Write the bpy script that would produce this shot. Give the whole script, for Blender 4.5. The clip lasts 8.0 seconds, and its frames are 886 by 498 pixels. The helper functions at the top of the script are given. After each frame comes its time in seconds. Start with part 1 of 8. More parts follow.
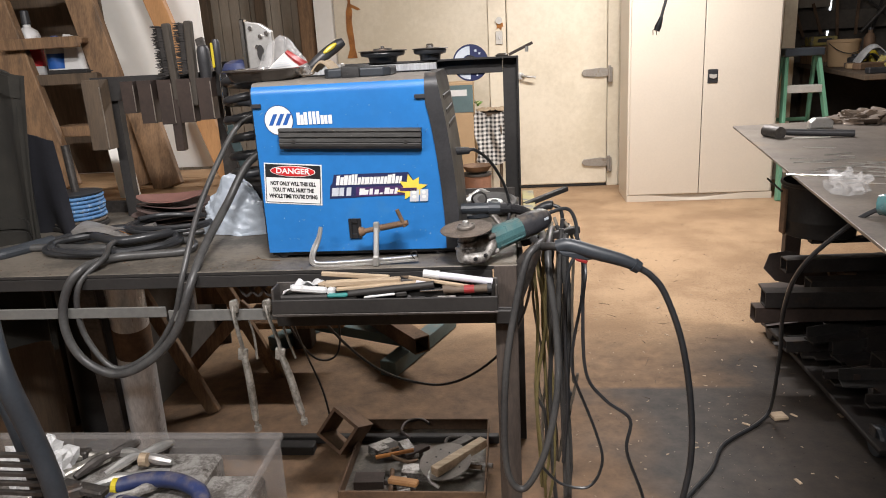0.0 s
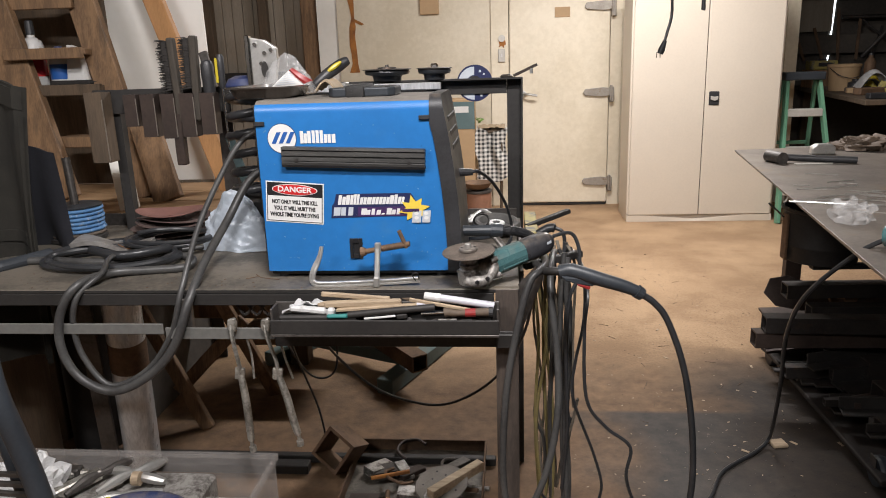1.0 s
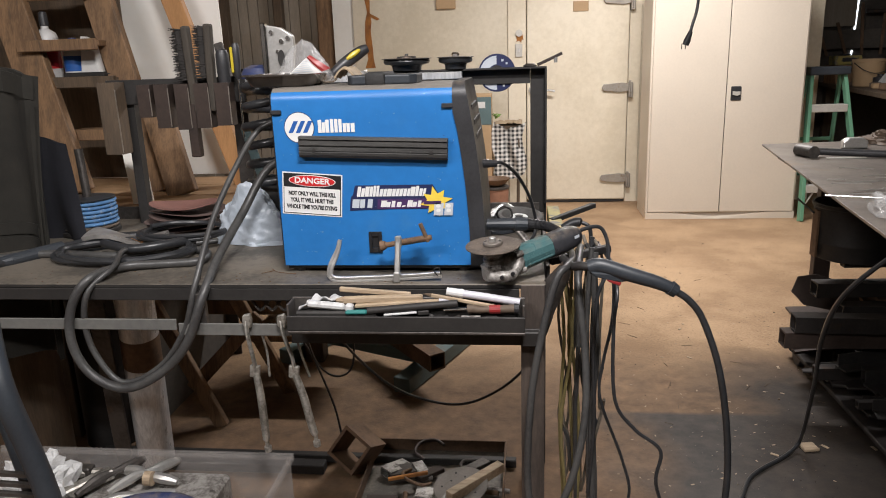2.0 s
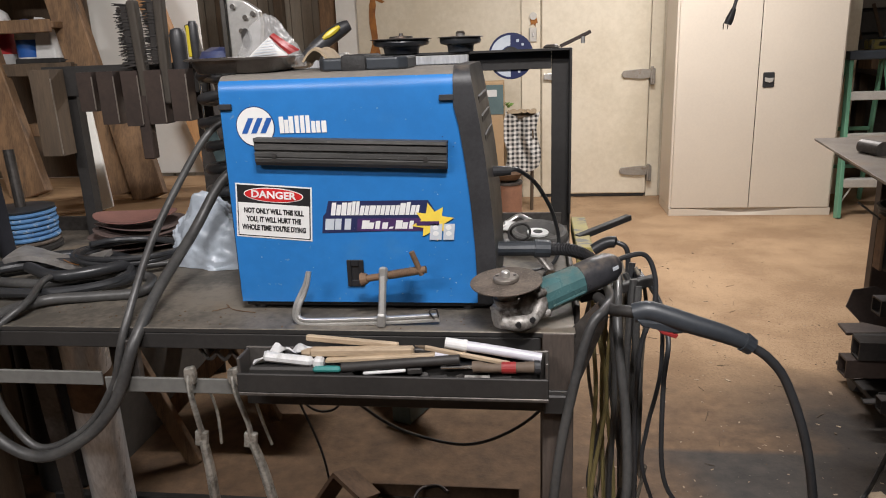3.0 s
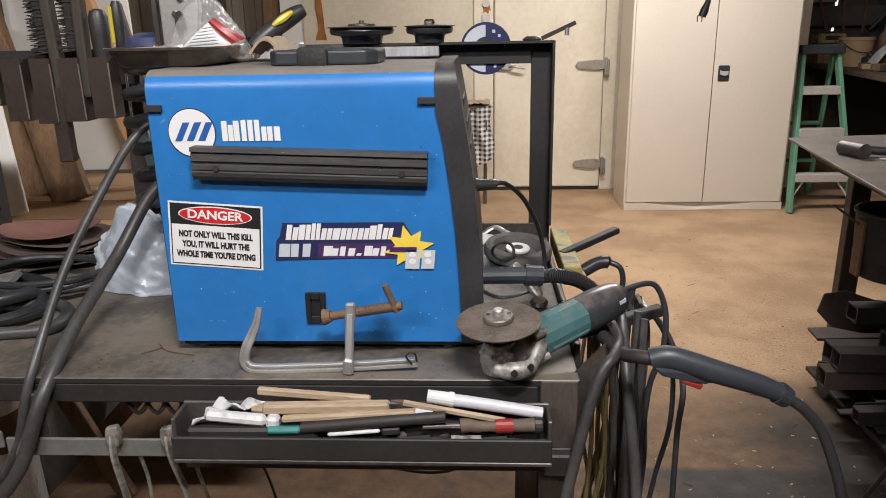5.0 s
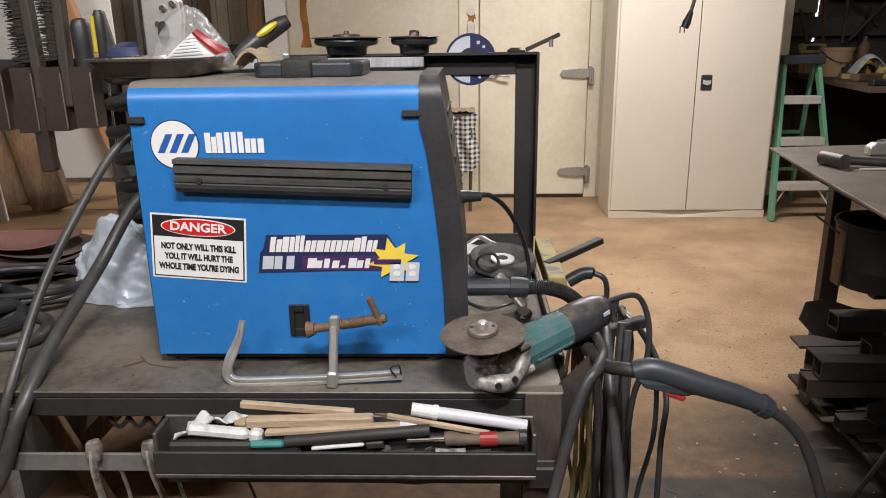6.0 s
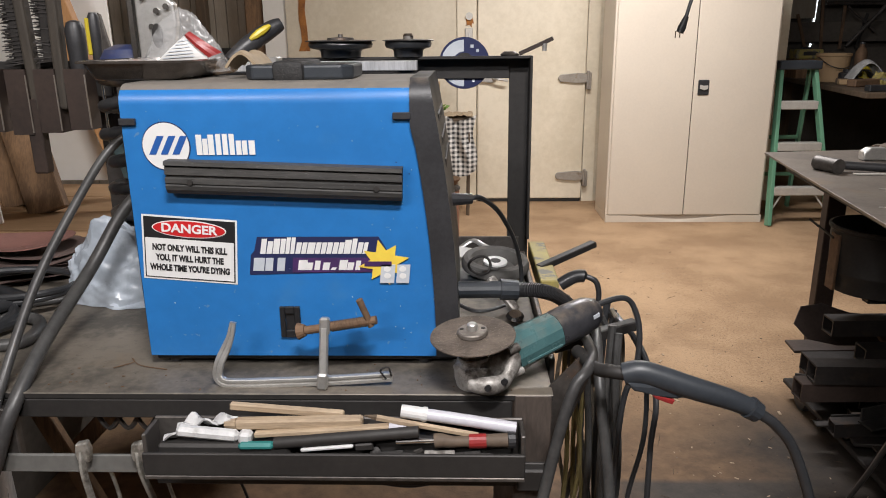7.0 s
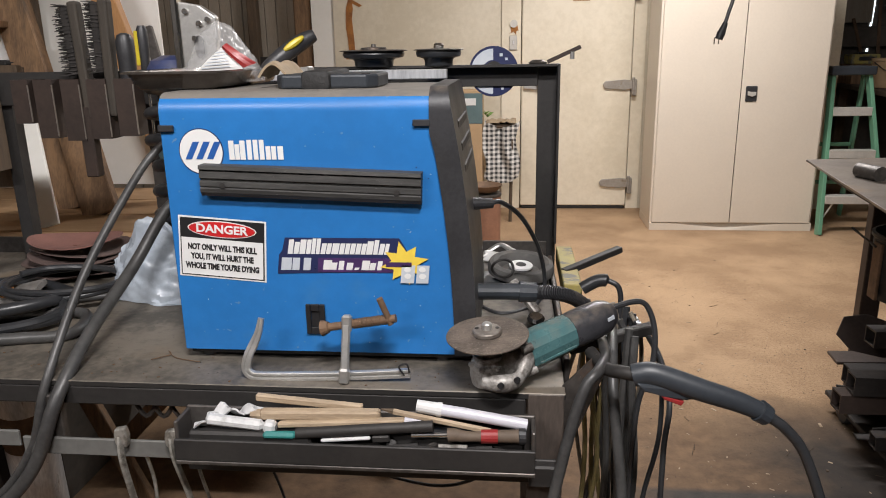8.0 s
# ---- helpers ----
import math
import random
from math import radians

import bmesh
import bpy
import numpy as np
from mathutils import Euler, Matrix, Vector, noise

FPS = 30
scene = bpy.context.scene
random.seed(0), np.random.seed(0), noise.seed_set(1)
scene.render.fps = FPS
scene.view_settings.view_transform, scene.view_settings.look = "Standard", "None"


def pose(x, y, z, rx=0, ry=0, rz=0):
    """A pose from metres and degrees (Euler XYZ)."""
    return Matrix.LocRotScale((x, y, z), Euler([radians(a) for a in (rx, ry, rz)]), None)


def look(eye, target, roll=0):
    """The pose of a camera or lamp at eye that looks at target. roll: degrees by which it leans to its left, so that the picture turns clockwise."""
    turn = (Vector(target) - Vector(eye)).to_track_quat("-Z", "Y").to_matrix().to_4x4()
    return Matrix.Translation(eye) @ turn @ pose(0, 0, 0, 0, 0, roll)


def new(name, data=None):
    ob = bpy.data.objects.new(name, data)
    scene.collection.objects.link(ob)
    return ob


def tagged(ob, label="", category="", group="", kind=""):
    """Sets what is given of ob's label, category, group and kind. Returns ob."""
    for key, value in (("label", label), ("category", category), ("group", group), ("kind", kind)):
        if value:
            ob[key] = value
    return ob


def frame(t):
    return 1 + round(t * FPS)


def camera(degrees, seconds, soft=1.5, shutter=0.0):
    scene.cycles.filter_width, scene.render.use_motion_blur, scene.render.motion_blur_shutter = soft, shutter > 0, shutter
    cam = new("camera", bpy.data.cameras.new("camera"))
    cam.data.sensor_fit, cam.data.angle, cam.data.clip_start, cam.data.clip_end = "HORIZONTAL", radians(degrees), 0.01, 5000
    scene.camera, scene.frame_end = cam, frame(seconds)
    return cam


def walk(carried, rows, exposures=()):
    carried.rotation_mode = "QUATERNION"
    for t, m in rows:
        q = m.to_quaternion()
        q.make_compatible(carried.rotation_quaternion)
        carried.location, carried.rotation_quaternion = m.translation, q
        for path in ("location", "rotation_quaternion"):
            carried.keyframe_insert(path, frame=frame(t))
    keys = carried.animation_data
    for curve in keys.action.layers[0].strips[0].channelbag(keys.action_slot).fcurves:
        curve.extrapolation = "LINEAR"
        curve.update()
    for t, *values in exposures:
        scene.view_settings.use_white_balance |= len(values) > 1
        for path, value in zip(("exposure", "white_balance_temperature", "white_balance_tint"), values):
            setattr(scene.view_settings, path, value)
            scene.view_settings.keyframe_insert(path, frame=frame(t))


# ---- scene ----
cam = camera(62.9, 8.0, soft=1.0, shutter=0.15)
PATH = [
    (0, (0.130, 0.001, 1.429), (-0.065, 1.914, 0.882), -3.10),
    (0.5, (0.128, 0.009, 1.441), (-0.048, 1.929, 0.910), -2.30),
    (1, (0.119, 0.020, 1.445), (-0.069, 1.945, 0.934), -1.90),
    (1.5, (0.108, 0.028, 1.445), (-0.088, 1.951, 0.934), -1.30),
    (1.7, (0.103, 0.035, 1.435), (-0.104, 1.957, 0.926), -1.60),
    (2.8, (0.058, 0.387, 1.400), (-0.191, 2.295, 0.857), -2.10),
    (3, (0.070, 0.481, 1.399), (-0.186, 2.388, 0.854), -2.20),
    (3.5, (0.045, 0.632, 1.410), (-0.233, 2.522, 0.819), -1.30),
    (4, (0.014, 0.678, 1.408), (-0.158, 2.585, 0.830), -1.00),
    (4.5, (-0.008, 0.689, 1.406), (-0.134, 2.596, 0.819), -1.10),
    (6, (-0.006, 0.696, 1.417), (-0.070, 2.613, 0.850), -0.80),
    (6.5, (-0.001, 0.693, 1.417), (-0.061, 2.612, 0.857), -0.60),
    (7, (0.007, 0.693, 1.415), (-0.054, 2.613, 0.859), -0.60),
    (7.5, (0.022, 0.682, 1.418), (-0.097, 2.601, 0.867), -1.10),
    (8, (0.055, 0.654, 1.419), (-0.137, 2.571, 0.882), -1.00),
]
walk(cam, [(t, look(eye, target, roll)) for t, eye, target, roll in PATH], exposures=((0, 0.34), (0.5, 0.15), (1.0, 0.10), (1.7, 0.10), (2.8, -0.05), (8.0, -0.05)))

# ---- light ----
world = bpy.data.worlds.new("world")
scene.world = world
world.use_nodes = True
_w = world.node_tree.nodes
_sky = _w.new("ShaderNodeTexSky")
_sky.sky_type, _sky.sun_disc = "NISHITA", False
_sky.sun_elevation, _sky.sun_rotation = radians(40), radians(150)
world.node_tree.links.new(_sky.outputs[0], _w["Background"].inputs[0])
_w["Background"].inputs[1].default_value = 0.1


def lamp(name, eye, target, sx, sy, watts, colour):
    data = bpy.data.lights.new(name, "AREA")
    data.shape, data.size, data.size_y, data.energy, data.color = "RECTANGLE", sx, sy, watts, colour
    ob = new(name, data)
    ob.matrix_basis = look(eye, target)
    return ob


WARM = (1.0, 0.965, 0.96)
LAMPS = [
    # eye, target, length, width, watts
    ((0.9, 5.0, 2.93), (0.9, 5.0, 0), 1.5, 0.14, 117),
    ((0.30, 0.32, 2.93), (-0.1, 1.6, 0.9), 0.6, 0.10, 76),
    # unseen fill added to brighten the left side and below the table
    ((-1.4, -0.7, 2.93), (-1.1, 2.0, 0.7), 1.1, 0.14, 50),
]
for eye, target, sx, sy, watts in LAMPS:
    lamp("tube_light", eye, target, sx, sy, watts, WARM)


# ---- helpers for shapes ----
def part(name, bm, material, parent=None, label="", smooth=False):
    """Links a bmesh as one mesh object, under parent if there is one."""
    bmesh.ops.recalc_face_normals(bm, faces=bm.faces)
    me = bpy.data.meshes.new(name)
    bm.to_mesh(me)
    bm.free()
    if smooth:
        for p in me.polygons:
            p.use_smooth = True
        try:
            me.set_sharp_from_angle(angle=radians(38))
        except AttributeError:
            pass
    for mt in (material if isinstance(material, (list, tuple)) else [material]):
        me.materials.append(mt)
    ob = new(name, me)
    if parent is not None:
        ob.parent = parent
        m, q = Matrix.Identity(4), parent
        chain = []
        while q is not None:
            chain.append(q)
            q = q.parent
        for q in reversed(chain):
            m = m @ q.matrix_parent_inverse @ q.matrix_basis if q.parent else m @ q.matrix_basis
        ob.matrix_parent_inverse = m.inverted()
    if label:
        ob["label"] = label
    return ob


def thing(name, at, label, category, group="", kind=""):
    ob = new(name)
    ob.empty_display_size = 0.05
    ob.matrix_basis = Matrix.Translation(at)
    return tagged(ob, label, category, group, kind)


def BM():
    return bmesh.new()


def box(bm, lo, hi, bev=0.0, m=None, seg=1):
    c = [(a + b) / 2 for a, b in zip(lo, hi)]
    s = [abs(b - a) for a, b in zip(lo, hi)]
    mm = Matrix.Translation(c) @ Matrix.Diagonal((*s, 1))
    vs = bmesh.ops.create_cube(bm, size=1, matrix=(m @ mm) if m is not None else mm)["verts"]
    if bev:
        es = list({e for v in vs for e in v.link_edges})
        bmesh.ops.bevel(bm, geom=es, offset=bev, segments=seg, affect="EDGES", profile=0.5)
    return bm


def rod(bm, p, q, r, r2=None, seg=14):
    p, q = Vector(p), Vector(q)
    d = q - p
    m = Matrix.Translation((p + q) / 2) @ d.to_track_quat("Z", "Y").to_matrix().to_4x4()
    bmesh.ops.create_cone(bm, cap_ends=True, segments=seg, radius1=r, radius2=r if r2 is None else r2, depth=d.length, matrix=m)
    return bm


def bar(bm, p, q, w, h, up=(0, 0, 1), bev=0.0):
    """A bar of width w and height h from p to q."""
    p, q = Vector(p), Vector(q)
    y = (q - p).normalized()
    x = y.cross(Vector(up)).normalized()
    z = x.cross(y)
    m = Matrix((x, y, z)).transposed().to_4x4()
    m.translation = (p + q) / 2
    n = (q - p).length / 2
    return box(bm, (-w / 2, -n, -h / 2), (w / 2, n, h / 2), bev, m)


def hollow(bm, p, q, w, h, t, up=(0, 0, 1), depth=None):
    """A square tube from p to q, open at both ends."""
    p, q = Vector(p), Vector(q)
    y = (q - p).normalized()
    x = y.cross(Vector(up)).normalized()
    z = x.cross(y)
    rings = []
    for end in (p, q):
        for k in (0, t):
            a, b = w / 2 - k, h / 2 - k
            rings.append([bm.verts.new(end + x * u * a + z * v * b) for u, v in ((-1, -1), (1, -1), (1, 1), (-1, 1))])
    for i in range(4):
        j = (i + 1) % 4
        bm.faces.new((rings[0][i], rings[0][j], rings[2][j], rings[2][i]))
        bm.faces.new((rings[1][i], rings[3][i], rings[3][j], rings[1][j]))
        bm.faces.new((rings[0][i], rings[1][i], rings[1][j], rings[0][j]))
        bm.faces.new((rings[2][i], rings[2][j], rings[3][j], rings[3][i]))
    return bm


def curve_pts(pts, sub=7, closed=False):
    P = [Vector(p) for p in pts]
    n, out = len(P), []
    for i in range(n if closed else n - 1):
        if closed:
            a, b, c, d = P[i - 1], P[i], P[(i + 1) % n], P[(i + 2) % n]
        else:
            a, b, c, d = P[max(i - 1, 0)], P[i], P[i + 1], P[min(i + 2, n - 1)]
        for k in range(sub):
            t = k / sub
            out.append(0.5 * (2 * b + (c - a) * t + (2 * a - 5 * b + 4 * c - d) * t * t + (3 * b - a - 3 * c + d) * t ** 3))
    if not closed:
        out.append(P[-1])
    return out


def sweep(bm, pts, r, seg=9, sub=7, closed=False, flat=1.0, wob=0.0):
    """A round cable along a smooth curve through pts."""
    C = curve_pts(pts, sub, closed)
    n = len(C)
    side = Vector((0.3, 0.2, 0.93))
    rings = []
    for i, c in enumerate(C):
        t = (C[(i + 1) % n] - C[i - 1]) if closed else (C[min(i + 1, n - 1)] - C[max(i - 1, 0)])
        t.normalize()
        u = side - t * side.dot(t)
        if u.length < 0.05:
            u = t.orthogonal()
        u.normalize()
        side = u
        v = t.cross(u)
        rr = r(i / (n - 1)) if callable(r) else r
        if wob:
            rr *= 1 + wob * noise.noise(c * 40)
        rings.append([bm.verts.new(c + (u * math.cos(a) * flat + v * math.sin(a)) * rr) for a in (2 * math.pi * k / seg for k in range(seg))])
    for i in range(n if closed else n - 1):
        A, B = rings[i], rings[(i + 1) % n]
        for k in range(seg):
            bm.faces.new((A[k], A[(k + 1) % seg], B[(k + 1) % seg], B[k]))
    if not closed:
        bm.faces.new(rings[0][::-1])
        bm.faces.new(rings[-1])
    return bm


def lathe(bm, prof, m=None, seg=28):
    """A turned shape: prof is a list of (radius, height) from the bottom to the top."""
    m = m or Matrix.Identity(4)
    rings = [[bm.verts.new(m @ Vector((r * math.cos(a), r * math.sin(a), z))) for a in (2 * math.pi * k / seg for k in range(seg))] for r, z in prof]
    for A, B in zip(rings, rings[1:]):
        for k in range(seg):
            bm.faces.new((A[k], A[(k + 1) % seg], B[(k + 1) % seg], B[k]))
    bm.faces.new(rings[0][::-1])
    bm.faces.new(rings[-1])
    return bm


def prism(bm, poly, depth, m=None, bev=0.0):
    """A plate: the outline poly in x and y, from z = 0 to depth."""
    m = m or Matrix.Identity(4)
    a = [bm.verts.new(m @ Vector((x, y, 0))) for x, y in poly]
    b = [bm.verts.new(m @ Vector((x, y, depth))) for x, y in poly]
    n = len(poly)
    fs = [bm.faces.new(a[::-1]), bm.faces.new(b)]
    for i in range(n):
        fs.append(bm.faces.new((a[i], a[(i + 1) % n], b[(i + 1) % n], b[i])))
    if bev:
        bmesh.ops.bevel(bm, geom=list({e for f in fs for e in f.edges}), offset=bev, segments=2, affect="EDGES", profile=0.5)
    return bm


def sheet(bm, fn, nu, nv, thick=0.003):
    """A bent sheet of some thickness: fn(u, v) gives its places, u and v from 0 to 1."""
    g = [[Vector(fn(i / nu, j / nv)) for j in range(nv + 1)] for i in range(nu + 1)]
    nrm = [[None] * (nv + 1) for _ in range(nu + 1)]
    for i in range(nu + 1):
        for j in range(nv + 1):
            a = g[min(i + 1, nu)][j] - g[max(i - 1, 0)][j]
            b = g[i][min(j + 1, nv)] - g[i][max(j - 1, 0)]
            c = a.cross(b)
            nrm[i][j] = c.normalized() if c.length else Vector((0, 0, 1))
    A = [[bm.verts.new(g[i][j]) for j in range(nv + 1)] for i in range(nu + 1)]
    B = [[bm.verts.new(g[i][j] - nrm[i][j] * thick) for j in range(nv + 1)] for i in range(nu + 1)]
    for i in range(nu):
        for j in range(nv):
            bm.faces.new((A[i][j], A[i + 1][j], A[i + 1][j + 1], A[i][j + 1]))
            bm.faces.new((B[i][j], B[i][j + 1], B[i + 1][j + 1], B[i + 1][j]))
    for i in range(nu):
        bm.faces.new((A[i][0], B[i][0], B[i + 1][0], A[i + 1][0]))
        bm.faces.new((A[i][nv], A[i + 1][nv], B[i + 1][nv], B[i][nv]))
    for j in range(nv):
        bm.faces.new((A[0][j], A[0][j + 1], B[0][j + 1], B[0][j]))
        bm.faces.new((A[nu][j], B[nu][j], B[nu][j + 1], A[nu][j + 1]))
    return bm


def letters(body, size, m, bold=0.0, wide=1.0, deep=0.0006):
    """Raised lettering as a bmesh, centred at the pose m."""
    cu = bpy.data.curves.new("lettering", "FONT")
    cu.body, cu.size, cu.extrude, cu.offset = body, size, deep, bold
    cu.align_x, cu.align_y, cu.resolution_u = "CENTER", "CENTER", 3
    ob = new("lettering", cu)
    me = bpy.data.meshes.new_from_object(ob.evaluated_get(bpy.context.evaluated_depsgraph_get()))
    bm = BM()
    bm.from_mesh(me)
    bmesh.ops.transform(bm, matrix=m @ Matrix.Diagonal((wide, 1, 1, 1)), verts=bm.verts)
    bpy.data.objects.remove(ob)
    bpy.data.meshes.remove(me)
    return bm


# ---- materials ----
def mat(name, c1, c2=None, rough=0.5, metal=0.0, scale=6.0, bump=0.15, fine=90.0, stretch=(1, 1, 1), rvar=0.12,
        spot=None, spot_scale=14.0, spot_at=0.6, spot_soft=0.08, dust=None, dust_amount=0.0, per_piece=0.0, coat=0.0, speck=None, speck_at=0.7, contrast=1.0):
    """Two colours mixed by noise at two scales, with fine relief, stains (spot) and dust on what faces up."""
    mt = bpy.data.materials.new(name)
    mt.use_nodes = True
    nt = mt.node_tree
    N, L = nt.nodes, nt.links
    bs = N["Principled BSDF"]
    c2 = c2 or tuple(v * 0.72 for v in c1)
    tc = N.new("ShaderNodeTexCoord")
    mp = N.new("ShaderNodeMapping")
    mp.inputs["Scale"].default_value = stretch
    L.new(tc.outputs["Object"], mp.inputs[0])

    def nz(s, detail=5.0, rough_=0.6):
        n = N.new("ShaderNodeTexNoise")
        n.inputs["Scale"].default_value, n.inputs["Detail"].default_value, n.inputs["Roughness"].default_value = s, detail, rough_
        L.new(mp.outputs[0], n.inputs["Vector"])
        return n.outputs[0]

    def ramp(src, lo, hi):
        r = N.new("ShaderNodeMapRange")
        r.inputs[1].default_value, r.inputs[2].default_value = lo, hi
        L.new(src, r.inputs[0])
        return r.outputs[0]

    def mix(f, a, b):
        x = N.new("ShaderNodeMix")
        x.data_type = "RGBA"
        for sock, v in ((x.inputs[0], f), (x.inputs[6], a), (x.inputs[7], b)):
            if isinstance(v, (int, float)):
                sock.default_value = v
            elif isinstance(v, tuple):
                sock.default_value = (*v, 1)
            else:
                L.new(v, sock)
        return x.outputs[2]

    big, small = nz(scale), nz(fine, 3.0)
    add = N.new("ShaderNodeMath")
    add.operation = "MULTIPLY_ADD"
    add.inputs[1].default_value = 0.45
    L.new(small, add.inputs[0])
    L.new(big, add.inputs[2])
    col = mix(ramp(add.outputs[0], 0.725 - 0.2 / contrast, 0.725 + 0.2 / contrast), tuple(c1), tuple(c2))
    if per_piece:
        oi = N.new("ShaderNodeObjectInfo")
        hsv = N.new("ShaderNodeHueSaturation")
        L.new(col, hsv.inputs["Color"])
        rr = N.new("ShaderNodeMapRange")
        rr.inputs[3].default_value, rr.inputs[4].default_value = 1 - per_piece, 1 + per_piece
        L.new(oi.outputs["Random"], rr.inputs[0])
        L.new(rr.outputs[0], hsv.inputs["Value"])
        col = hsv.outputs[0]
    if spot:
        col = mix(ramp(nz(spot_scale, 6.0, 0.65), spot_at, spot_at + spot_soft), col, tuple(spot))
    if speck:
        col = mix(ramp(nz(fine * 2.5, 2.0, 0.5), speck_at, speck_at + 0.03), col, tuple(speck))
    if dust:
        ge = N.new("ShaderNodeNewGeometry")
        sx = N.new("ShaderNodeSeparateXYZ")
        L.new(ge.outputs["Normal"], sx.inputs[0])
        mu = N.new("ShaderNodeMath")
        mu.operation = "MULTIPLY"
        L.new(ramp(sx.outputs[2], 0.25, 0.95), mu.inputs[0])
        L.new(ramp(nz(scale * 3), 0.7 - dust_amount, 1.1 - dust_amount), mu.inputs[1])
        col = mix(mu.outputs[0], col, tuple(dust))
    L.new(col, bs.inputs["Base Color"])
    r = N.new("ShaderNodeMapRange")
    r.inputs[3].default_value, r.inputs[4].default_value = max(rough - rvar, 0.03), min(rough + rvar, 1)
    L.new(big, r.inputs[0])
    L.new(r.outputs[0], bs.inputs["Roughness"])
    bs.inputs["Metallic"].default_value = metal
    if coat:
        bs.inputs["Coat Weight"].default_value, bs.inputs["Coat Roughness"].default_value = coat, 0.25
    if bump:
        bp = N.new("ShaderNodeBump")
        bp.inputs["Strength"].default_value, bp.inputs["Distance"].default_value = bump, 0.004
        L.new(add.outputs[0], bp.inputs["Height"])
        L.new(bp.outputs[0], bs.inputs["Normal"])
    return mt


def clear(name, colour, rough=0.15, alpha=0.25):
    """Thin clear plastic film: partly see-through, glossy."""
    mt = bpy.data.materials.new(name)
    mt.use_nodes = True
    nt = mt.node_tree
    bs = nt.nodes["Principled BSDF"]
    bs.inputs["Base Color"].default_value = (*colour, 1)
    bs.inputs["Roughness"].default_value = rough
    tr = nt.nodes.new("ShaderNodeBsdfTransparent")
    mx = nt.nodes.new("ShaderNodeMixShader")
    tn = nt.nodes.new("ShaderNodeTexNoise")
    tn.inputs["Scale"].default_value = 30
    rr = nt.nodes.new("ShaderNodeMapRange")
    rr.inputs[3].default_value, rr.inputs[4].default_value = max(alpha - 0.15, 0), min(alpha + 0.15, 1)
    nt.links.new(tn.outputs[0], rr.inputs[0])
    nt.links.new(rr.outputs[0], mx.inputs[0])
    nt.links.new(tr.outputs[0], mx.inputs[1])
    nt.links.new(bs.outputs[0], mx.inputs[2])
    nt.links.new(mx.outputs[0], nt.nodes["Material Output"].inputs[0])
    return mt


DUST = (0.20, 0.165, 0.13)
M_CONCRETE = mat("dusty_concrete", (0.44, 0.292, 0.168), (0.275, 0.172, 0.094), 0.85, scale=1.6, fine=75, bump=0.9, contrast=1.5, spot=(0.31, 0.195, 0.108), spot_scale=3.2, spot_at=0.52, spot_soft=0.2, speck=(0.15, 0.10, 0.062), speck_at=0.62)


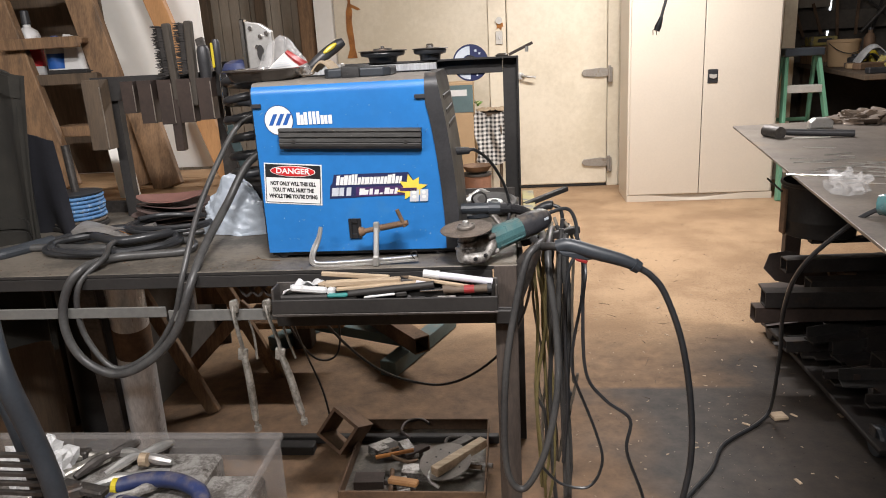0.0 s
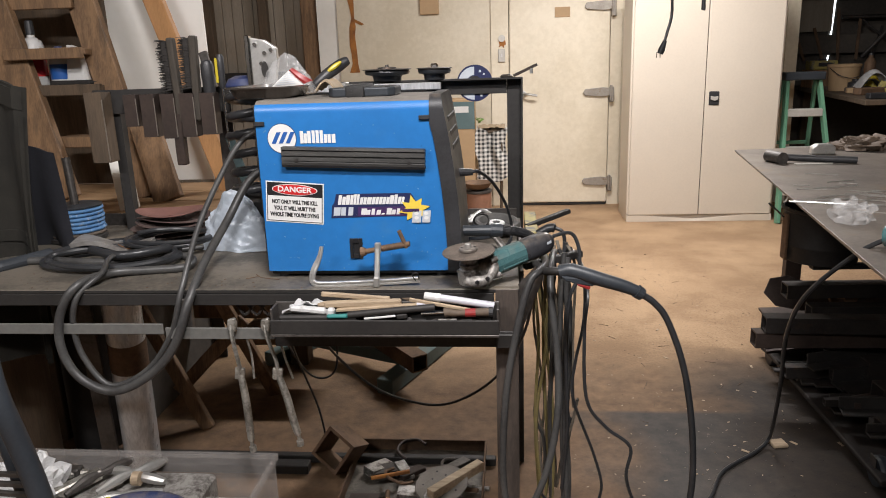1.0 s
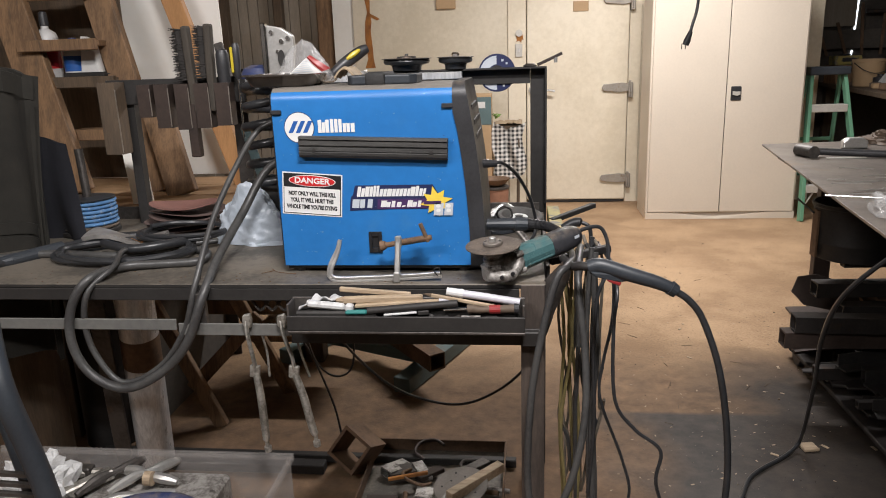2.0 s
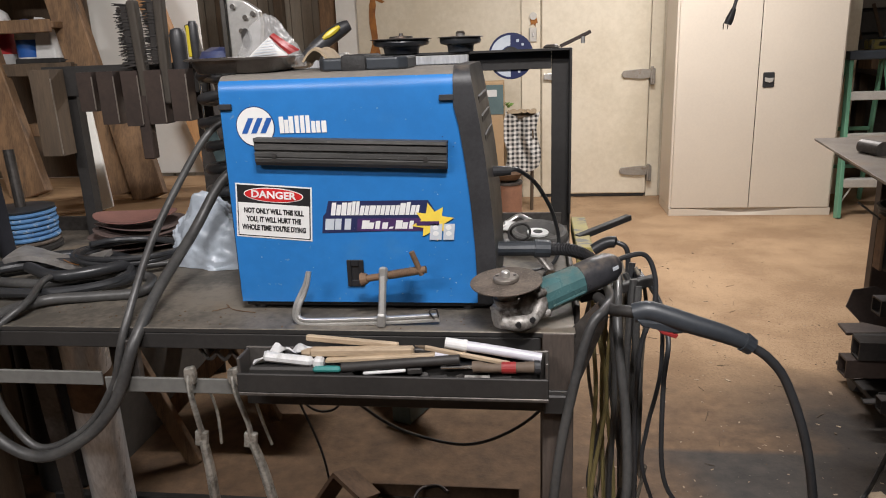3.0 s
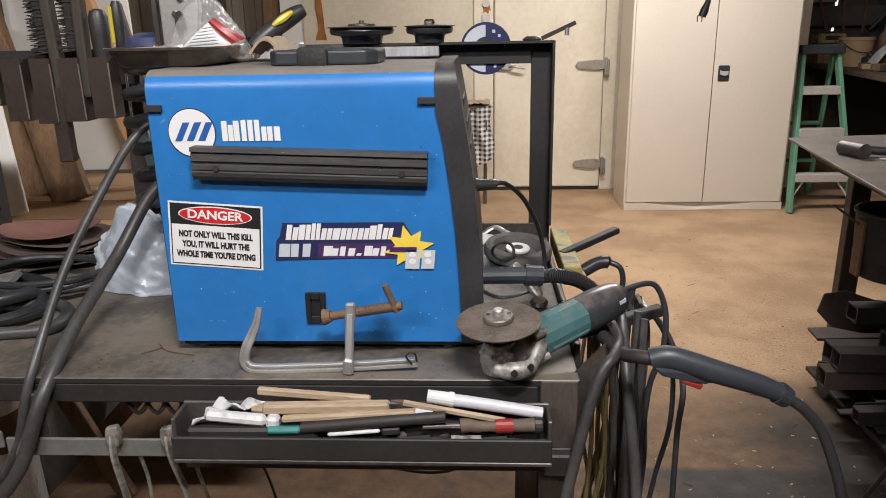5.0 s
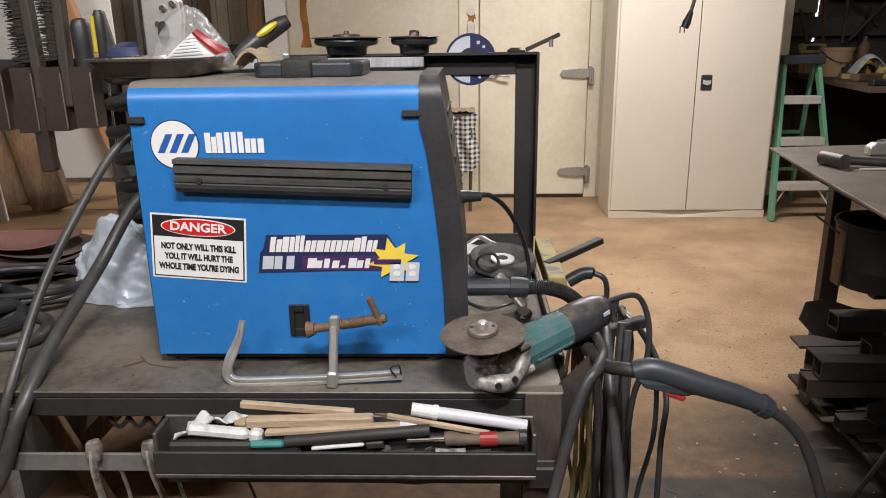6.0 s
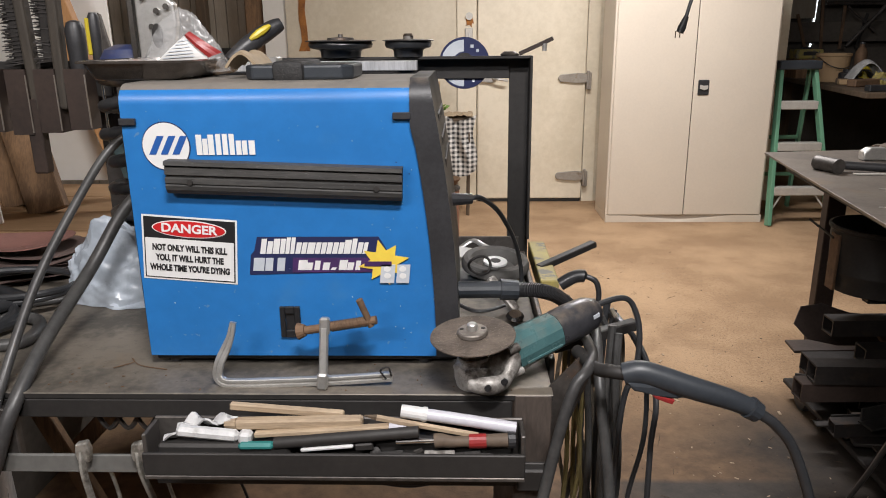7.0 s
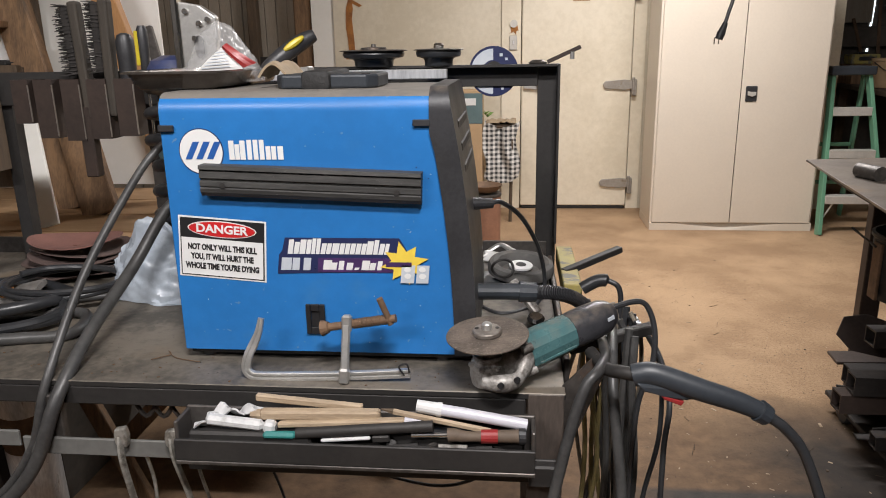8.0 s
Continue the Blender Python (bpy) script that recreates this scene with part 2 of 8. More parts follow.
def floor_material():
    """Tan dusty concrete, with the shade between the benches painted in as darker grey."""
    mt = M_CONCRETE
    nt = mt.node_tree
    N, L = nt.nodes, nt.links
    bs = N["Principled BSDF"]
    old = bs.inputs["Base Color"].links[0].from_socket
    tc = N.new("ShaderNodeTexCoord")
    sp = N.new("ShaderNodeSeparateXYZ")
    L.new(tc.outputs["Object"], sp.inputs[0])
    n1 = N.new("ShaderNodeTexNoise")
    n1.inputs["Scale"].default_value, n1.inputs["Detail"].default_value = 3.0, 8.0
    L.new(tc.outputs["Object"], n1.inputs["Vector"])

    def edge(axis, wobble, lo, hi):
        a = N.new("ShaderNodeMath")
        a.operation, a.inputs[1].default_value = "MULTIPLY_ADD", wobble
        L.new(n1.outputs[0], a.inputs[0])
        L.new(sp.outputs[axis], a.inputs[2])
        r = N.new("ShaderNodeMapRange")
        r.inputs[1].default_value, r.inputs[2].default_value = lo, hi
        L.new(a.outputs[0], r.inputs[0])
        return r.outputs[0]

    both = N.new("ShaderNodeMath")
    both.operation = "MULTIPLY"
    L.new(edge(1, 0.03, DARK_FLOOR_Y + 0.035, DARK_FLOOR_Y + 0.005), both.inputs[0])
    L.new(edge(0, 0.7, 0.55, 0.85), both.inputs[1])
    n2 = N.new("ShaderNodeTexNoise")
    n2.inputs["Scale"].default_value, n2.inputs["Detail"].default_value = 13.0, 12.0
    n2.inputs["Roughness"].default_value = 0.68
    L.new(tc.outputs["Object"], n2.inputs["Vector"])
    # grey of the near floor, its shade mixed into the colour
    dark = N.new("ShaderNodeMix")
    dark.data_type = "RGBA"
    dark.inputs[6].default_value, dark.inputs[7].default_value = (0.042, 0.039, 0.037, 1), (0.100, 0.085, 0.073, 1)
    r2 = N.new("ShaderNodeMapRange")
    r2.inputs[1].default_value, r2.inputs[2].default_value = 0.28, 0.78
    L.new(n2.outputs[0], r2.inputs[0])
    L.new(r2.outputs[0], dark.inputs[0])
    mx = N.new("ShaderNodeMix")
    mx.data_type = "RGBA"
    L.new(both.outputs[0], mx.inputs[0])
    # trodden rust-brown strip along the edge of the darker floor
    strip = N.new("ShaderNodeMix")
    strip.data_type = "RGBA"
    rustc = N.new("ShaderNodeMix")
    rustc.data_type = "RGBA"
    rustc.inputs[6].default_value, rustc.inputs[7].default_value = (0.105, 0.066, 0.040, 1), (0.285, 0.176, 0.097, 1)
    L.new(r2.outputs[0], rustc.inputs[0])
    L.new(edge(1, 0.9, DARK_FLOOR_Y + 1.25, DARK_FLOOR_Y + 0.65), strip.inputs[0])
    L.new(old, strip.inputs[6])
    L.new(rustc.outputs[2], strip.inputs[7])
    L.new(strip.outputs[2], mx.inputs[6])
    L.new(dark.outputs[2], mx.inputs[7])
    # unswept brown dirt below the welding table, darkened for the table's shade
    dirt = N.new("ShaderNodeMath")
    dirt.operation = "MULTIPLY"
    L.new(edge(1, 0.5, DARK_FLOOR_Y + 0.5, DARK_FLOOR_Y), dirt.inputs[0])
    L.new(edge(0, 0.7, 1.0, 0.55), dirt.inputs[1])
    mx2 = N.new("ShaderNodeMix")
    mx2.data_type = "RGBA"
    shaded_soil = N.new("ShaderNodeMix")
    shaded_soil.data_type = "RGBA"
    shaded_soil.inputs[6].default_value, shaded_soil.inputs[7].default_value = (0.105, 0.068, 0.042, 1), (0.27, 0.160, 0.088, 1)
    L.new(r2.outputs[0], shaded_soil.inputs[0])
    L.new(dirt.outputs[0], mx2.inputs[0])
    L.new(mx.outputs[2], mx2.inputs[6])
    L.new(shaded_soil.outputs[2], mx2.inputs[7])
    # oil stain and the steel bench's shade round the cart, both in the colour
    oil_shade = N.new("ShaderNodeMath")
    oil_shade.operation = "MULTIPLY"
    L.new(edge(1, 0.6, DARK_FLOOR_Y + 1.05, DARK_FLOOR_Y + 0.55), oil_shade.inputs[0])
    L.new(edge(0, 0.5, 0.98, 1.34), oil_shade.inputs[1])
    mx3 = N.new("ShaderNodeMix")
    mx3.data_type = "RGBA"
    oil_shade_colour = N.new("ShaderNodeMix")
    oil_shade_colour.data_type = "RGBA"
    oil_shade_colour.inputs[6].default_value, oil_shade_colour.inputs[7].default_value = (0.016, 0.013, 0.011, 1), (0.050, 0.036, 0.026, 1)
    L.new(r2.outputs[0], oil_shade_colour.inputs[0])
    L.new(oil_shade.outputs[0], mx3.inputs[0])
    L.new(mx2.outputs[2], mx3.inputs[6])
    L.new(oil_shade_colour.outputs[2], mx3.inputs[7])
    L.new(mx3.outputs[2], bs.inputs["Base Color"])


DARK_FLOOR_Y = 2.805  # where the darker grey floor, shade in its colour, begins
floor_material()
M_WALL = mat("cream_wall", (0.70, 0.63, 0.50), (0.58, 0.51, 0.385), 0.6, contrast=1.3, scale=1.2, fine=30, bump=0.06, spot=(0.52, 0.43, 0.31), spot_scale=2.2, spot_at=0.66, spot_soft=0.2)
M_DOOR = mat("cream_door_paint", (0.78, 0.70, 0.555), (0.66, 0.58, 0.44), 0.45, contrast=1.3, scale=1.5, fine=25, bump=0.06, spot=(0.45, 0.36, 0.26), spot_scale=4.5, spot_at=0.70, spot_soft=0.1)
M_OLDWALL = mat("grey_board_wall", (0.36, 0.31, 0.25), (0.24, 0.205, 0.16), 0.8, scale=2, fine=40, stretch=(3, 3, 0.5), bump=0.2)
# dark tone carries the shade of the alcove and below the timber bench
M_DARKWALL = mat("dark_wall_and_shade", (0.10, 0.085, 0.07), (0.05, 0.043, 0.037), 0.85, scale=2, fine=30)
M_CEIL = mat("ceiling_boards", (0.32, 0.27, 0.21), (0.22, 0.18, 0.14), 0.85, scale=2, fine=30)
M_CABINET = mat("putty_enamel", (0.66, 0.585, 0.485), (0.60, 0.53, 0.44), 0.38, scale=1.0, fine=60, bump=0.03, spot=(0.50, 0.42, 0.33), spot_scale=7, spot_at=0.74, spot_soft=0.1)
M_PAN = mat("smeared_pan_metal", (0.17, 0.15, 0.135), (0.075, 0.064, 0.056), 0.26, 0.75, scale=7, fine=90, bump=0.06, contrast=1.5, spot=(0.12, 0.06, 0.045), spot_scale=9, spot_at=0.64)
M_STRIP = mat("dusty_black_strip", (0.068, 0.066, 0.063), (0.035, 0.034, 0.033), 0.6, scale=12, fine=120, stretch=(0.4, 1, 3), bump=0.25, contrast=1.6, speck=(0.2, 0.19, 0.18), speck_at=0.72)
M_RUST = mat("orange_rust", (0.42, 0.17, 0.04), (0.22, 0.09, 0.03), 0.9, scale=12, fine=70, bump=0.4)
M_STEEL = mat("mill_steel", (0.115, 0.104, 0.096), (0.055, 0.049, 0.045), 0.5, 0.55, scale=5, fine=70, bump=0.2, contrast=1.6, speck=(0.2, 0.17, 0.145), speck_at=0.74, spot=(0.13, 0.075, 0.045), spot_scale=9, spot_at=0.6, spot_soft=0.15, dust=DUST, dust_amount=0.15)
M_TOP = mat("worn_steel_top", (0.175, 0.152, 0.124), (0.085, 0.076, 0.064), 0.55, 0.2, scale=4.5, fine=70, bump=0.2, contrast=2.0, speck=(0.075, 0.06, 0.05), speck_at=0.70, spot=(0.215, 0.155, 0.098), spot_scale=4, spot_at=0.56, spot_soft=0.2)
M_TOP2 = mat("scratched_steel_top", (0.25, 0.215, 0.18), (0.14, 0.12, 0.105), 0.45, 0.5, scale=4, fine=80, bump=0.1, spot=(0.28, 0.2, 0.13), spot_scale=5, spot_at=0.58, spot_soft=0.15)
M_TUBE = mat("brown_steel_tube", (0.066, 0.046, 0.038), (0.038, 0.028, 0.024), 0.55, 0.35, scale=8, fine=80, bump=0.12, dust=DUST, dust_amount=0.1)
M_EDGE = mat("lit_edge", (0.45, 0.41, 0.37), (0.3, 0.26, 0.22), 0.4, 0.8, scale=20)
M_RUSTY = mat("rusty_steel", (0.20, 0.12, 0.07), (0.11, 0.07, 0.045), 0.75, 0.3, scale=10, fine=80, bump=0.3)
M_BLACKIRON = mat("blackened_steel", (0.045, 0.042, 0.04), (0.028, 0.026, 0.025), 0.6, 0.4, scale=7, fine=80, bump=0.15, dust=DUST, dust_amount=0.05)
M_CHROME = mat("dull_zinc", (0.62, 0.61, 0.59), (0.45, 0.44, 0.42), 0.36, 0.72, scale=12, fine=120, bump=0.08, spot=(0.25, 0.19, 0.14), spot_scale=22, spot_at=0.66)
M_BRIGHT = mat("bright_metal", (0.72, 0.71, 0.69), (0.5, 0.49, 0.47), 0.22, 1.0, scale=14, fine=120, bump=0.05)
M_ALU = mat("cast_aluminium", (0.42, 0.40, 0.375), (0.17, 0.155, 0.14), 0.5, 0.4, scale=22, fine=130, bump=0.2, contrast=1.8, spot=(0.07, 0.058, 0.05), spot_scale=26, spot_at=0.54, spot_soft=0.12)
M_BLUE = mat("blue_enamel", (0.022, 0.172, 0.48), (0.018, 0.145, 0.41), 0.36, scale=2.2, fine=40, bump=0.02, contrast=1.5, spot=(0.045, 0.19, 0.44), spot_scale=6, spot_at=0.57, spot_soft=0.2, speck=(0.10, 0.22, 0.42), speck_at=0.72)
M_TOPCOVER = mat("dusty_grey_cover", (0.15, 0.143, 0.135), (0.085, 0.083, 0.082), 0.6, scale=6, fine=70, bump=0.06, contrast=1.4, dust=(0.19, 0.172, 0.15), dust_amount=0.55)
M_BLACK = mat("black_plastic", (0.036, 0.036, 0.039), (0.022, 0.022, 0.024), 0.45, scale=9, fine=160, bump=0.15, contrast=1.5, dust=DUST, dust_amount=0.15)
M_GREYPL = mat("dark_grey_plastic", (0.038, 0.044, 0.052), (0.024, 0.028, 0.034), 0.42, scale=8, fine=140, bump=0.06, dust=DUST, dust_amount=0.0)
M_RUBBER = mat("grey_rubber_cable", (0.070, 0.069, 0.067), (0.038, 0.037, 0.037), 0.42, scale=9, fine=120, bump=0.08, contrast=1.5, dust=(0.13, 0.108, 0.088), dust_amount=0.10)
M_RUBBERB = mat("black_rubber_cord", (0.036, 0.037, 0.040), (0.02, 0.021, 0.023), 0.33, scale=9, fine=120, bump=0.06)
M_TEAL = mat("teal_plastic", (0.075, 0.165, 0.17), (0.05, 0.115, 0.122), 0.28, scale=12, fine=130, bump=0.06, spot=(0.14, 0.125, 0.11), spot_scale=16, spot_at=0.56, spot_soft=0.15, dust=DUST, dust_amount=0.25)
M_GRINDER = mat("dusty_black_casing", (0.045, 0.045, 0.05), (0.026, 0.026, 0.03), 0.32, scale=14, fine=130, bump=0.08, contrast=1.5, spot=(0.10, 0.09, 0.08), spot_scale=16, spot_at=0.62, spot_soft=0.15, dust=DUST, dust_amount=0.25)
M_MARKER = mat("lilac_white_marker", (0.60, 0.59, 0.64), (0.50, 0.49, 0.54), 0.35, scale=10, bump=0.03, spot=(0.30, 0.28, 0.28), spot_scale=20, spot_at=0.66)
M_GRUBBY = mat("grubby_white_plastic", (0.60, 0.60, 0.60), (0.42, 0.42, 0.42), 0.5, scale=14, fine=90, bump=0.2, contrast=1.6, spot=(0.25, 0.235, 0.215), spot_scale=20, spot_at=0.58, spot_soft=0.15)
M_CUP = mat("grey_rubber_cup", (0.13, 0.125, 0.118), (0.085, 0.082, 0.078), 0.75, scale=12, fine=110, bump=0.2, dust=DUST, dust_amount=0.2)
M_TAPE = mat("black_cloth_tape", (0.022, 0.021, 0.021), (0.012, 0.012, 0.012), 0.7, scale=20, fine=160, bump=0.5, contrast=1.5, speck=(0.09, 0.085, 0.08), speck_at=0.68)
M_RAIL = mat("grey_painted_bar", (0.15, 0.148, 0.138), (0.10, 0.098, 0.092), 0.6, scale=7, fine=70, bump=0.1, spot=(0.06, 0.05, 0.045), spot_scale=10, spot_at=0.62)
M_LEG = mat("brown_painted_leg", (0.105, 0.082, 0.068), (0.055, 0.044, 0.038), 0.6, 0.1, scale=6, fine=60, stretch=(3, 3, 0.6), bump=0.15, contrast=1.5)
M_OLDDISC = mat("dusty_grey_sanding_disc", (0.25, 0.225, 0.20), (0.17, 0.15, 0.13), 0.85, scale=10, fine=150, bump=0.3)
M_RUSTGREY = mat("stained_steel_nut", (0.24, 0.215, 0.19), (0.12, 0.10, 0.085), 0.5, 0.5, scale=24, fine=130, bump=0.2, contrast=1.6)
# steel with the shade under the bench darkened into its colour
M_STOCK = mat("shade_dark_steel_stock", (0.034, 0.028, 0.025), (0.019, 0.016, 0.015), 0.6, 0.3, scale=8, fine=80, bump=0.2, contrast=1.5, spot=(0.06, 0.036, 0.022), spot_scale=9, spot_at=0.6, spot_soft=0.15)
M_TEALP = mat("bright_teal_plastic", (0.03, 0.20, 0.19), (0.02, 0.15, 0.14), 0.45, scale=10, bump=0.05)
M_YELLOW = mat("yellow_plastic", (0.62, 0.50, 0.03), (0.52, 0.40, 0.03), 0.4, scale=10)
M_YELPAINT = mat("worn_yellow_paint", (0.42, 0.34, 0.08), (0.30, 0.25, 0.10), 0.6, scale=8, fine=60, spot=(0.14, 0.13, 0.10), spot_scale=20, spot_at=0.5, spot_soft=0.1)
M_RED = mat("red_plastic", (0.33, 0.025, 0.025), (0.22, 0.02, 0.02), 0.4, scale=10)
M_WHITE = mat("white_plastic", (0.70, 0.69, 0.68), (0.58, 0.57, 0.56), 0.4, scale=10, bump=0.05, spot=(0.36, 0.33, 0.29), spot_scale=14, spot_at=0.64, spot_soft=0.12)
M_PRINTW = mat("white_print", (0.74, 0.74, 0.73), (0.69, 0.69, 0.68), 0.4, scale=10, bump=0.0)
M_PRINTK = mat("black_print", (0.018, 0.018, 0.02), (0.014, 0.014, 0.015), 0.4, scale=10, bump=0.0)
M_PRINTR = mat("red_print", (0.55, 0.018, 0.02), (0.48, 0.016, 0.018), 0.4, scale=10, bump=0.0)
M_PRINTN = mat("navy_print", (0.02, 0.028, 0.09), (0.017, 0.022, 0.075), 0.4, scale=10, bump=0.0)
M_PRINTP = mat("purple_print", (0.09, 0.035, 0.15), (0.04, 0.02, 0.07), 0.4, scale=14, bump=0.0)
M_PRINTY = mat("yellow_print", (0.80, 0.60, 0.08), (0.72, 0.52, 0.07), 0.4, scale=10, bump=0.0)
M_PRINTG = mat("grey_print", (0.55, 0.58, 0.62), (0.46, 0.5, 0.55), 0.4, scale=10, bump=0.0)
M_PRINTB = mat("blue_print", (0.02, 0.10, 0.36), (0.018, 0.09, 0.32), 0.4, scale=10, bump=0.0)
M_WOOD = mat("old_pine", (0.255, 0.150, 0.077), (0.145, 0.086, 0.047), 0.7, scale=5, fine=40, stretch=(6, 6, 0.7), bump=0.25, contrast=1.6, spot=(0.085, 0.06, 0.04), spot_scale=3, spot_at=0.58, spot_soft=0.15)
M_WOODD = mat("dark_weathered_wood", (0.12, 0.083, 0.052), (0.07, 0.05, 0.034), 0.8, scale=5, fine=40, stretch=(6, 6, 0.7), bump=0.2)
M_WOODL = mat("orange_pine", (0.48, 0.25, 0.10), (0.36, 0.18, 0.07), 0.6, scale=5, fine=40, stretch=(6, 6, 0.7), bump=0.12)
M_STICK = mat("pale_wood", (0.45, 0.345, 0.235), (0.30, 0.225, 0.15), 0.7, scale=8, fine=60, stretch=(1, 8, 8), bump=0.15, contrast=1.5, spot=(0.20, 0.16, 0.12), spot_scale=18, spot_at=0.64, spot_soft=0.15)
M_PANEL = mat("white_sheet", (0.88, 0.865, 0.82), (0.82, 0.80, 0.74), 0.5, scale=2, fine=30, bump=0.04, spot=(0.42, 0.36, 0.28), spot_scale=4, spot_at=0.66, spot_soft=0.15)
M_PLY = mat("brown_board", (0.40, 0.25, 0.13), (0.30, 0.18, 0.09), 0.75, scale=3, fine=50, stretch=(1, 5, 5), bump=0.1)
M_DISC = mat("abrasive", (0.135, 0.105, 0.082), (0.07, 0.055, 0.044), 0.85, scale=18, fine=220, bump=0.7, contrast=1.6, speck=(0.26, 0.22, 0.18), speck_at=0.66)
M_DISCBL = mat("blue_abrasive_edge", (0.10, 0.25, 0.48), (0.06, 0.16, 0.34), 0.7, scale=10, fine=90, stretch=(1, 1, 1), bump=0.4, spot=(0.35, 0.42, 0.5), spot_scale=50, spot_at=0.56)
M_SANDB = mat("sanding_sheet", (0.13, 0.085, 0.075), (0.085, 0.06, 0.053), 0.9, scale=10, fine=200, bump=0.3)
M_SANDR = mat("red_sanding_sheet", (0.21, 0.095, 0.075), (0.15, 0.07, 0.058), 0.85, scale=10, fine=200, bump=0.3)
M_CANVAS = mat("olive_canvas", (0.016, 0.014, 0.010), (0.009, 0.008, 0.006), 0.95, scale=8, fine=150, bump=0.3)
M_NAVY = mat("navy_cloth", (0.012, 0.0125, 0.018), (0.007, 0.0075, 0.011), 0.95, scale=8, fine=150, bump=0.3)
M_LEATHER = mat("brown_leather", (0.14, 0.10, 0.07), (0.085, 0.062, 0.045), 0.7, scale=8, fine=90, bump=0.3)
M_GLOVE = mat("tan_leather", (0.40, 0.31, 0.21), (0.29, 0.22, 0.14), 0.75, scale=10, fine=90, bump=0.25)
M_GREENF = mat("green_fibreglass", (0.13, 0.30, 0.19), (0.10, 0.235, 0.15), 0.45, scale=6, bump=0.08, spot=(0.3, 0.3, 0.25), spot_scale=20, spot_at=0.7)
M_STEP = mat("paint_spattered_aluminium", (0.60, 0.57, 0.52), (0.47, 0.45, 0.41), 0.45, 0.3, scale=8, bump=0.06)
M_BRISTLE = mat("wire_bristle", (0.035, 0.03, 0.027), (0.02, 0.018, 0.017), 0.6, 0.3, scale=30)
M_BRUSHWOOD = mat("grimy_brush_wood", (0.060, 0.048, 0.036), (0.035, 0.029, 0.023), 0.75, scale=10, fine=90, stretch=(4, 4, 0.8))
M_CARDB = mat("cardboard", (0.47, 0.32, 0.18), (0.40, 0.27, 0.15), 0.8, scale=4, bump=0.06)
M_BAGGREY = mat("pale_plastic_bag", (0.52, 0.575, 0.645), (0.38, 0.43, 0.49), 0.26, scale=6, fine=60, bump=0.1)
M_PACKET = mat("dirty_silver_packet", (0.26, 0.25, 0.24), (0.12, 0.11, 0.10), 0.35, scale=14, fine=60, bump=0.15)
M_FILM = clear("clear_film", (0.75, 0.75, 0.75), 0.16, 0.22)
M_PAPER = mat("white_paper_label", (0.70, 0.69, 0.67), (0.62, 0.61, 0.59), 0.6, scale=10, bump=0.02)
M_TERRA = mat("copper_brown_pot", (0.32, 0.16, 0.10), (0.22, 0.11, 0.07), 0.6, scale=8)
M_LEAF = mat("leaf_green", (0.12, 0.22, 0.03), (0.08, 0.16, 0.02), 0.6, scale=20)
M_BLUETOOL = mat("blue_rubber_grip", (0.03, 0.045, 0.13), (0.02, 0.03, 0.09), 0.5, scale=10, dust=DUST, dust_amount=0.25)
M_STANDTEAL = mat("teal_grey_paint", (0.11, 0.17, 0.175), (0.08, 0.125, 0.13), 0.5, scale=6, bump=0.08, spot=(0.14, 0.09, 0.06), spot_scale=10, spot_at=0.64, dust=DUST, dust_amount=0.2)
M_HINGE = mat("painted_hinge", (0.40, 0.365, 0.32), (0.28, 0.25, 0.215), 0.5, 0.35, scale=10, fine=70, bump=0.1, spot=(0.24, 0.17, 0.11), spot_scale=16, spot_at=0.6)
M_JAW = mat("grimy_plated_steel", (0.46, 0.44, 0.40), (0.20, 0.185, 0.16), 0.42, 0.6, scale=18, fine=110, bump=0.15, contrast=1.7, spot=(0.06, 0.05, 0.04), spot_scale=22, spot_at=0.55, spot_soft=0.12)
M_SHINY = mat("galvanised_sheet", (0.80, 0.80, 0.80), (0.46, 0.46, 0.46), 0.3, 0.4, scale=5, fine=40, stretch=(4, 4, 0.6), bump=0.05, spot=(0.2, 0.16, 0.13), spot_scale=6, spot_at=0.62)
M_GLOW = bpy.data.materials.new("lit_tube")
M_GLOW.use_nodes = True
M_GLOW.node_tree.nodes["Principled BSDF"].inputs["Emission Color"].default_value = (*WARM, 1)
M_GLOW.node_tree.nodes["Principled BSDF"].inputs["Emission Strength"].default_value = 3.0
M_DAY = bpy.data.materials.new("daylight_gap")
M_DAY.use_nodes = True
M_DAY.node_tree.nodes["Principled BSDF"].inputs["Emission Color"].default_value = (0.85, 0.93, 1.0, 1)
M_DAY.node_tree.nodes["Principled BSDF"].inputs["Emission Strength"].default_value = 2.2


# ---- the room ----
def structure(name, bm, material, label, category):
    return tagged(part(name, bm, material), label, category, kind="structure")


X0, X1, Y0, Y1, H = -3.6, 5.2, -2.6, 7.15, 3.0
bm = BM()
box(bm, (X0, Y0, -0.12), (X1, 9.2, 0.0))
structure("floor", bm, M_CONCRETE, "tan dusty concrete floor, darker grey between the benches with shade in its colour", "floor")
bm = BM()
box(bm, (X0, Y0, H), (X1, 9.3, H + 0.1))
structure("ceiling", bm, M_CEIL, "brown boarded ceiling", "ceiling")
bm = BM()
box(bm, (X0 - 0.15, Y0, -0.12), (X0, 9.3, H))
structure("wall_west", bm, M_OLDWALL, "grey boarded workshop wall", "wall")
bm = BM()
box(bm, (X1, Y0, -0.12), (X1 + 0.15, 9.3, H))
structure("wall_east", bm, M_DARKWALL, "dark workshop wall", "wall")
bm = BM()
box(bm, (X0 - 0.15, Y0 - 0.15, -0.12), (X1 + 0.15, Y0, H))
structure("wall_south", bm, M_OLDWALL, "grey boarded workshop wall", "wall")

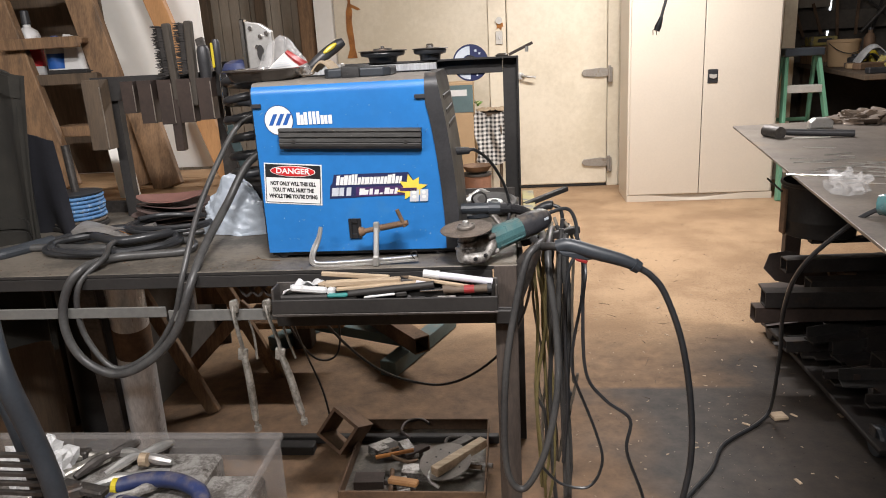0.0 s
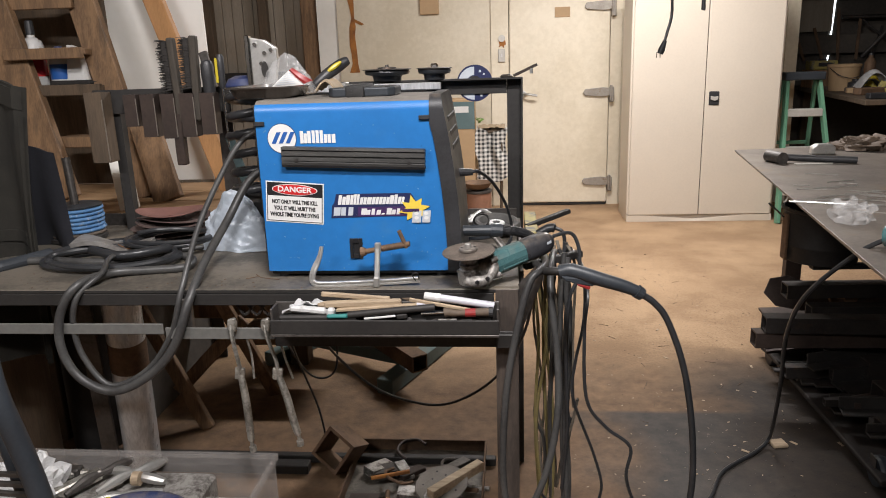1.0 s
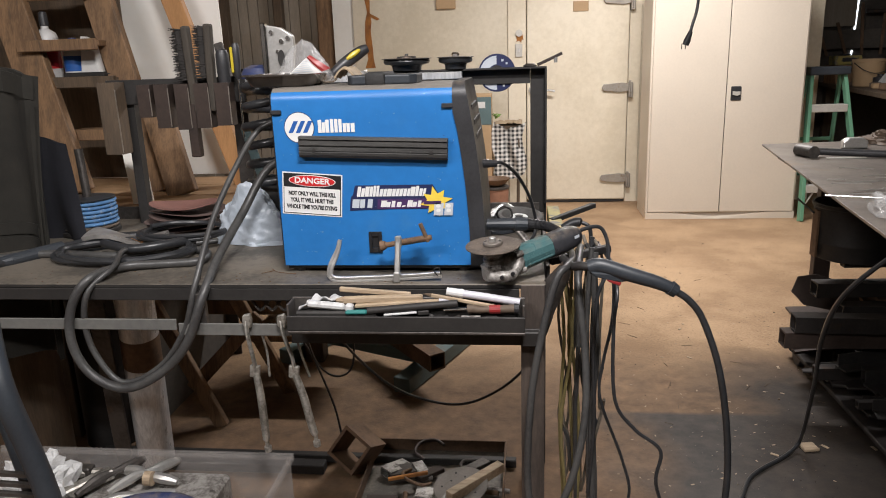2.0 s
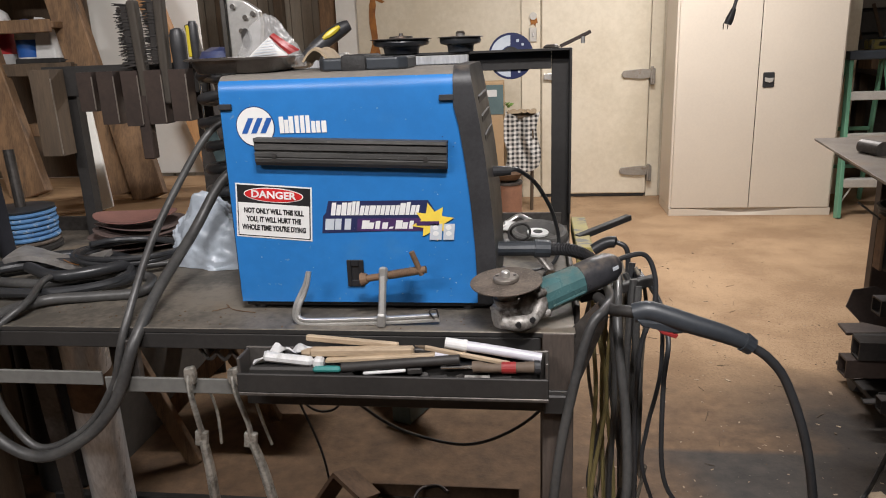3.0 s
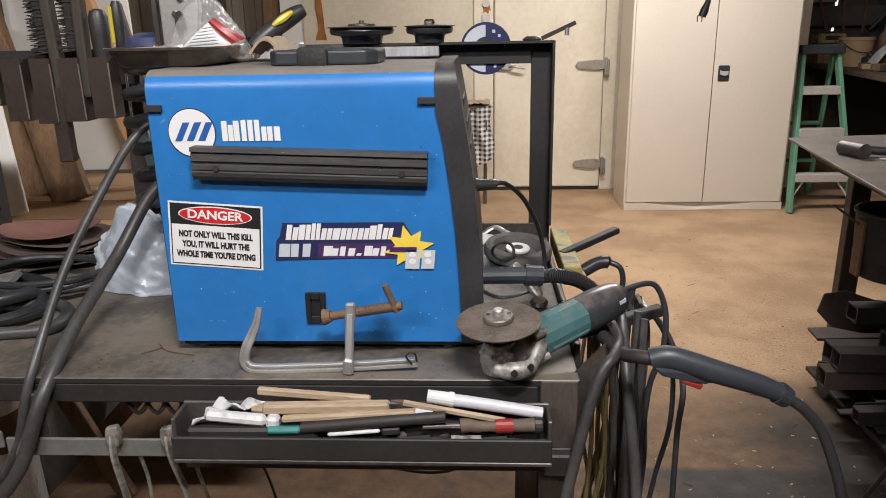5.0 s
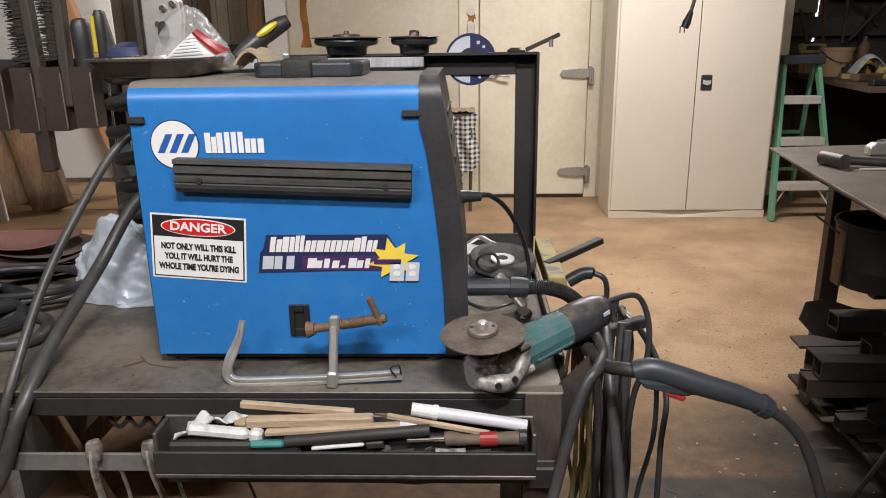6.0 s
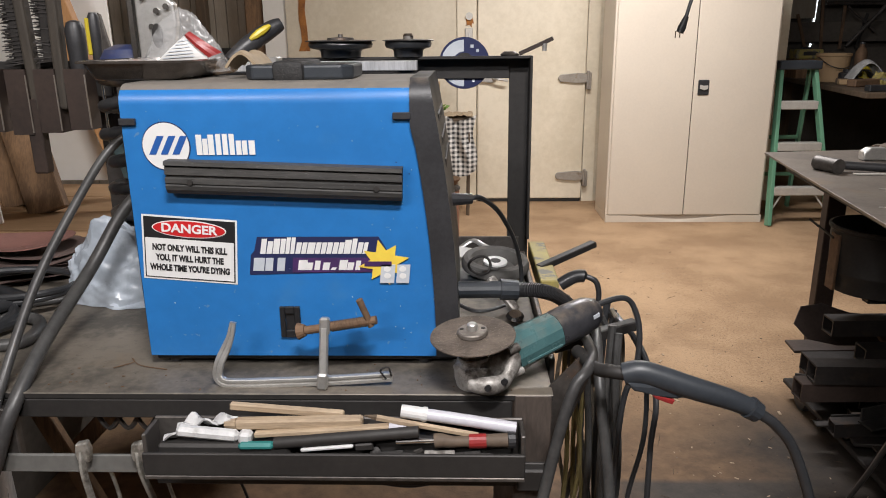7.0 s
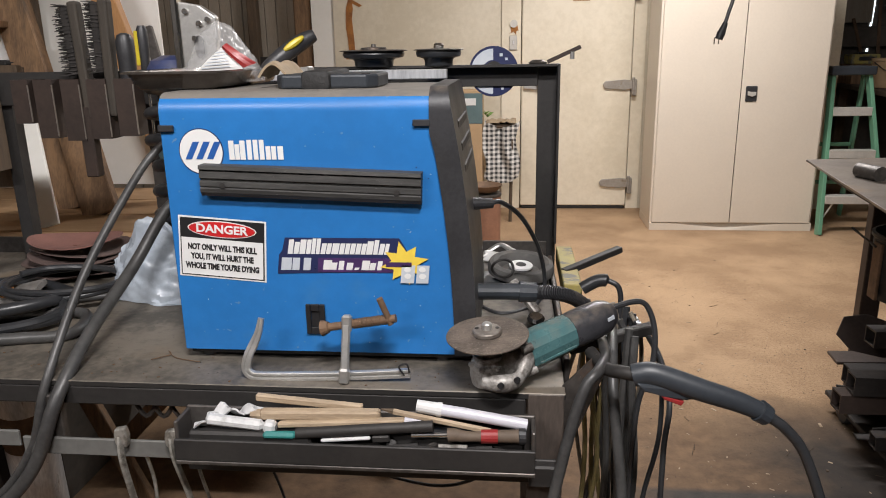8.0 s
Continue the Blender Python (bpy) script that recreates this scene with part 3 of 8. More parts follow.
# cold-store wall with its door
DX0, DX1, DH = 0.115, 1.045, 2.02
bm = BM()
box(bm, (-1.52, Y1, -0.01), (-0.06, Y1 + 0.2, H))
box(bm, (DX0 - 0.02, Y1, DH + 0.1), (DX1 + 0.02, Y1 + 0.2, H))
box(bm, (DX1 + 0.115, Y1, -0.01), (2.62, Y1 + 0.2, H))
structure("wall_north", bm, M_WALL, "cream painted cold-room wall with rust runs", "wall")
bm = BM()
box(bm, (-0.058, Y1 - 0.02, 0.0), (DX0 - 0.006, Y1 + 0.2, H), 0.003)
box(bm, (DX1 + 0.006, Y1 - 0.02, 0.0), (DX1 + 0.113, Y1 + 0.2, H), 0.003)
box(bm, (DX0 - 0.004, Y1 - 0.02, DH + 0.006), (DX1 + 0.004, Y1 + 0.2, DH + 0.098), 0.003)
structure("door_frame", bm, M_DOOR, "cream painted door frame", "door frame")
bm = BM()
box(bm, (-1.72, Y1 + 0.02, -0.01), (-1.525, Y1 + 0.2, H))
structure("wall_pilaster", bm, M_PANEL, "pale grey wall panel beside the cold room", "wall")
bm = BM()
box(bm, (X0, 9.15, -0.01), (2.6, 9.3, H))
structure("wall_far_north", bm, M_OLDWALL, "old grey board wall", "wall")
bm = BM()
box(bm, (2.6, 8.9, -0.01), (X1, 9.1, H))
structure("wall_alcove", bm, M_DARKWALL, "dark alcove wall, its shade put into the colour", "wall")
bm = BM()
box(bm, (2.622, Y1 - 0.02, -0.01), (2.735, 8.898, H), 0.004)
structure("wall_return", bm, M_WALL, "cream return wall beside the cabinet", "wall")
# unseen board added over the alcove bench to shade it
bm = BM()
box(bm, (2.80, 7.7, 2.05), (X1, 8.898, 2.2))
structure("loft_floor", bm, M_WOODD, "dark board added out of view to shade the alcove", "loft")

door = thing("door_1", (0.6, Y1, 0), "cream insulated cold-room door, closed, with strap hinges", "door", kind="structure")
bm = BM()
box(bm, (DX0, Y1 - 0.045, 0.03), (DX1, Y1 + 0.06, DH), 0.012, seg=2)
leaf = part("door_leaf", bm, M_DOOR, door)
# dark strip stands in for the grime line at the door's foot
bm = BM()
box(bm, (DX0 + 0.01, Y1 - 0.035, 0.004), (DX1 - 0.01, Y1 + 0.02, 0.028), 0.004)
part("rubber_sweep", bm, M_BLACKIRON, door, "dark strip for the grime line under the door")
for z in (0.238, 1.085, 1.86):
    bm = BM()
    prism(bm, [(0, -0.03), (0.16, -0.042), (0.235, -0.035), (0.235, 0.035), (0.16, 0.042), (0, 0.03), (-0.02, 0.0)], 0.022,
          Matrix.Translation((DX1 - 0.22, Y1 - 0.047, z)) @ Matrix.Rotation(radians(90), 4, "X"), 0.005)
    hinge = part("strap_hinge", bm, M_HINGE, door, "dull grey strap hinge")
    bm = BM()
    box(bm, (DX1 + 0.004, Y1 - 0.075, z - 0.095), (DX1 + 0.045, Y1 - 0.022, z + 0.045), 0.006)
    rod(bm, (DX1 + 0.016, Y1 - 0.07, z - 0.08), (DX1 + 0.016, Y1 - 0.07, z + 0.06), 0.012)
    part("hinge_knuckle", bm, M_HINGE, hinge)
bm = BM()
prism(bm, [(0, -0.025), (0.11, -0.035), (0.15, 0.0), (0.11, 0.035), (0, 0.025)], 0.03, Matrix.Translation((DX0 + 0.02, Y1 - 0.047, 1.085)) @ Matrix.Rotation(radians(90), 4, "X"), 0.006)
latch = part("latch", bm, M_CHROME, door, "dull zinc latch")
bm = BM()
sweep(bm, [(DX0 + 0.13, Y1 - 0.07, 1.085), (DX0 + 0.16, Y1 - 0.11, 1.085), (DX0 + 0.26, Y1 - 0.115, 1.07)], 0.011)
part("latch_lever", bm, M_CHROME, latch, smooth=True)
bm = BM()
box(bm, (DX0 + 0.42, Y1 - 0.052, 1.77), (DX0 + 0.56, Y1 - 0.044, 1.86), 0.003)
part("vent_plate", bm, M_CARDB, door, "brown stained plate")

sw = thing("wall_switch", (0.045, Y1 - 0.02, 1.445), "grey switch plate on the door frame", "switch")
bm = BM()
box(bm, (0.01, Y1 - 0.036, 1.385), (0.075, Y1 - 0.0215, 1.505), 0.004)
part("plate", bm, M_STEP, sw)
bm = BM()
box(bm, (0.037, Y1 - 0.046, 1.43), (0.05, Y1 - 0.034, 1.46), 0.002)
part("toggle", bm, M_WHITE, sw)
pl = thing("pilot_lamp", (0.04, Y1 - 0.02, 1.585), "round pilot lamp with an orange rust run", "lamp")
bm = BM()
rod(bm, (0.045, Y1 - 0.0215, 1.60), (0.045, Y1 - 0.04, 1.60), 0.032)
part("lens", bm, M_STEP, pl)
bm = BM()
prism(bm, [(-0.03, 0), (-0.02, -0.06), (-0.035, -0.075), (0.0, -0.06), (0.02, -0.085), (0.025, -0.05), (0.04, -0.055), (0.03, 0.0)], 0.003, Matrix.Translation((0.045, Y1 - 0.0225, 1.595)) @ Matrix.Rotation(radians(90), 4, "X"))
part("rust_stain", bm, M_RUST, pl)
bm = BM()
random.seed(5)
L_, R_ = [], []
for k in range(19):
    z = 1.33 + k * 0.085
    w = 0.012 + 0.02 * random.random() + (0.025 if k == 0 else 0)
    cx = -1.375 + 0.008 * math.sin(k * 1.3)
    L_.append((cx - w, z))
    R_.append((cx + w, z))
prism(bm, L_ + R_[::-1], 0.004, Matrix.Translation((0, Y1 - 0.001, 0)) @ Matrix.Rotation(radians(90), 4, "X"))
prism(bm, [(-1.36, 1.80), (-1.29, 1.765), (-1.26, 1.775), (-1.30, 1.80), (-1.36, 1.83)], 0.004, Matrix.Translation((0, Y1 - 0.0015, 0)) @ Matrix.Rotation(radians(90), 4, "X"))
structure("rust_run", bm, M_RUST, "orange rust run down the cream wall", "stain")
bm = BM()
box(bm, (-0.72, Y1 - 0.03, 1.84), (-0.54, Y1 - 0.002, 2.0), 0.004)
tagged(part("vent_box", bm, M_CARDB), "small brown vent cover on the cream wall", "vent")

# old wall left of the cold room: boards, posts, timber
bm = BM()
for k in range(16):
    box(bm, (-3.58 + 0.105 * k, 7.40 + 0.004 * (k % 3), 0.0), (-3.48 + 0.105 * k, 7.44, H - 0.002), 0.004)
structure("wall_boards", bm, M_OLDWALL, "weathered grey vertical wall boards", "wall")
for k, (x, y, w, mt_) in enumerate([(-2.34, 7.28, 0.085, M_WOODD), (-1.885, 7.2, 0.15, M_WOOD), (-2.9, 7.28, 0.09, M_WOODD)]):
    bm = BM()
    box(bm, (x, y, 0), (x + w, y + 0.1, H - 0.001), 0.006)
    structure("wall_post", bm, mt_, "rough brown timber wall post", "post")
bm = BM()
box(bm, (-3.5, 7.30, 1.12), (-1.9, 7.39, 1.36), 0.005)
structure("wall_rail", bm, M_BLACKIRON, "dark horizontal wall rail", "rail")

# ---- ceiling lights ----
# unseen fixtures, one at each lamp; the third goes with the added fill
for name_at, ln in (((0.9, 5.0, 2.95), 1.5), ((0.30, 0.32, 2.95), 0.6), ((-1.4, -0.7, 2.95), 1.1)):
    fx = thing("unseen_fixture", (name_at[0], name_at[1], H - 0.004), "white ceiling light fixture added out of view", "ceiling light", "ceiling lights")
    bm = BM()
    z = name_at[2] + 0.02
    box(bm, (name_at[0] - ln / 2, name_at[1] - 0.07, z), (name_at[0] + ln / 2, name_at[1] + 0.07, z + 0.028), 0.006)
    part("housing", bm, M_WHITE, fx)
    if H - z > 0.06:
        bm = BM()
        for sx in (-0.4, 0.4):
            rod(bm, (name_at[0] + sx, name_at[1], z + 0.02), (name_at[0] + sx, name_at[1], H - 0.001), 0.006)
        part("hanger", bm, M_CHROME, fx)

# ---- steel cabinet ----
CX0, CX1, CY0, CY1, CH = 1.122, 2.343, 6.33, 6.80, 2.0
cab = thing("steel_cabinet", (1.7, 6.5, 0), "tall putty-coloured two-door steel cabinet, closed", "cabinet")
bm = BM()
box(bm, (CX0, CY0 + 0.02, 0.0605), (CX1, CY1, CH), 0.004)
box(bm, (CX0, CY0 + 0.08, 0.0), (CX1, CY1, 0.06), 0.002)
for xa_, xb_ in ((CX0, CX0 + 0.012), (CX1 - 0.012, CX1)):
    box(bm, (xa_, CY0 + 0.003, 0.0), (xb_, CY0 + 0.079, 0.06), 0.001)
part("body", bm, M_CABINET, cab)
bm = BM()
# the kick plate is dented back in the middle
KX, KM = (CX0 + 0.012, CX1 - 0.012), 1.70
rows_ = []
for k in range(25):
    u = k / 24
    x = KX[0] + (KX[1] - KX[0]) * u
    d = max(0.0, 1 - abs(x - KM) / 0.42) ** 0.85
    rows_.append([bm.verts.new((x, y, z)) for y, z in ((CY0 + 0.004 + 0.004 * d, 0.001), (CY0 + 0.004 + 0.012 * d, 0.058 - 0.045 * d), (CY0 + 0.006 + 0.040 * d, 0.0575), (CY0 + 0.075, 0.0575), (CY0 + 0.075, 0.001))])
for A_, B_ in zip(rows_, rows_[1:]):
    for k in range(5):
        bm.faces.new((A_[k], A_[(k + 1) % 5], B_[(k + 1) % 5], B_[k]))
bm.faces.new(rows_[0])
bm.faces.new(rows_[-1][::-1])
part("kick_plate", bm, M_CABINET, cab, "dented kick plate")
for a, b in ((CX0 + 0.016, 1.727), (1.733, CX1 - 0.016)):
    bm = BM()
    box(bm, (a, CY0, 0.0615), (b, CY0 + 0.018, CH - 0.02), 0.005, seg=2)
    dr = part("door", bm, M_CABINET, cab)
    if a > 1.5:
        bm = BM()
        box(bm, (a + 0.030, CY0 - 0.008, 0.99), (a + 0.112, CY0 + 0.001, 1.103), 0.006)
        hd = part("handle_recess", bm, M_BLACK, dr, "black recessed handle plate")
        bm = BM()
        prism(bm, [(0, 0), (0.035, -0.012), (0.06, 0.0), (0.06, 0.025), (0.03, 0.02), (0, 0.03)], 0.010, Matrix.Translation((a + 0.042, CY0 - 0.0085, 1.038)) @ Matrix.Rotation(radians(90), 4, "X"), 0.002)
        part("lever", bm, M_STEP, hd, "bright lever")

# black strip stands in for the shade between the two doors
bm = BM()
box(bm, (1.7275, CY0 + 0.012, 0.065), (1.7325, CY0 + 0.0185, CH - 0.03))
part("door_seal", bm, M_BLACK, cab, "dark strip standing in for the shade in the door seam")

# cord hanging from above, with its plug
pc = thing("extension_cord", (0.81, 3.5, H - 0.004), "black power cord with a plug hanging from the ceiling", "cord")
bm = BM()
sweep(bm, [(0.83, 3.5, H - 0.003), (0.845, 3.5, 2.3), (0.84, 3.5, 1.75), (0.842, 3.5, 1.60), (0.825, 3.5, 1.52), (0.815, 3.5, 1.48)], 0.0065)
part("cable", bm, M_RUBBERB, pc, smooth=True)
bm = BM()
rod(bm, (0.818, 3.5, 1.487), (0.806, 3.5, 1.452), 0.009, 0.0145)
rod(bm, (0.806, 3.5, 1.452), (0.798, 3.5, 1.430), 0.0155, 0.014)
pg = part("plug", bm, M_RUBBERB, pc)
bm = BM()
for s in (-0.008, 0.008):
    box(bm, (0.789 + s, 3.497, 1.412), (0.792 + s, 3.503, 1.436))
part("prongs", bm, M_BRIGHT, pg)
pc2 = thing("hanging_wire", (1.0, 3.5, H - 0.004), "dark wire end hanging from the ceiling", "cord")
bm = BM()
sweep(bm, [(0.975, 3.5, H - 0.003), (0.98, 3.5, 2.2), (0.978, 3.5, 1.66), (0.98, 3.5, 1.635)], 0.009)
part("cable", bm, M_RUBBERB, pc2, smooth=True)


# ---- welding table ----
TZ, TF, TB, TR, TL = 0.910, 1.662, 2.40, 0.137, -1.75
table = thing("welding_table", (-0.8, 2.0, 0), "heavy steel welding table, dark and dusty", "table")
bm = BM()
box(bm, (TL, TF, TZ - 0.01), (TR, TB, TZ), 0.0012)
for f in bm.faces:
    f.normal_update()
    f.material_index = 1 if f.normal.z < 0.5 else 0
part("tabletop", bm, [M_TOP, M_BLACKIRON], table, "worn brown steel plate top")
bm = BM()
box(bm, (TL, TF + 0.001, TZ - 0.042), (TR - 0.06, TF + 0.012, TZ - 0.0105), 0.002)
box(bm, (TR - 0.012, TF + 0.014, TZ - 0.042), (TR - 0.001, TB, TZ - 0.0105), 0.002)
part("apron", bm, M_BLACKIRON, table)
bm = BM()
box(bm, (TL, TB + 0.0, TZ - 0.04), (TR, TB + 0.006, TZ + 0.042), 0.0015)
part("back_lip", bm, M_STEEL, table, "dark angle iron lip")
for x, y in ((TR - 0.057, TF - 0.001), (-1.68, TF + 0.012), (TR - 0.057, TB - 0.06), (-1.68, TB - 0.06)):
    bm = BM()
    z1 = TZ - 0.012 if y > 1.67 or x < 0 else TZ - 0.001
    box(bm, (x, y, 0.0), (x + 0.055, y + 0.006, z1), 0.0015)
    box(bm, (x + 0.049, y + 0.0065, 0.0), (x + 0.055, y + 0.055, z1 - 0.012), 0.0015)
    part("leg", bm, M_LEG, table)
bm = BM()
box(bm, (-1.5, TB - 0.11, 0.0), (-0.62, TB - 0.06, 0.035), 0.003)
box(bm, (-1.5, TB - 0.03, 0.0), (TR - 0.08, TB, 0.03), 0.003)
part("floor_rail", bm, M_BLACKIRON, table)
# clamp rail along the front
bm = BM()
box(bm, (-0.74, TF - 0.022, 0.788), (-0.462, TF - 0.016, 0.818), 0.0015)
box(bm, (-1.75, TF - 0.022, 0.80), (-0.745, TF - 0.016, 0.828), 0.0015)
part("clamp_rail", bm, M_RAIL, table)
bm = BM()
box(bm, (-0.46, TF - 0.026, 0.772), (TR - 0.012, TF - 0.020, 0.812), 0.0015)
part("tray_rail", bm, M_BLACKIRON, table)
bm = BM()
box(bm, (TR - 0.055, TF - 0.045, 0.776), (TR - 0.012, TF - 0.027, 0.812), 0.003)
part("bracket", bm, M_BLACKIRON, table)
for x in (-1.3, -0.7):
    bm = BM()
    box(bm, (x, TF - 0.0155, 0.79), (x + 0.03, TF + 0.0005, TZ - 0.02), 0.002)
    part("rail_hanger", bm, M_STEEL, table)
# upright frame at the back
bm = BM()
box(bm, (TR - 0.028, TB + 0.0065, 0.0), (TR + 0.022, TB + 0.0125, 1.378), 0.001)
box(bm, (TR + 0.016, TB - 0.036, TZ + 0.045), (TR + 0.022, TB + 0.006, 1.378), 0.001)
post = part("frame_post", bm, M_BLACKIRON, table, "dark angle iron upright")
bm = BM()
box(bm, (-0.86, TB - 0.036, 1.372), (TR + 0.0155, TB + 0.006, 1.378), 0.001)
box(bm, (-0.86, TB, 1.328), (TR - 0.0283, TB + 0.006, 1.3715), 0.001)
part("frame_rail", bm, M_BLACKIRON, table, "dark angle iron top rail")
bm = BM()
box(bm, (-0.88, TB - 0.05, 1.3), (-0.861, TB + 0.006, 1.378), 0.002)
box(bm, (-0.86, TB + 0.0065, TZ - 0.03), (-0.81, TB + 0.0125, 1.35), 0.001)
part("frame_post", bm, M_STEEL, table)
bm = BM()
box(bm, (-0.80, TB - 0.06, 1.349), (-0.098, TB - 0.037, 1.371), 0.002)
part("grey_bar", bm, M_SHINY, table, "pale galvanised bar along the rail")
# side pegs for hanging cables
bm = BM()
bar(bm, (TR + 0.03, 2.20, 0.935), (TR + 0.165, 2.30, 0.962), 0.02, 0.014, bev=0.002)
part("side_peg", bm, M_BLACKIRON, table)
bm = BM()
bar(bm, (TR + 0.0125, 1.80, 0.926), (TR + 0.163, 1.862, 0.942), 0.020, 0.018, bev=0.002)
part("side_peg", bm, M_BLACKIRON, table)
bm = BM()
box(bm, (TR + 0.024, 2.10, TZ - 0.01), (TR + 0.062, 2.40, TZ + 0.03), 0.002)
part("yellow_block", bm, M_YELPAINT, table, "worn yellow painted bar")
bm = BM()
box(bm, (TR + 0.002, 1.75, TZ - 0.05), (TR + 0.012, 2.36, TZ + 0.018), 0.002)
part("side_plate", bm, M_STEEL, table)
bm = BM()
prism(bm, [(0, 0), (0.05, 0.055), (0.062, 0.02), (0.012, -0.11), (0.0, -0.12)], 0.004, Matrix.Translation((TR - 0.004, TF + 0.03, TZ)) @ Matrix.Rotation(radians(90), 4, "X"))
part("gun_hook", bm, M_STEEL, table, "bent steel plate hook")
# tool tray in front
TX0, TX1, TY0 = -0.447, 0.09, 1.575
tray = thing("tool_tray", (-0.18, 1.62, 0.815), "shallow angle-iron tray on the table front, full of tools", "tray")
bm = BM()
box(bm, (TX0, TY0, 0.8205), (TX1, TF - 0.028, 0.8265), 0.001)
part("bottom", bm, M_STEEL, tray)
bm = BM()
box(bm, (TX0, TY0, 0.827), (TX1, TY0 + 0.006, 0.862), 0.0015)
part("front_lip", bm, M_BLACKIRON, tray)
bm = BM()
box(bm, (TX0, TF - 0.034, 0.827), (TX1, TF - 0.028, 0.89), 0.0015)
part("back_plate", bm, M_STEEL, tray)
for x in (TX0, TX1 - 0.006):
    bm = BM()
    box(bm, (x, TY0 + 0.0065, 0.827), (x + 0.006, TF - 0.0345, 0.888), 0.0015)
    part("end_plate", bm, M_STEEL, tray)

# ---- welding machine ----
WY0, WY1, WZ0, WZ1, WX0 = 1.757, 2.045, 0.929, 1.357, -0.500
welder = thing("welding_machine", (-0.26, 1.9, TZ), "blue steel welding machine with black front bezel, dusty top", "welding machine")


def xr(z):
    """Edge between the blue side and the black bezel."""
    return -0.072 if z > 1.285 else -0.038 - 0.030 * max((z - 0.95) / 0.335, 0) ** 1.9


def xo(z):
    return -0.003 - 0.042 * max((z - 0.97) / 0.39, 0) ** 1.8


def section(grow, n=12, r=0.03):
    """Half of the machine's outline over its width: up the side, round the shoulder, over the top."""
    pts = []
    for z in [WZ0 + (WZ1 - r - WZ0) * k / 12 for k in range(13)]:
        pts.append((WY0 - grow, z))
    for k in range(1, n + 1):
        a = math.pi / 2 * k / n
        pts.append((WY0 + r - (r + grow) * math.cos(a), WZ1 - r + (r + grow) * math.sin(a)))
    return pts


def shell(bm, x_a, x_b, grow, top):
    half = section(grow)
    full = half + [(2 * (WY0 + WY1) / 2 - y, z) for y, z in half[::-1]]
    A = [bm.verts.new((x_a(z), y, z)) for y, z in full]
    B = [bm.verts.new((x_b(z), y, z)) for y, z in full]
    for i in range(len(full) - 1):
        bm.faces.new((A[i], A[i + 1], B[i + 1], B[i]))
    bm.faces.new((A[0], B[0], B[-1], A[-1]))
    bm.faces.new(A)
    bm.faces.new(B[::-1])


bm = BM()
shell(bm, lambda z: WX0, xr, 0.0, True)
for f in bm.faces:
    c = f.calc_center_median()
    f.material_index = 1 if c.z > WZ1 - 0.0085 and len(f.verts) == 4 else 0
part("side_cover", bm, [M_BLUE, M_TOPCOVER], welder, "glossy blue sheet-metal cover", smooth=True)
bm = BM()
shell(bm, lambda z: xr(z) - 0.001, xo, 0.005, True)
part("front_bezel", bm, M_BLACK, welder, "black plastic front bezel", smooth=True)
bm = BM()
box(bm, (WX0 - 0.008, WY0 + 0.012, WZ0 + 0.01), (WX0 - 0.0005, WY1 - 0.012, WZ1 - 0.012), 0.003)
part("rear_panel", bm, M_BLACK, welder)
bm = BM()
for k in range(4, 7):
    z = 1.08 + 0.035 * k
    box(bm, (xo(z + 0.008) - 0.006, WY0 + 0.06, z), (xo(z + 0.008) + 0.001, WY1 - 0.03, z + 0.016), 0.002)
part("front_louvres", bm, M_BLACKIRON, welder)
bm = BM()
box(bm, (WX0 + 0.004, WY0 + 0.010, TZ + 0.008), (-0.006, WY1 - 0.004, WZ0 - 0.001), 0.002)
part("base_pan", bm, M_BLACKIRON, welder, "black base pan")
for x in (WX0 + 0.03, -0.06):
    for y in (WY0 + 0.03, WY1 - 0.03):
        bm = BM()
        rod(bm, (x, y, TZ + 0.0005), (x, y, TZ + 0.0085), 0.014)
        part("rubber_foot", bm, M_RUBBERB, welder)
# handle plate on top
bm = BM()
prism(bm, [(-0.322, 1.83), (-0.182, 1.83), (-0.166, 1.85), (-0.166, 1.95), (-0.182, 1.97), (-0.322, 1.97), (-0.336, 1.95), (-0.336, 1.85)], 0.022, Matrix.Translation((0, 0, WZ1 + 0.0005)), 0.004)
hb = part("handle_base", bm, M_GREYPL, welder, "dark grey handle base")
bm = BM()
box(bm, (-0.288, 1.8215, WZ1 - 0.0035), (-0.240, 1.9785, WZ1 + 0.0285), 0.007, None, 2)
part("grip_wrap", bm, M_TAPE, hb, "black tape wrapped grip", smooth=True)
for x in (-0.315, -0.185):
    bm = BM()
    rod(bm, (x, 1.846, WZ1 + 0.0215), (x, 1.846, WZ1 + 0.0235), 0.007)
    part("screw", bm, M_BLACKIRON, hb)
# door hinges, latch
PY = WY0  # plane of the blue side
bm = BM()
box(bm, (-0.502, PY - 0.006, 1.298), (-0.477, PY - 0.0003, 1.308), 0.001)
part("hinge_tab", bm, M_BLACK, welder)
bm = BM()
box(bm, (-0.098, PY - 0.006, 1.304), (-0.071, PY - 0.0003, 1.314), 0.001)
part("hinge_tab", bm, M_BLACK, welder)
bm = BM()
for a, b, c, d in ((-0.285, -0.277, 0.962, 1.014), (-0.262, -0.253, 0.962, 1.014), (-0.2768, -0.2622, 1.002, 1.014), (-0.2768, -0.2622, 0.962, 0.974)):
    box(bm, (a, PY - 0.005, c), (b, PY - 0.0003, d), 0.001)
box(bm, (-0.2768, PY - 0.0012, 0.9742), (-0.2622, PY - 0.0003, 1.0018))
part("door_latch", bm, M_PRINTK, welder, "black recessed latch")
# printed decals, as thin raised films on the side
FACE = Matrix.Rotation(radians(90), 4, "X")


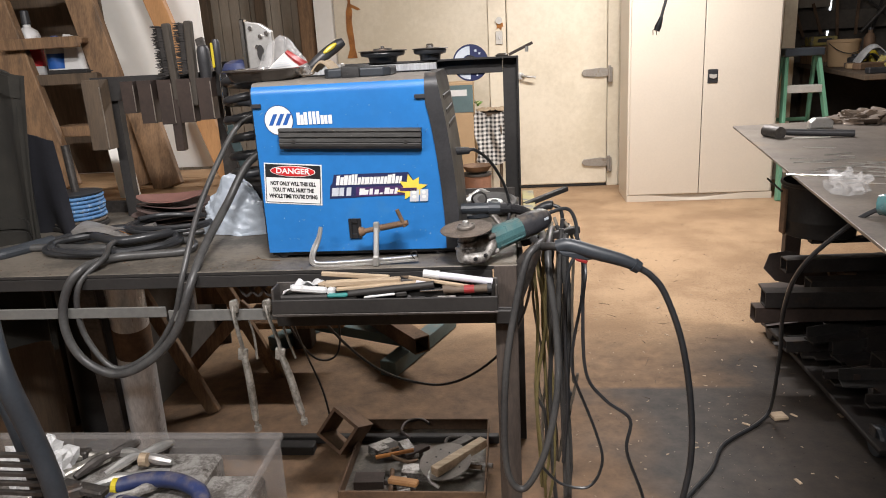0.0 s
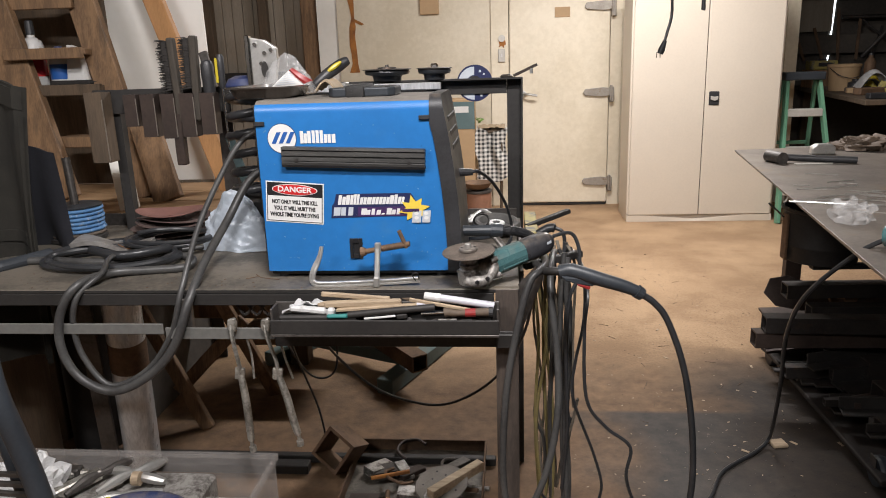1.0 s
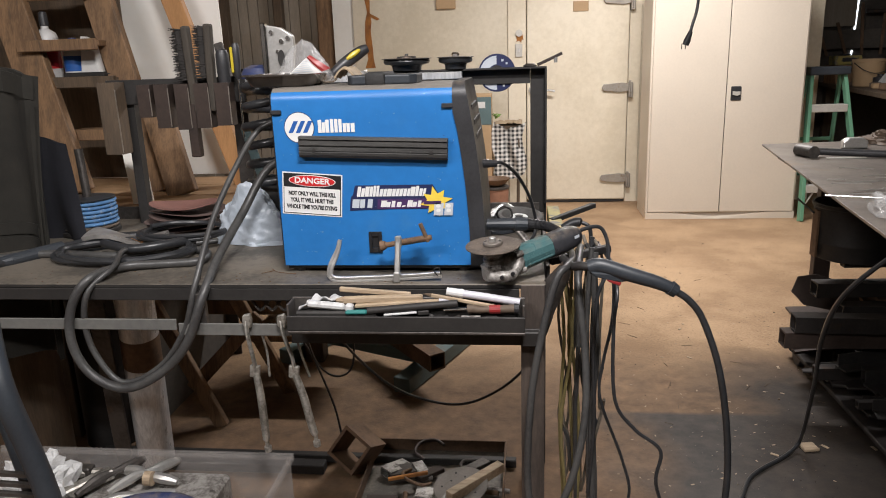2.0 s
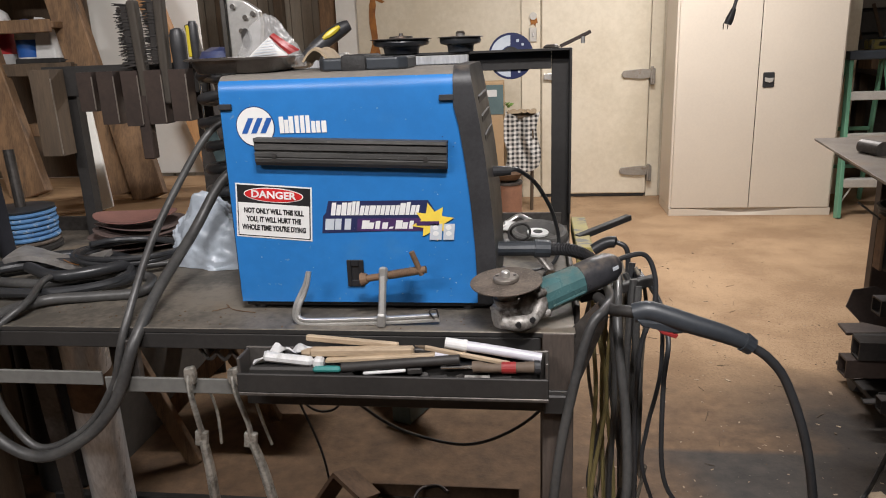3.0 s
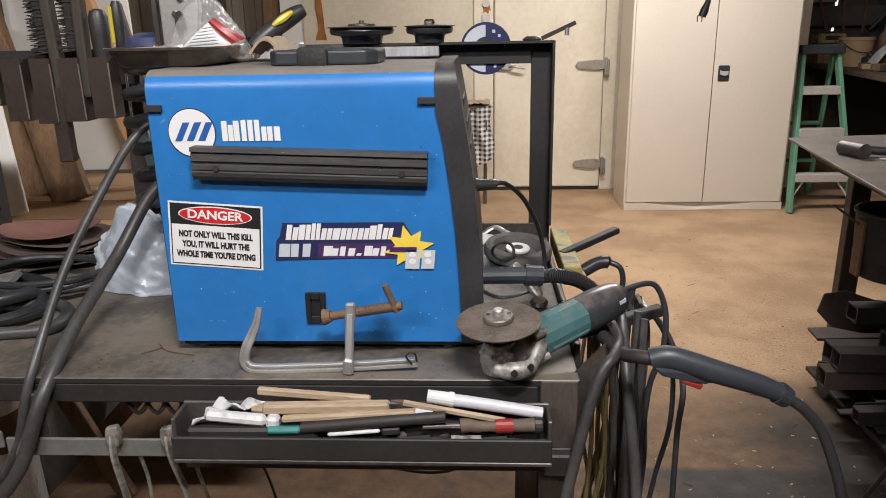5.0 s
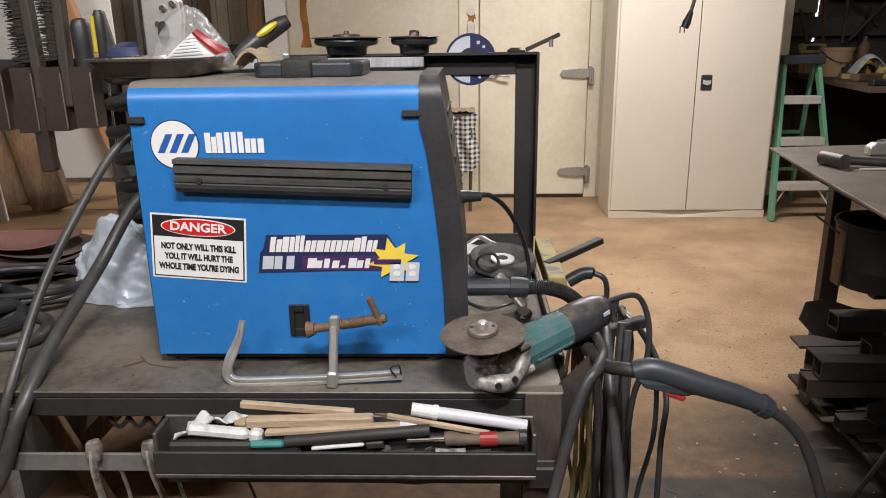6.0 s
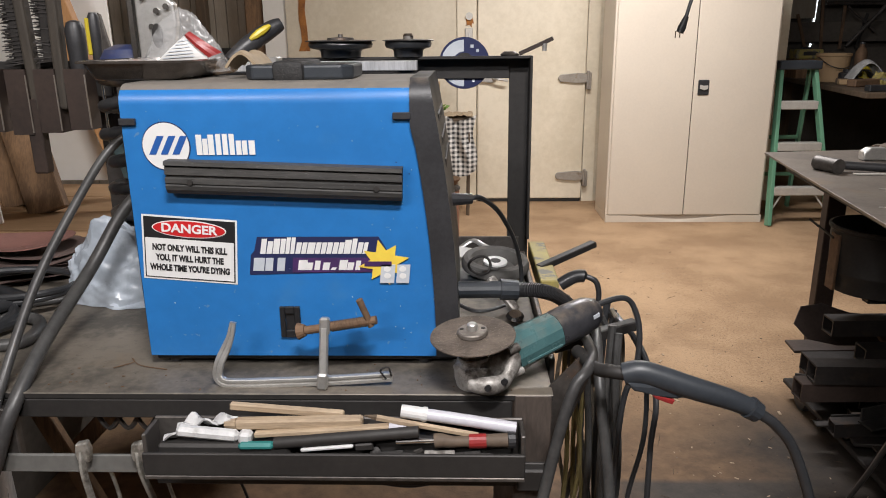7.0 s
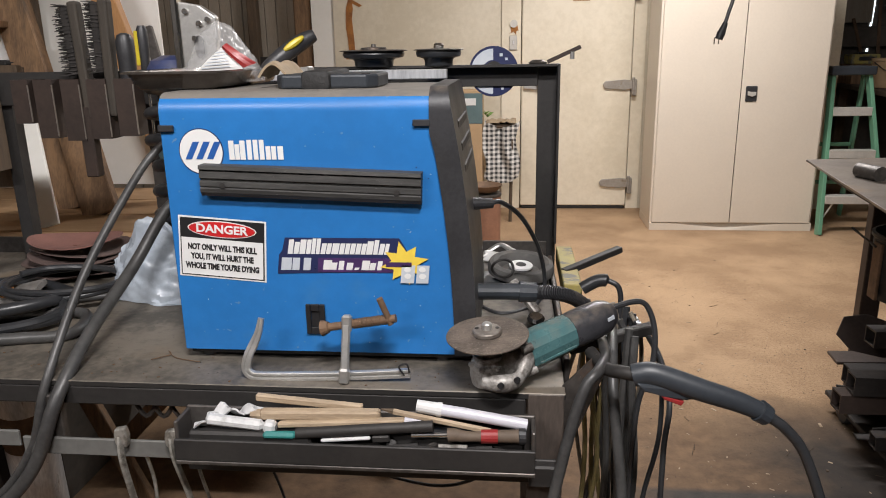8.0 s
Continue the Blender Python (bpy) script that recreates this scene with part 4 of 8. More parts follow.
def turned(about, degrees):
    c = Vector((about[0], 0, about[1]))
    return Matrix.Translation(c) @ Matrix.Rotation(radians(degrees), 4, "Y") @ Matrix.Translation(-c)


NOTICE = Matrix.Translation((0.003, 0, 0.0035)) @ turned((-0.4175, 1.1025), 4.4) @ Matrix.Translation((0, 0, 1.1025)) @ Matrix.Diagonal((1, 1, 0.925, 1)) @ Matrix.Translation((0, 0, -1.1025))  # the notice sits askew


def decal(poly, material, name, level, label=""):
    bm = BM()
    m = NOTICE if name.startswith("notice") else Matrix.Identity(4)
    prism(bm, poly, 0.0004, m @ Matrix.Translation((0, PY - 0.0006 * level, 0)) @ FACE)
    return part(name, bm, material, welder, label)


def para(x, z, w, h, lean=0.0):
    return [(x, z), (x + w, z), (x + w + lean, z + h), (x + lean, z + h)]


def ring(cx, cz, rx, rz, n=36):
    return [(cx + rx * math.cos(2 * math.pi * k / n), cz + rz * math.sin(2 * math.pi * k / n)) for k in range(n)]


decal(ring(-0.4365, 1.2665, 0.0365, 0.0365), M_PRINTN, "emblem_rim", 1)
decal(ring(-0.4365, 1.2665, 0.0350, 0.0350), M_PRINTW, "emblem_disc", 2, "white round emblem with slanted blue stripes")
for k in range(3):
    decal(para(-0.463 + 0.0175 * k, 1.2545, 0.0105, 0.0275, 0.0145), M_PRINTB, "emblem_stripe", 3)
for x, w, h in ((-0.391, 0.0085, 0.030), (-0.3815, 0.0075, 0.024), (-0.373, 0.0085, 0.030), (-0.3615, 0.0075, 0.031), (-0.3515, 0.0075, 0.031), (-0.3415, 0.0075, 0.031), (-0.3315, 0.0075, 0.021), (-0.3225, 0.0075, 0.021), (-0.3125, 0.009, 0.021)):
    decal(para(x, 1.2535, w, h), M_PRINTW, "emblem_bar", 2)
# chipped paint
chips = random.Random(19)
for k in range(26):
    x = chips.uniform(-0.47, -0.06) if k % 3 else chips.uniform(-0.12, -0.055)
    z = chips.uniform(0.945, 1.05) if k % 2 else chips.uniform(0.945, 1.30)
    r = chips.uniform(0.0005, 0.0014)
    decal([(x - r, z - 0.4 * r), (x + 0.6 * r, z - r), (x + r, z + 0.5 * r), (x - 0.3 * r, z + r)], M_PRINTN if k % 5 == 0 else M_PRINTG, "paint_chip", 1)
# danger notice
decal(para(-0.4945, 1.0475, 0.147, 0.1115), M_PRINTW, "notice_plate", 1, "white danger notice sticker with black and red print")
decal(para(-0.4915, 1.0505, 0.141, 0.1055), M_PRINTK, "notice_border", 2)
decal(para(-0.4895, 1.0525, 0.137, 0.0675), M_PRINTW, "notice_field", 3)
decal(ring(-0.4210, 1.1385, 0.0575, 0.0150), M_PRINTW, "notice_oval_rim", 3)
decal(ring(-0.4210, 1.1385, 0.0555, 0.0133), M_PRINTR, "notice_oval", 4)


def wording(body, x, z, size, level, material, name, wide=1.0, bold=0.0):
    bm = letters(body, size, NOTICE @ Matrix.Translation((x, PY - 0.0006 * level - 0.0003, z)) @ FACE, bold, wide, 0.0003)
    return part(name, bm, material, welder)


wording("DANGER", -0.421, 1.1385, 0.0205, 5, M_PRINTW, "notice_heading", 1.04, 0.0006)
wording("NOT ONLY WILL THIS KILL", -0.421, 1.1040, 0.0148, 4, M_PRINTK, "notice_line", 0.64, 0.0007)
wording("YOU, IT WILL HURT THE", -0.421, 1.0865, 0.0148, 4, M_PRINTK, "notice_line", 0.64, 0.0007)
wording("WHOLE TIME YOU'RE DYING", -0.421, 1.0690, 0.0148, 4, M_PRINTK, "notice_line", 0.64, 0.0007)
# model decal: plain shapes in its colours
decal([(-0.328, 1.066), (-0.108, 1.072), (-0.108, 1.098), (-0.125, 1.127), (-0.312, 1.127), (-0.318, 1.105), (-0.324, 1.098)], M_PRINTN, "badge_ground", 1, "white, purple and yellow model badge")
x = -0.309
for w, h in ((0.009, 0.024), (0.009, 0.020), (0.0105, 0.024), (0.008, 0.024), (0.007, 0.026), (0.007, 0.026), (0.0085, 0.018), (0.008, 0.018), (0.012, 0.018), (0.0085, 0.018), (0.008, 0.018), (0.0085, 0.018), (0.0085, 0.018), (0.008, 0.018), (0.011, 0.022), (0.008, 0.024), (0.0085, 0.018), (0.007, 0.018)):
    decal(para(x, 1.100, w - 0.0008, h, 0.0045), M_PRINTW, "badge_bar", 2)
    x += w + 0.0006
for k, w in enumerate((0.017, 0.012, 0.012)):
    decal(para(-0.322 + 0.0185 * k, 1.0725, w, 0.021, 0.003), M_PRINTG, "badge_bar", 2)
decal(para(-0.2605, 1.0700, 0.142, 0.0235, 0.002), M_PRINTP, "badge_strip", 2)
for k, (w, h) in enumerate(((0.014, 0.016), (0.010, 0.012), (0.009, 0.015), (0.011, 0.012), (0.008, 0.004), (0.013, 0.016), (0.010, 0.012), (0.008, 0.015))):
    decal(para(-0.252 + 0.0127 * k, 1.074, w - 0.0006, h, 0.003), M_PRINTW, "badge_bar", 3)
star = []
for k in range(16):
    a = 2 * math.pi * k / 16 + 0.2
    rr = (0.036, 0.021)[k % 2] * (1.0 if k % 4 else 1.12)
    star.append((-0.118 + rr * math.cos(a), 1.0865 + rr * 0.92 * math.sin(a)))
decal(star, M_PRINTY, "badge_star", 4, "yellow starburst")
decal(para(-0.148, 1.080, 0.042, 0.008, 0.0), M_PRINTP, "badge_bar", 5)
for x, w in ((-0.125, 0.022), (-0.100, 0.020)):
    decal(para(x, 1.053, w, 0.030, 0.003), M_PRINTG, "badge_socket", 5, "pale socket picture")
    for dz in (0.006, 0.017):
        decal(ring(x + w / 2 + 0.001, 1.059 + dz, 0.0055, 0.0045, 14), M_PRINTW, "badge_socket_face", 6)
# grille strip stuck across the side
strip = thing("magnetic_strip", (-0.26, PY, 1.2), "black ribbed magnetic tool strip stuck to the blue machine", "magnetic strip")
MS = Matrix.Translation((-0.2605, PY - 0.001, 1.2165)) @ Matrix.Rotation(radians(2.2), 4, "Y")
bm = BM()
prism(bm, [(0, -0.025), (-0.014, -0.0245), (-0.019, -0.018), (-0.0205, -0.012), (-0.0185, -0.010), (-0.0205, -0.008), (-0.0205, -0.001), (-0.0165, 0.001), (-0.0165, 0.003), (-0.021, 0.005), (-0.021, 0.0155), (-0.018, 0.017), (-0.024, 0.019), (-0.023, 0.025), (0, 0.025)], 0.350,
      MS @ Matrix.Translation((-0.175, 0, 0)) @ Matrix(((0, 0, 1, 0), (1, 0, 0, 0), (0, 1, 0, 0), (0, 0, 0, 1))))
part("body", bm, M_STRIP, strip)
for x in (-0.138, 0.138):
    bm = BM()
    rod(bm, MS @ Vector((x, -0.0195, -0.006)), MS @ Vector((x, -0.0225, -0.006)), 0.0045)
    part("screw", bm, M_BLACKIRON, strip)


# ---- timber bench and stair-shelf behind the table ----
bench = thing("timber_bench", (-1.5, 2.9, 0), "rough brown timber bench behind the steel table", "workbench")
bm = BM()
for k in range(4):
    box(bm, (-2.9, 2.42 + 0.235 * k, 0.865), (-0.90 - 0.02 * (k % 2), 2.65 + 0.235 * k, 0.903), 0.004)
part("bench_top", bm, M_PLY, bench)
for x, ys in ((-2.6, (2.5, 3.25)), (-1.75, (2.5, 3.25)), (-0.97, (3.25,))):
    for y in ys:
        bm = BM()
        box(bm, (x, y, 0), (x + 0.09, y + 0.09, 0.864), 0.005)
        part("leg", bm, M_WOODD, bench)
for p, q in (((-1.50, 2.68, 0.76), (-1.129, 2.62, 0.0)), ((-1.12, 2.64, 0.75), (-0.935, 2.90, 0.02)), ((-1.278, 2.70, 0.125), (-0.99, 2.77, 0.42))):
    bm = BM()
    bar(bm, p, q, 0.055, 0.03, up=(0, 1, 0), bev=0.003)
    part("brace", bm, M_WOOD, bench)
bm = BM()
box(bm, (-2.6, 3.1, 0.30), (-0.95, 3.16, 0.42), 0.004)
box(bm, (-1.1, 2.9, 0.25), (-0.62, 3.16, 0.28), 0.004)
part("lower_shelf", bm, M_WOOD, bench)
# dark sheets added to stand in for the deep shade under the bench
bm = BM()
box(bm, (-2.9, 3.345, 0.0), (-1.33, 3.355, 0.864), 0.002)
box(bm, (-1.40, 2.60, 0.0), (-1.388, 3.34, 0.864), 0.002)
part("back_panel", bm, M_DARKWALL, bench, "dark panel added for the shade below the bench")

shelf = thing("stair_shelf", (-1.7, 3.0, 0.905), "old wooden stair used as a shelf, leaning back", "shelf")
bm = BM()
bar(bm, (-1.797, 2.93, 0.904), (-2.17, 3.11, 2.1), 0.155, 0.042, up=(0, 1, 0), bev=0.004)
part("stringer", bm, M_WOOD, shelf)
bm = BM()
bar(bm, (-1.443, 2.98, 0.904), (-1.79, 3.16, 2.1), 0.12, 0.042, up=(0, 1, 0), bev=0.004)
part("stringer", bm, M_WOOD, shelf)
for k, (z, y) in enumerate(((1.535, 2.96), (1.385, 2.99), (1.165, 3.0), (1.74, 3.05))):
    lean = (z - 0.9) * 0.3
    bm = BM()
    box(bm, (-1.79 - lean, y, z - 0.045), (-1.45 - lean, y + 0.028, z), 0.003)
    box(bm, (-1.80 - lean, y + 0.03, z - 0.03), (-1.45 - lean, y + 0.19, z - 0.006), 0.003)
    part("tread", bm, M_WOOD if k != 1 else M_WOODD, shelf)
bm = BM()
box(bm, (-2.6, 3.36, 0.904), (-1.74, 3.39, 2.3), 0.003)
tagged(part("back_board", bm, M_WOODD), "grey-green weathered board behind the stair shelf", "board")


def bottle(at, r, h, m_body, m_label, m_cap, label, pump):
    t = thing("bottle", at, label, "bottle", "bottles on the shelf")
    bm = BM()
    lathe(bm, [(r * 0.9, 0), (r, 0.008), (r, h * 0.62), (r * 0.85, h * 0.70), (r * 0.35, h * 0.76), (r * 0.33, h * 0.84)], Matrix.Translation(at), 20)
    part("body", bm, m_body, t, smooth=True)
    bm = BM()
    lathe(bm, [(r * 1.012, h * 0.15), (r * 1.015, h * 0.16), (r * 1.015, h * 0.5), (r * 1.012, h * 0.51)], Matrix.Translation(at), 20)
    part("label", bm, m_label, t, smooth=True)
    bm = BM()
    lathe(bm, [(r * 0.4, h * 0.80), (r * 0.42, h * 0.81), (r * 0.36, h * (1.0 if pump else 0.93)), (r * 0.2, h * (1.02 if pump else 0.94))], Matrix.Translation(at), 16)
    part("cap", bm, m_cap, t)


bottle((-1.935, 3.10, 1.381), 0.046, 0.27, M_WHITE, M_PRINTR, M_BLACK, "white plastic bottle with a red label and black cap", True)
bottle((-1.82, 3.10, 1.381), 0.044, 0.175, M_WHITE, M_PRINTB, M_BLUETOOL, "squat white bottle with a blue label", False)
bm = BM()
prism(bm, [(-0.04, 0), (0.05, 0), (0.025, 0.15), (-0.02, 0.17)], 0.05, Matrix.Translation((-1.745, 3.12, 1.381)) @ FACE, 0.006)
tagged(part("paper_sack", bm, M_PAPER), "crumpled white paper packet on the shelf", "packet")
bm = BM()
box(bm, (-1.84, 3.03, 1.382), (-1.66, 3.055, 1.402), 0.004)
rod(bm, (-1.66, 3.043, 1.392), (-1.63, 3.043, 1.392), 0.009)
tagged(part("black_clamp", bm, M_BLACKIRON), "small black clamp lying on the shelf", "clamp")

bm = BM()
prism(bm, [(-1.80, 0.905), (-1.285, 0.905), (-1.295, 2.4), (-1.80, 2.4)], 0.012, Matrix.Translation((0, 3.43, 0)) @ FACE, 0.002)
tagged(part("white_sheet", bm, M_PANEL), "large white sheet standing against the wall", "sheet")
bm = BM()
bar(bm, (-1.126, 3.12, 0.904), (-1.58, 3.32, 2.1), 0.085, 0.04, up=(0, 1, 0), bev=0.003)
tagged(part("timber_stud", bm, M_WOODL), "orange pine stud leaning on the wall", "timber")
bm = BM()
bar(bm, (-1.300, 2.88, 0.904), (-1.435, 2.98, 1.31), 0.125, 0.035, up=(0, 1, 0), bev=0.004)
tagged(part("leaning_plank", bm, M_WOOD), "wide brown plank leaning behind the rack", "plank")
bm = BM()
bar(bm, (-1.375, 2.70, 0.904), (-1.465, 2.80, 1.25), 0.085, 0.01, up=(0, 1, 0), bev=0.002)
tagged(part("white_offcut", bm, M_PANEL), "narrow white board offcut leaning on the bench", "board")
bm = BM()
bar(bm, (-1.0, 2.98, 0.904), (-1.16, 3.06, 1.5), 0.035, 0.02, up=(0, 1, 0), bev=0.003)
tagged(part("grey_strip", bm, M_STEEL), "dark grey metal strip leaning on the wall", "strip")

# ---- tube rack with brushes ----
rack = thing("tube_rack", (-1.0, 2.3, 0.905), "tool rack of welded square steel tubes, brown", "tool rack")
bm = BM()
box(bm, (-1.235, 2.315, 1.30), (-0.775, 2.322, 1.378), 0.002)
part("back_bar", bm, M_BLACKIRON, rack)
bm = BM()
hollow(bm, (-1.172, 2.345, TZ), (-1.172, 2.345, 1.30), 0.032, 0.032, 0.003, up=(0, 1, 0))
part("post", bm, M_BLACKIRON, rack)
for x, z0, w in ((-1.20, 1.15, 0.058), (-1.088, 1.262, 0.042), (-1.028, 1.228, 0.046), (-0.962, 1.222, 0.046), (-0.898, 1.226, 0.046), (-0.832, 1.232, 0.046)):
    bm = BM()
    hollow(bm, (x, 2.313 - w / 2, z0), (x, 2.313 - w / 2, 1.362 if w < 0.05 else 1.372), w, w, 0.004, up=(0, 1, 0))
    tube = part("tube", bm, M_TUBE if w < 0.05 else M_WOODD, rack)
    # pale strip paints in the light along the tube's front corner
    bm = BM()
    box(bm, (x + w / 2 - 0.002, 2.3125 - w, z0 + 0.004), (x + w / 2 + 0.0008, 2.3135 - w + 0.001, 1.35), 0)
    part("bright_corner", bm, M_EDGE, tube)
bm = BM()
box(bm, (-0.955, 2.27, 1.135), (-0.925, 2.30, 1.30), 0.003)
part("hanging_strap", bm, M_TUBE, rack)


def wire_brush(x, y, z, lean):
    at = (x, y, z)
    m = Matrix.Translation(at) @ Matrix.Rotation(radians(lean), 4, "Y")
    t = thing("wire_brush", at, "grimy wooden wire brush standing in the rack", "wire brush", "wire brushes in the rack")
    bm = BM()
    box(bm, (-0.012, -0.014, -0.09), (0.012, 0.014, 0.17), 0.006, m, 2)
    part("handle", bm, M_BRUSHWOOD, t)
    bm = BM()
    box(bm, (-0.030, -0.0125, 0.012), (-0.0118, 0.0125, 0.160), 0.003, m)
    part("bristle_core", bm, M_BRISTLE, t)
    bm = BM()
    rnd = random.Random(x)
    for i in range(19):
        for j in range(4):
            for k in range(3):
                a = Vector((-0.011, -0.011 + 0.0073 * j + rnd.uniform(-1, 1) * 0.002, 0.012 + 0.0082 * i))
                b = a + Vector((-0.032 + rnd.uniform(-0.008, 0.006), rnd.uniform(-0.006, 0.006), rnd.uniform(-0.006, 0.006)))
                rod(bm, m @ a, m @ b, 0.0017, 0.0011, 3)
    part("bristles", bm, M_BRISTLE, t, "dark splayed wire bristles")


wire_brush(-0.930, 2.286, 1.362, -1.5)
wire_brush(-0.868, 2.286, 1.366, 2.0)
fl = thing("hand_tool", (-0.825, 2.29, 1.36), "black rubber tool handle standing in the rack", "tool handle")
bm = BM()
lathe(bm, [(0.017, -0.05), (0.018, 0.0), (0.020, 0.05), (0.020, 0.085), (0.015, 0.098), (0.006, 0.102)], Matrix.Translation((-0.828, 2.29, 1.36)), 14)
part("grip", bm, M_BLACK, fl, smooth=True)
sd = thing("screwdriver", (-0.78, 2.285, 1.25), "black and yellow screwdriver hanging in the rack", "screwdriver")
bm = BM()
lathe(bm, [(0.006, 0.0), (0.011, 0.01), (0.010, 0.03), (0.012, 0.05), (0.012, 0.095), (0.008, 0.105)], Matrix.Translation((-0.782, 2.285, 1.372)), 12)
part("grip", bm, M_BLACK, sd, smooth=True)
bm = BM()
box(bm, (-0.7965, 2.277, 1.39), (-0.788, 2.2715, 1.466), 0.002)
part("grip_inlay", bm, M_YELLOW, sd, "yellow inlay")
bm = BM()
rod(bm, (-0.782, 2.285, 1.19), (-0.782, 2.285, 1.373), 0.003)
part("shaft", bm, M_BRIGHT, sd)
bk = thing("rack_hook", (-0.79, 2.33, 1.2), "bent blue-grey steel hook under the rack", "hook")
bm = BM()
bar(bm, (-0.80, 2.34, 1.22), (-0.735, 2.34, 0.98), 0.03, 0.008, up=(0, 1, 0), bev=0.002)
part("shank", bm, M_STANDTEAL, bk)

# coiled cable behind the machine
cc = thing("cable_coil", (-0.66, 2.2, 0.91), "black ribbed cable coiled behind the machine", "cable")
bm = BM()
pts = []
for k in range(64):
    a = 2 * math.pi * k / 11
    pts.append((-0.655 + (0.075 + 0.006 * math.sin(k * 0.37)) * math.cos(a), 2.2 + 0.09 * math.sin(a), 1.042 + 0.0050 * k + 0.004 * math.sin(k * 0.61)))
sweep(bm, pts, lambda u: 0.0115 + 0.0016 * (int(u * 63 * 5) % 2), 10, 5)
part("coil", bm, M_RUBBERB, cc, smooth=True)
bm = BM()
lathe(bm, [(0.085, 0), (0.10, 0.004), (0.10, 0.13), (0.07, 0.133)], Matrix.Translation((-0.66, 2.2, TZ + 0.002)), 24)
part("spool", bm, M_BLACKIRON, cc, smooth=True)

# flap-disc stack on its rod
st = thing("disc_stack", (-1.284, 2.2, TZ), "stack of blue-edged abrasive discs on a steel rod", "disc stack")
bm = BM()
lathe(bm, [(0.082, 0.0), (0.088, 0.004), (0.088, 0.014), (0.08, 0.018)], Matrix.Translation((-1.284, 2.2, TZ + 0.001)), 28)
part("base", bm, M_BLACKIRON, st)
for k in range(7):
    bm = BM()
    z = TZ + 0.02 + 0.0128 * k
    dx = 0.002 * math.sin(k * 2.1)
    lathe(bm, [(0.070, 0), (0.083, 0.001), (0.085, 0.005), (0.083, 0.0105), (0.070, 0.0115)], Matrix.Translation((-1.284 + dx, 2.2, z)), 28)
    part("disc", bm, M_DISCBL if k > 0 else M_DISC, st, "blue-edged abrasive disc")
bm = BM()
lathe(bm, [(0.082, 0), (0.083, 0.004), (0.03, 0.006)], Matrix.Translation((-1.284, 2.2, TZ + 0.11)), 28)
part("top_disc", bm, M_GREYPL, st)
bm = BM()
rod(bm, (-1.281, 2.2, TZ + 0.10), (-1.297, 2.215, TZ + 0.265), 0.013)
part("rod", bm, M_STEEL, st)

# loose sanding sheets
random.seed(11)
for k in range(6):
    a0, r0 = random.uniform(0, 6), 0.10 + 0.012 * random.random()
    cx, cy, z = -0.99 + 0.02 * random.random(), 2.22 + 0.03 * random.random(), TZ + 0.003 + 0.013 * k
    bm = BM()

    def fan(u, v, cx=cx, cy=cy, z=z, r0=r0, a0=a0):
        a = 2 * math.pi * u
        r = r0 * (0.05 + 0.95 * v) * (1 + 0.05 * math.sin(3 * a + a0))
        return (cx + 1.1 * r * math.cos(a), cy + 0.8 * r * math.sin(a), z + 0.007 * v * v * (1 + math.sin(2 * a + a0)) + (0.012 * v if k == 5 else 0))

    sheet(bm, fan, 28, 4, 0.0018)
    tagged(part("sanding_disc", bm, M_SANDR if k == 5 else M_SANDB, smooth=True), "worn sanding disc in a loose pile" if k < 5 else "reddish sanding disc on top of the pile", "sanding disc", "sanding disc pile")


def crumple(bm, cx, cy, z0, rx, ry, h, seed, n=26, m=14, peak=1.0, sharp=0.34, freq=1.0):
    """A crumpled bag: a dome broken up by folds."""
    off = Vector((seed * 3.1, seed * 1.7, seed))

    def f(u, v):
        a, e = 2 * math.pi * u, math.pi / 2 * v
        d = Vector((math.cos(a) * math.cos(e), math.sin(a) * math.cos(e), math.sin(e)))
        k = 1 + sharp * (abs(noise.noise(d * 2.2 * freq + off)) * 2.2 - 0.55) + 0.30 * sharp * (abs(noise.noise(d * 5 * freq + off)) * 2 - 0.4) + 0.06 * sharp * (abs(noise.noise(d * 13 + off)) * 2 - 0.4)
        return (cx + rx * d.x * k, cy + ry * d.y * k, z0 + max(h * d.z ** peak * k, 0.002))

    rows = [[bm.verts.new(f(i / n, j / m)) for i in range(n)] for j in range(m)]
    top = bm.verts.new(f(0, 1))
    for j in range(m - 1):
        for i in range(n):
            bm.faces.new((rows[j][i], rows[j][(i + 1) % n], rows[j + 1][(i + 1) % n], rows[j + 1][i]))
    for i in range(n):
        bm.faces.new((rows[-1][i], rows[-1][(i + 1) % n], top))
    bm.faces.new(rows[0][::-1])
    return bm


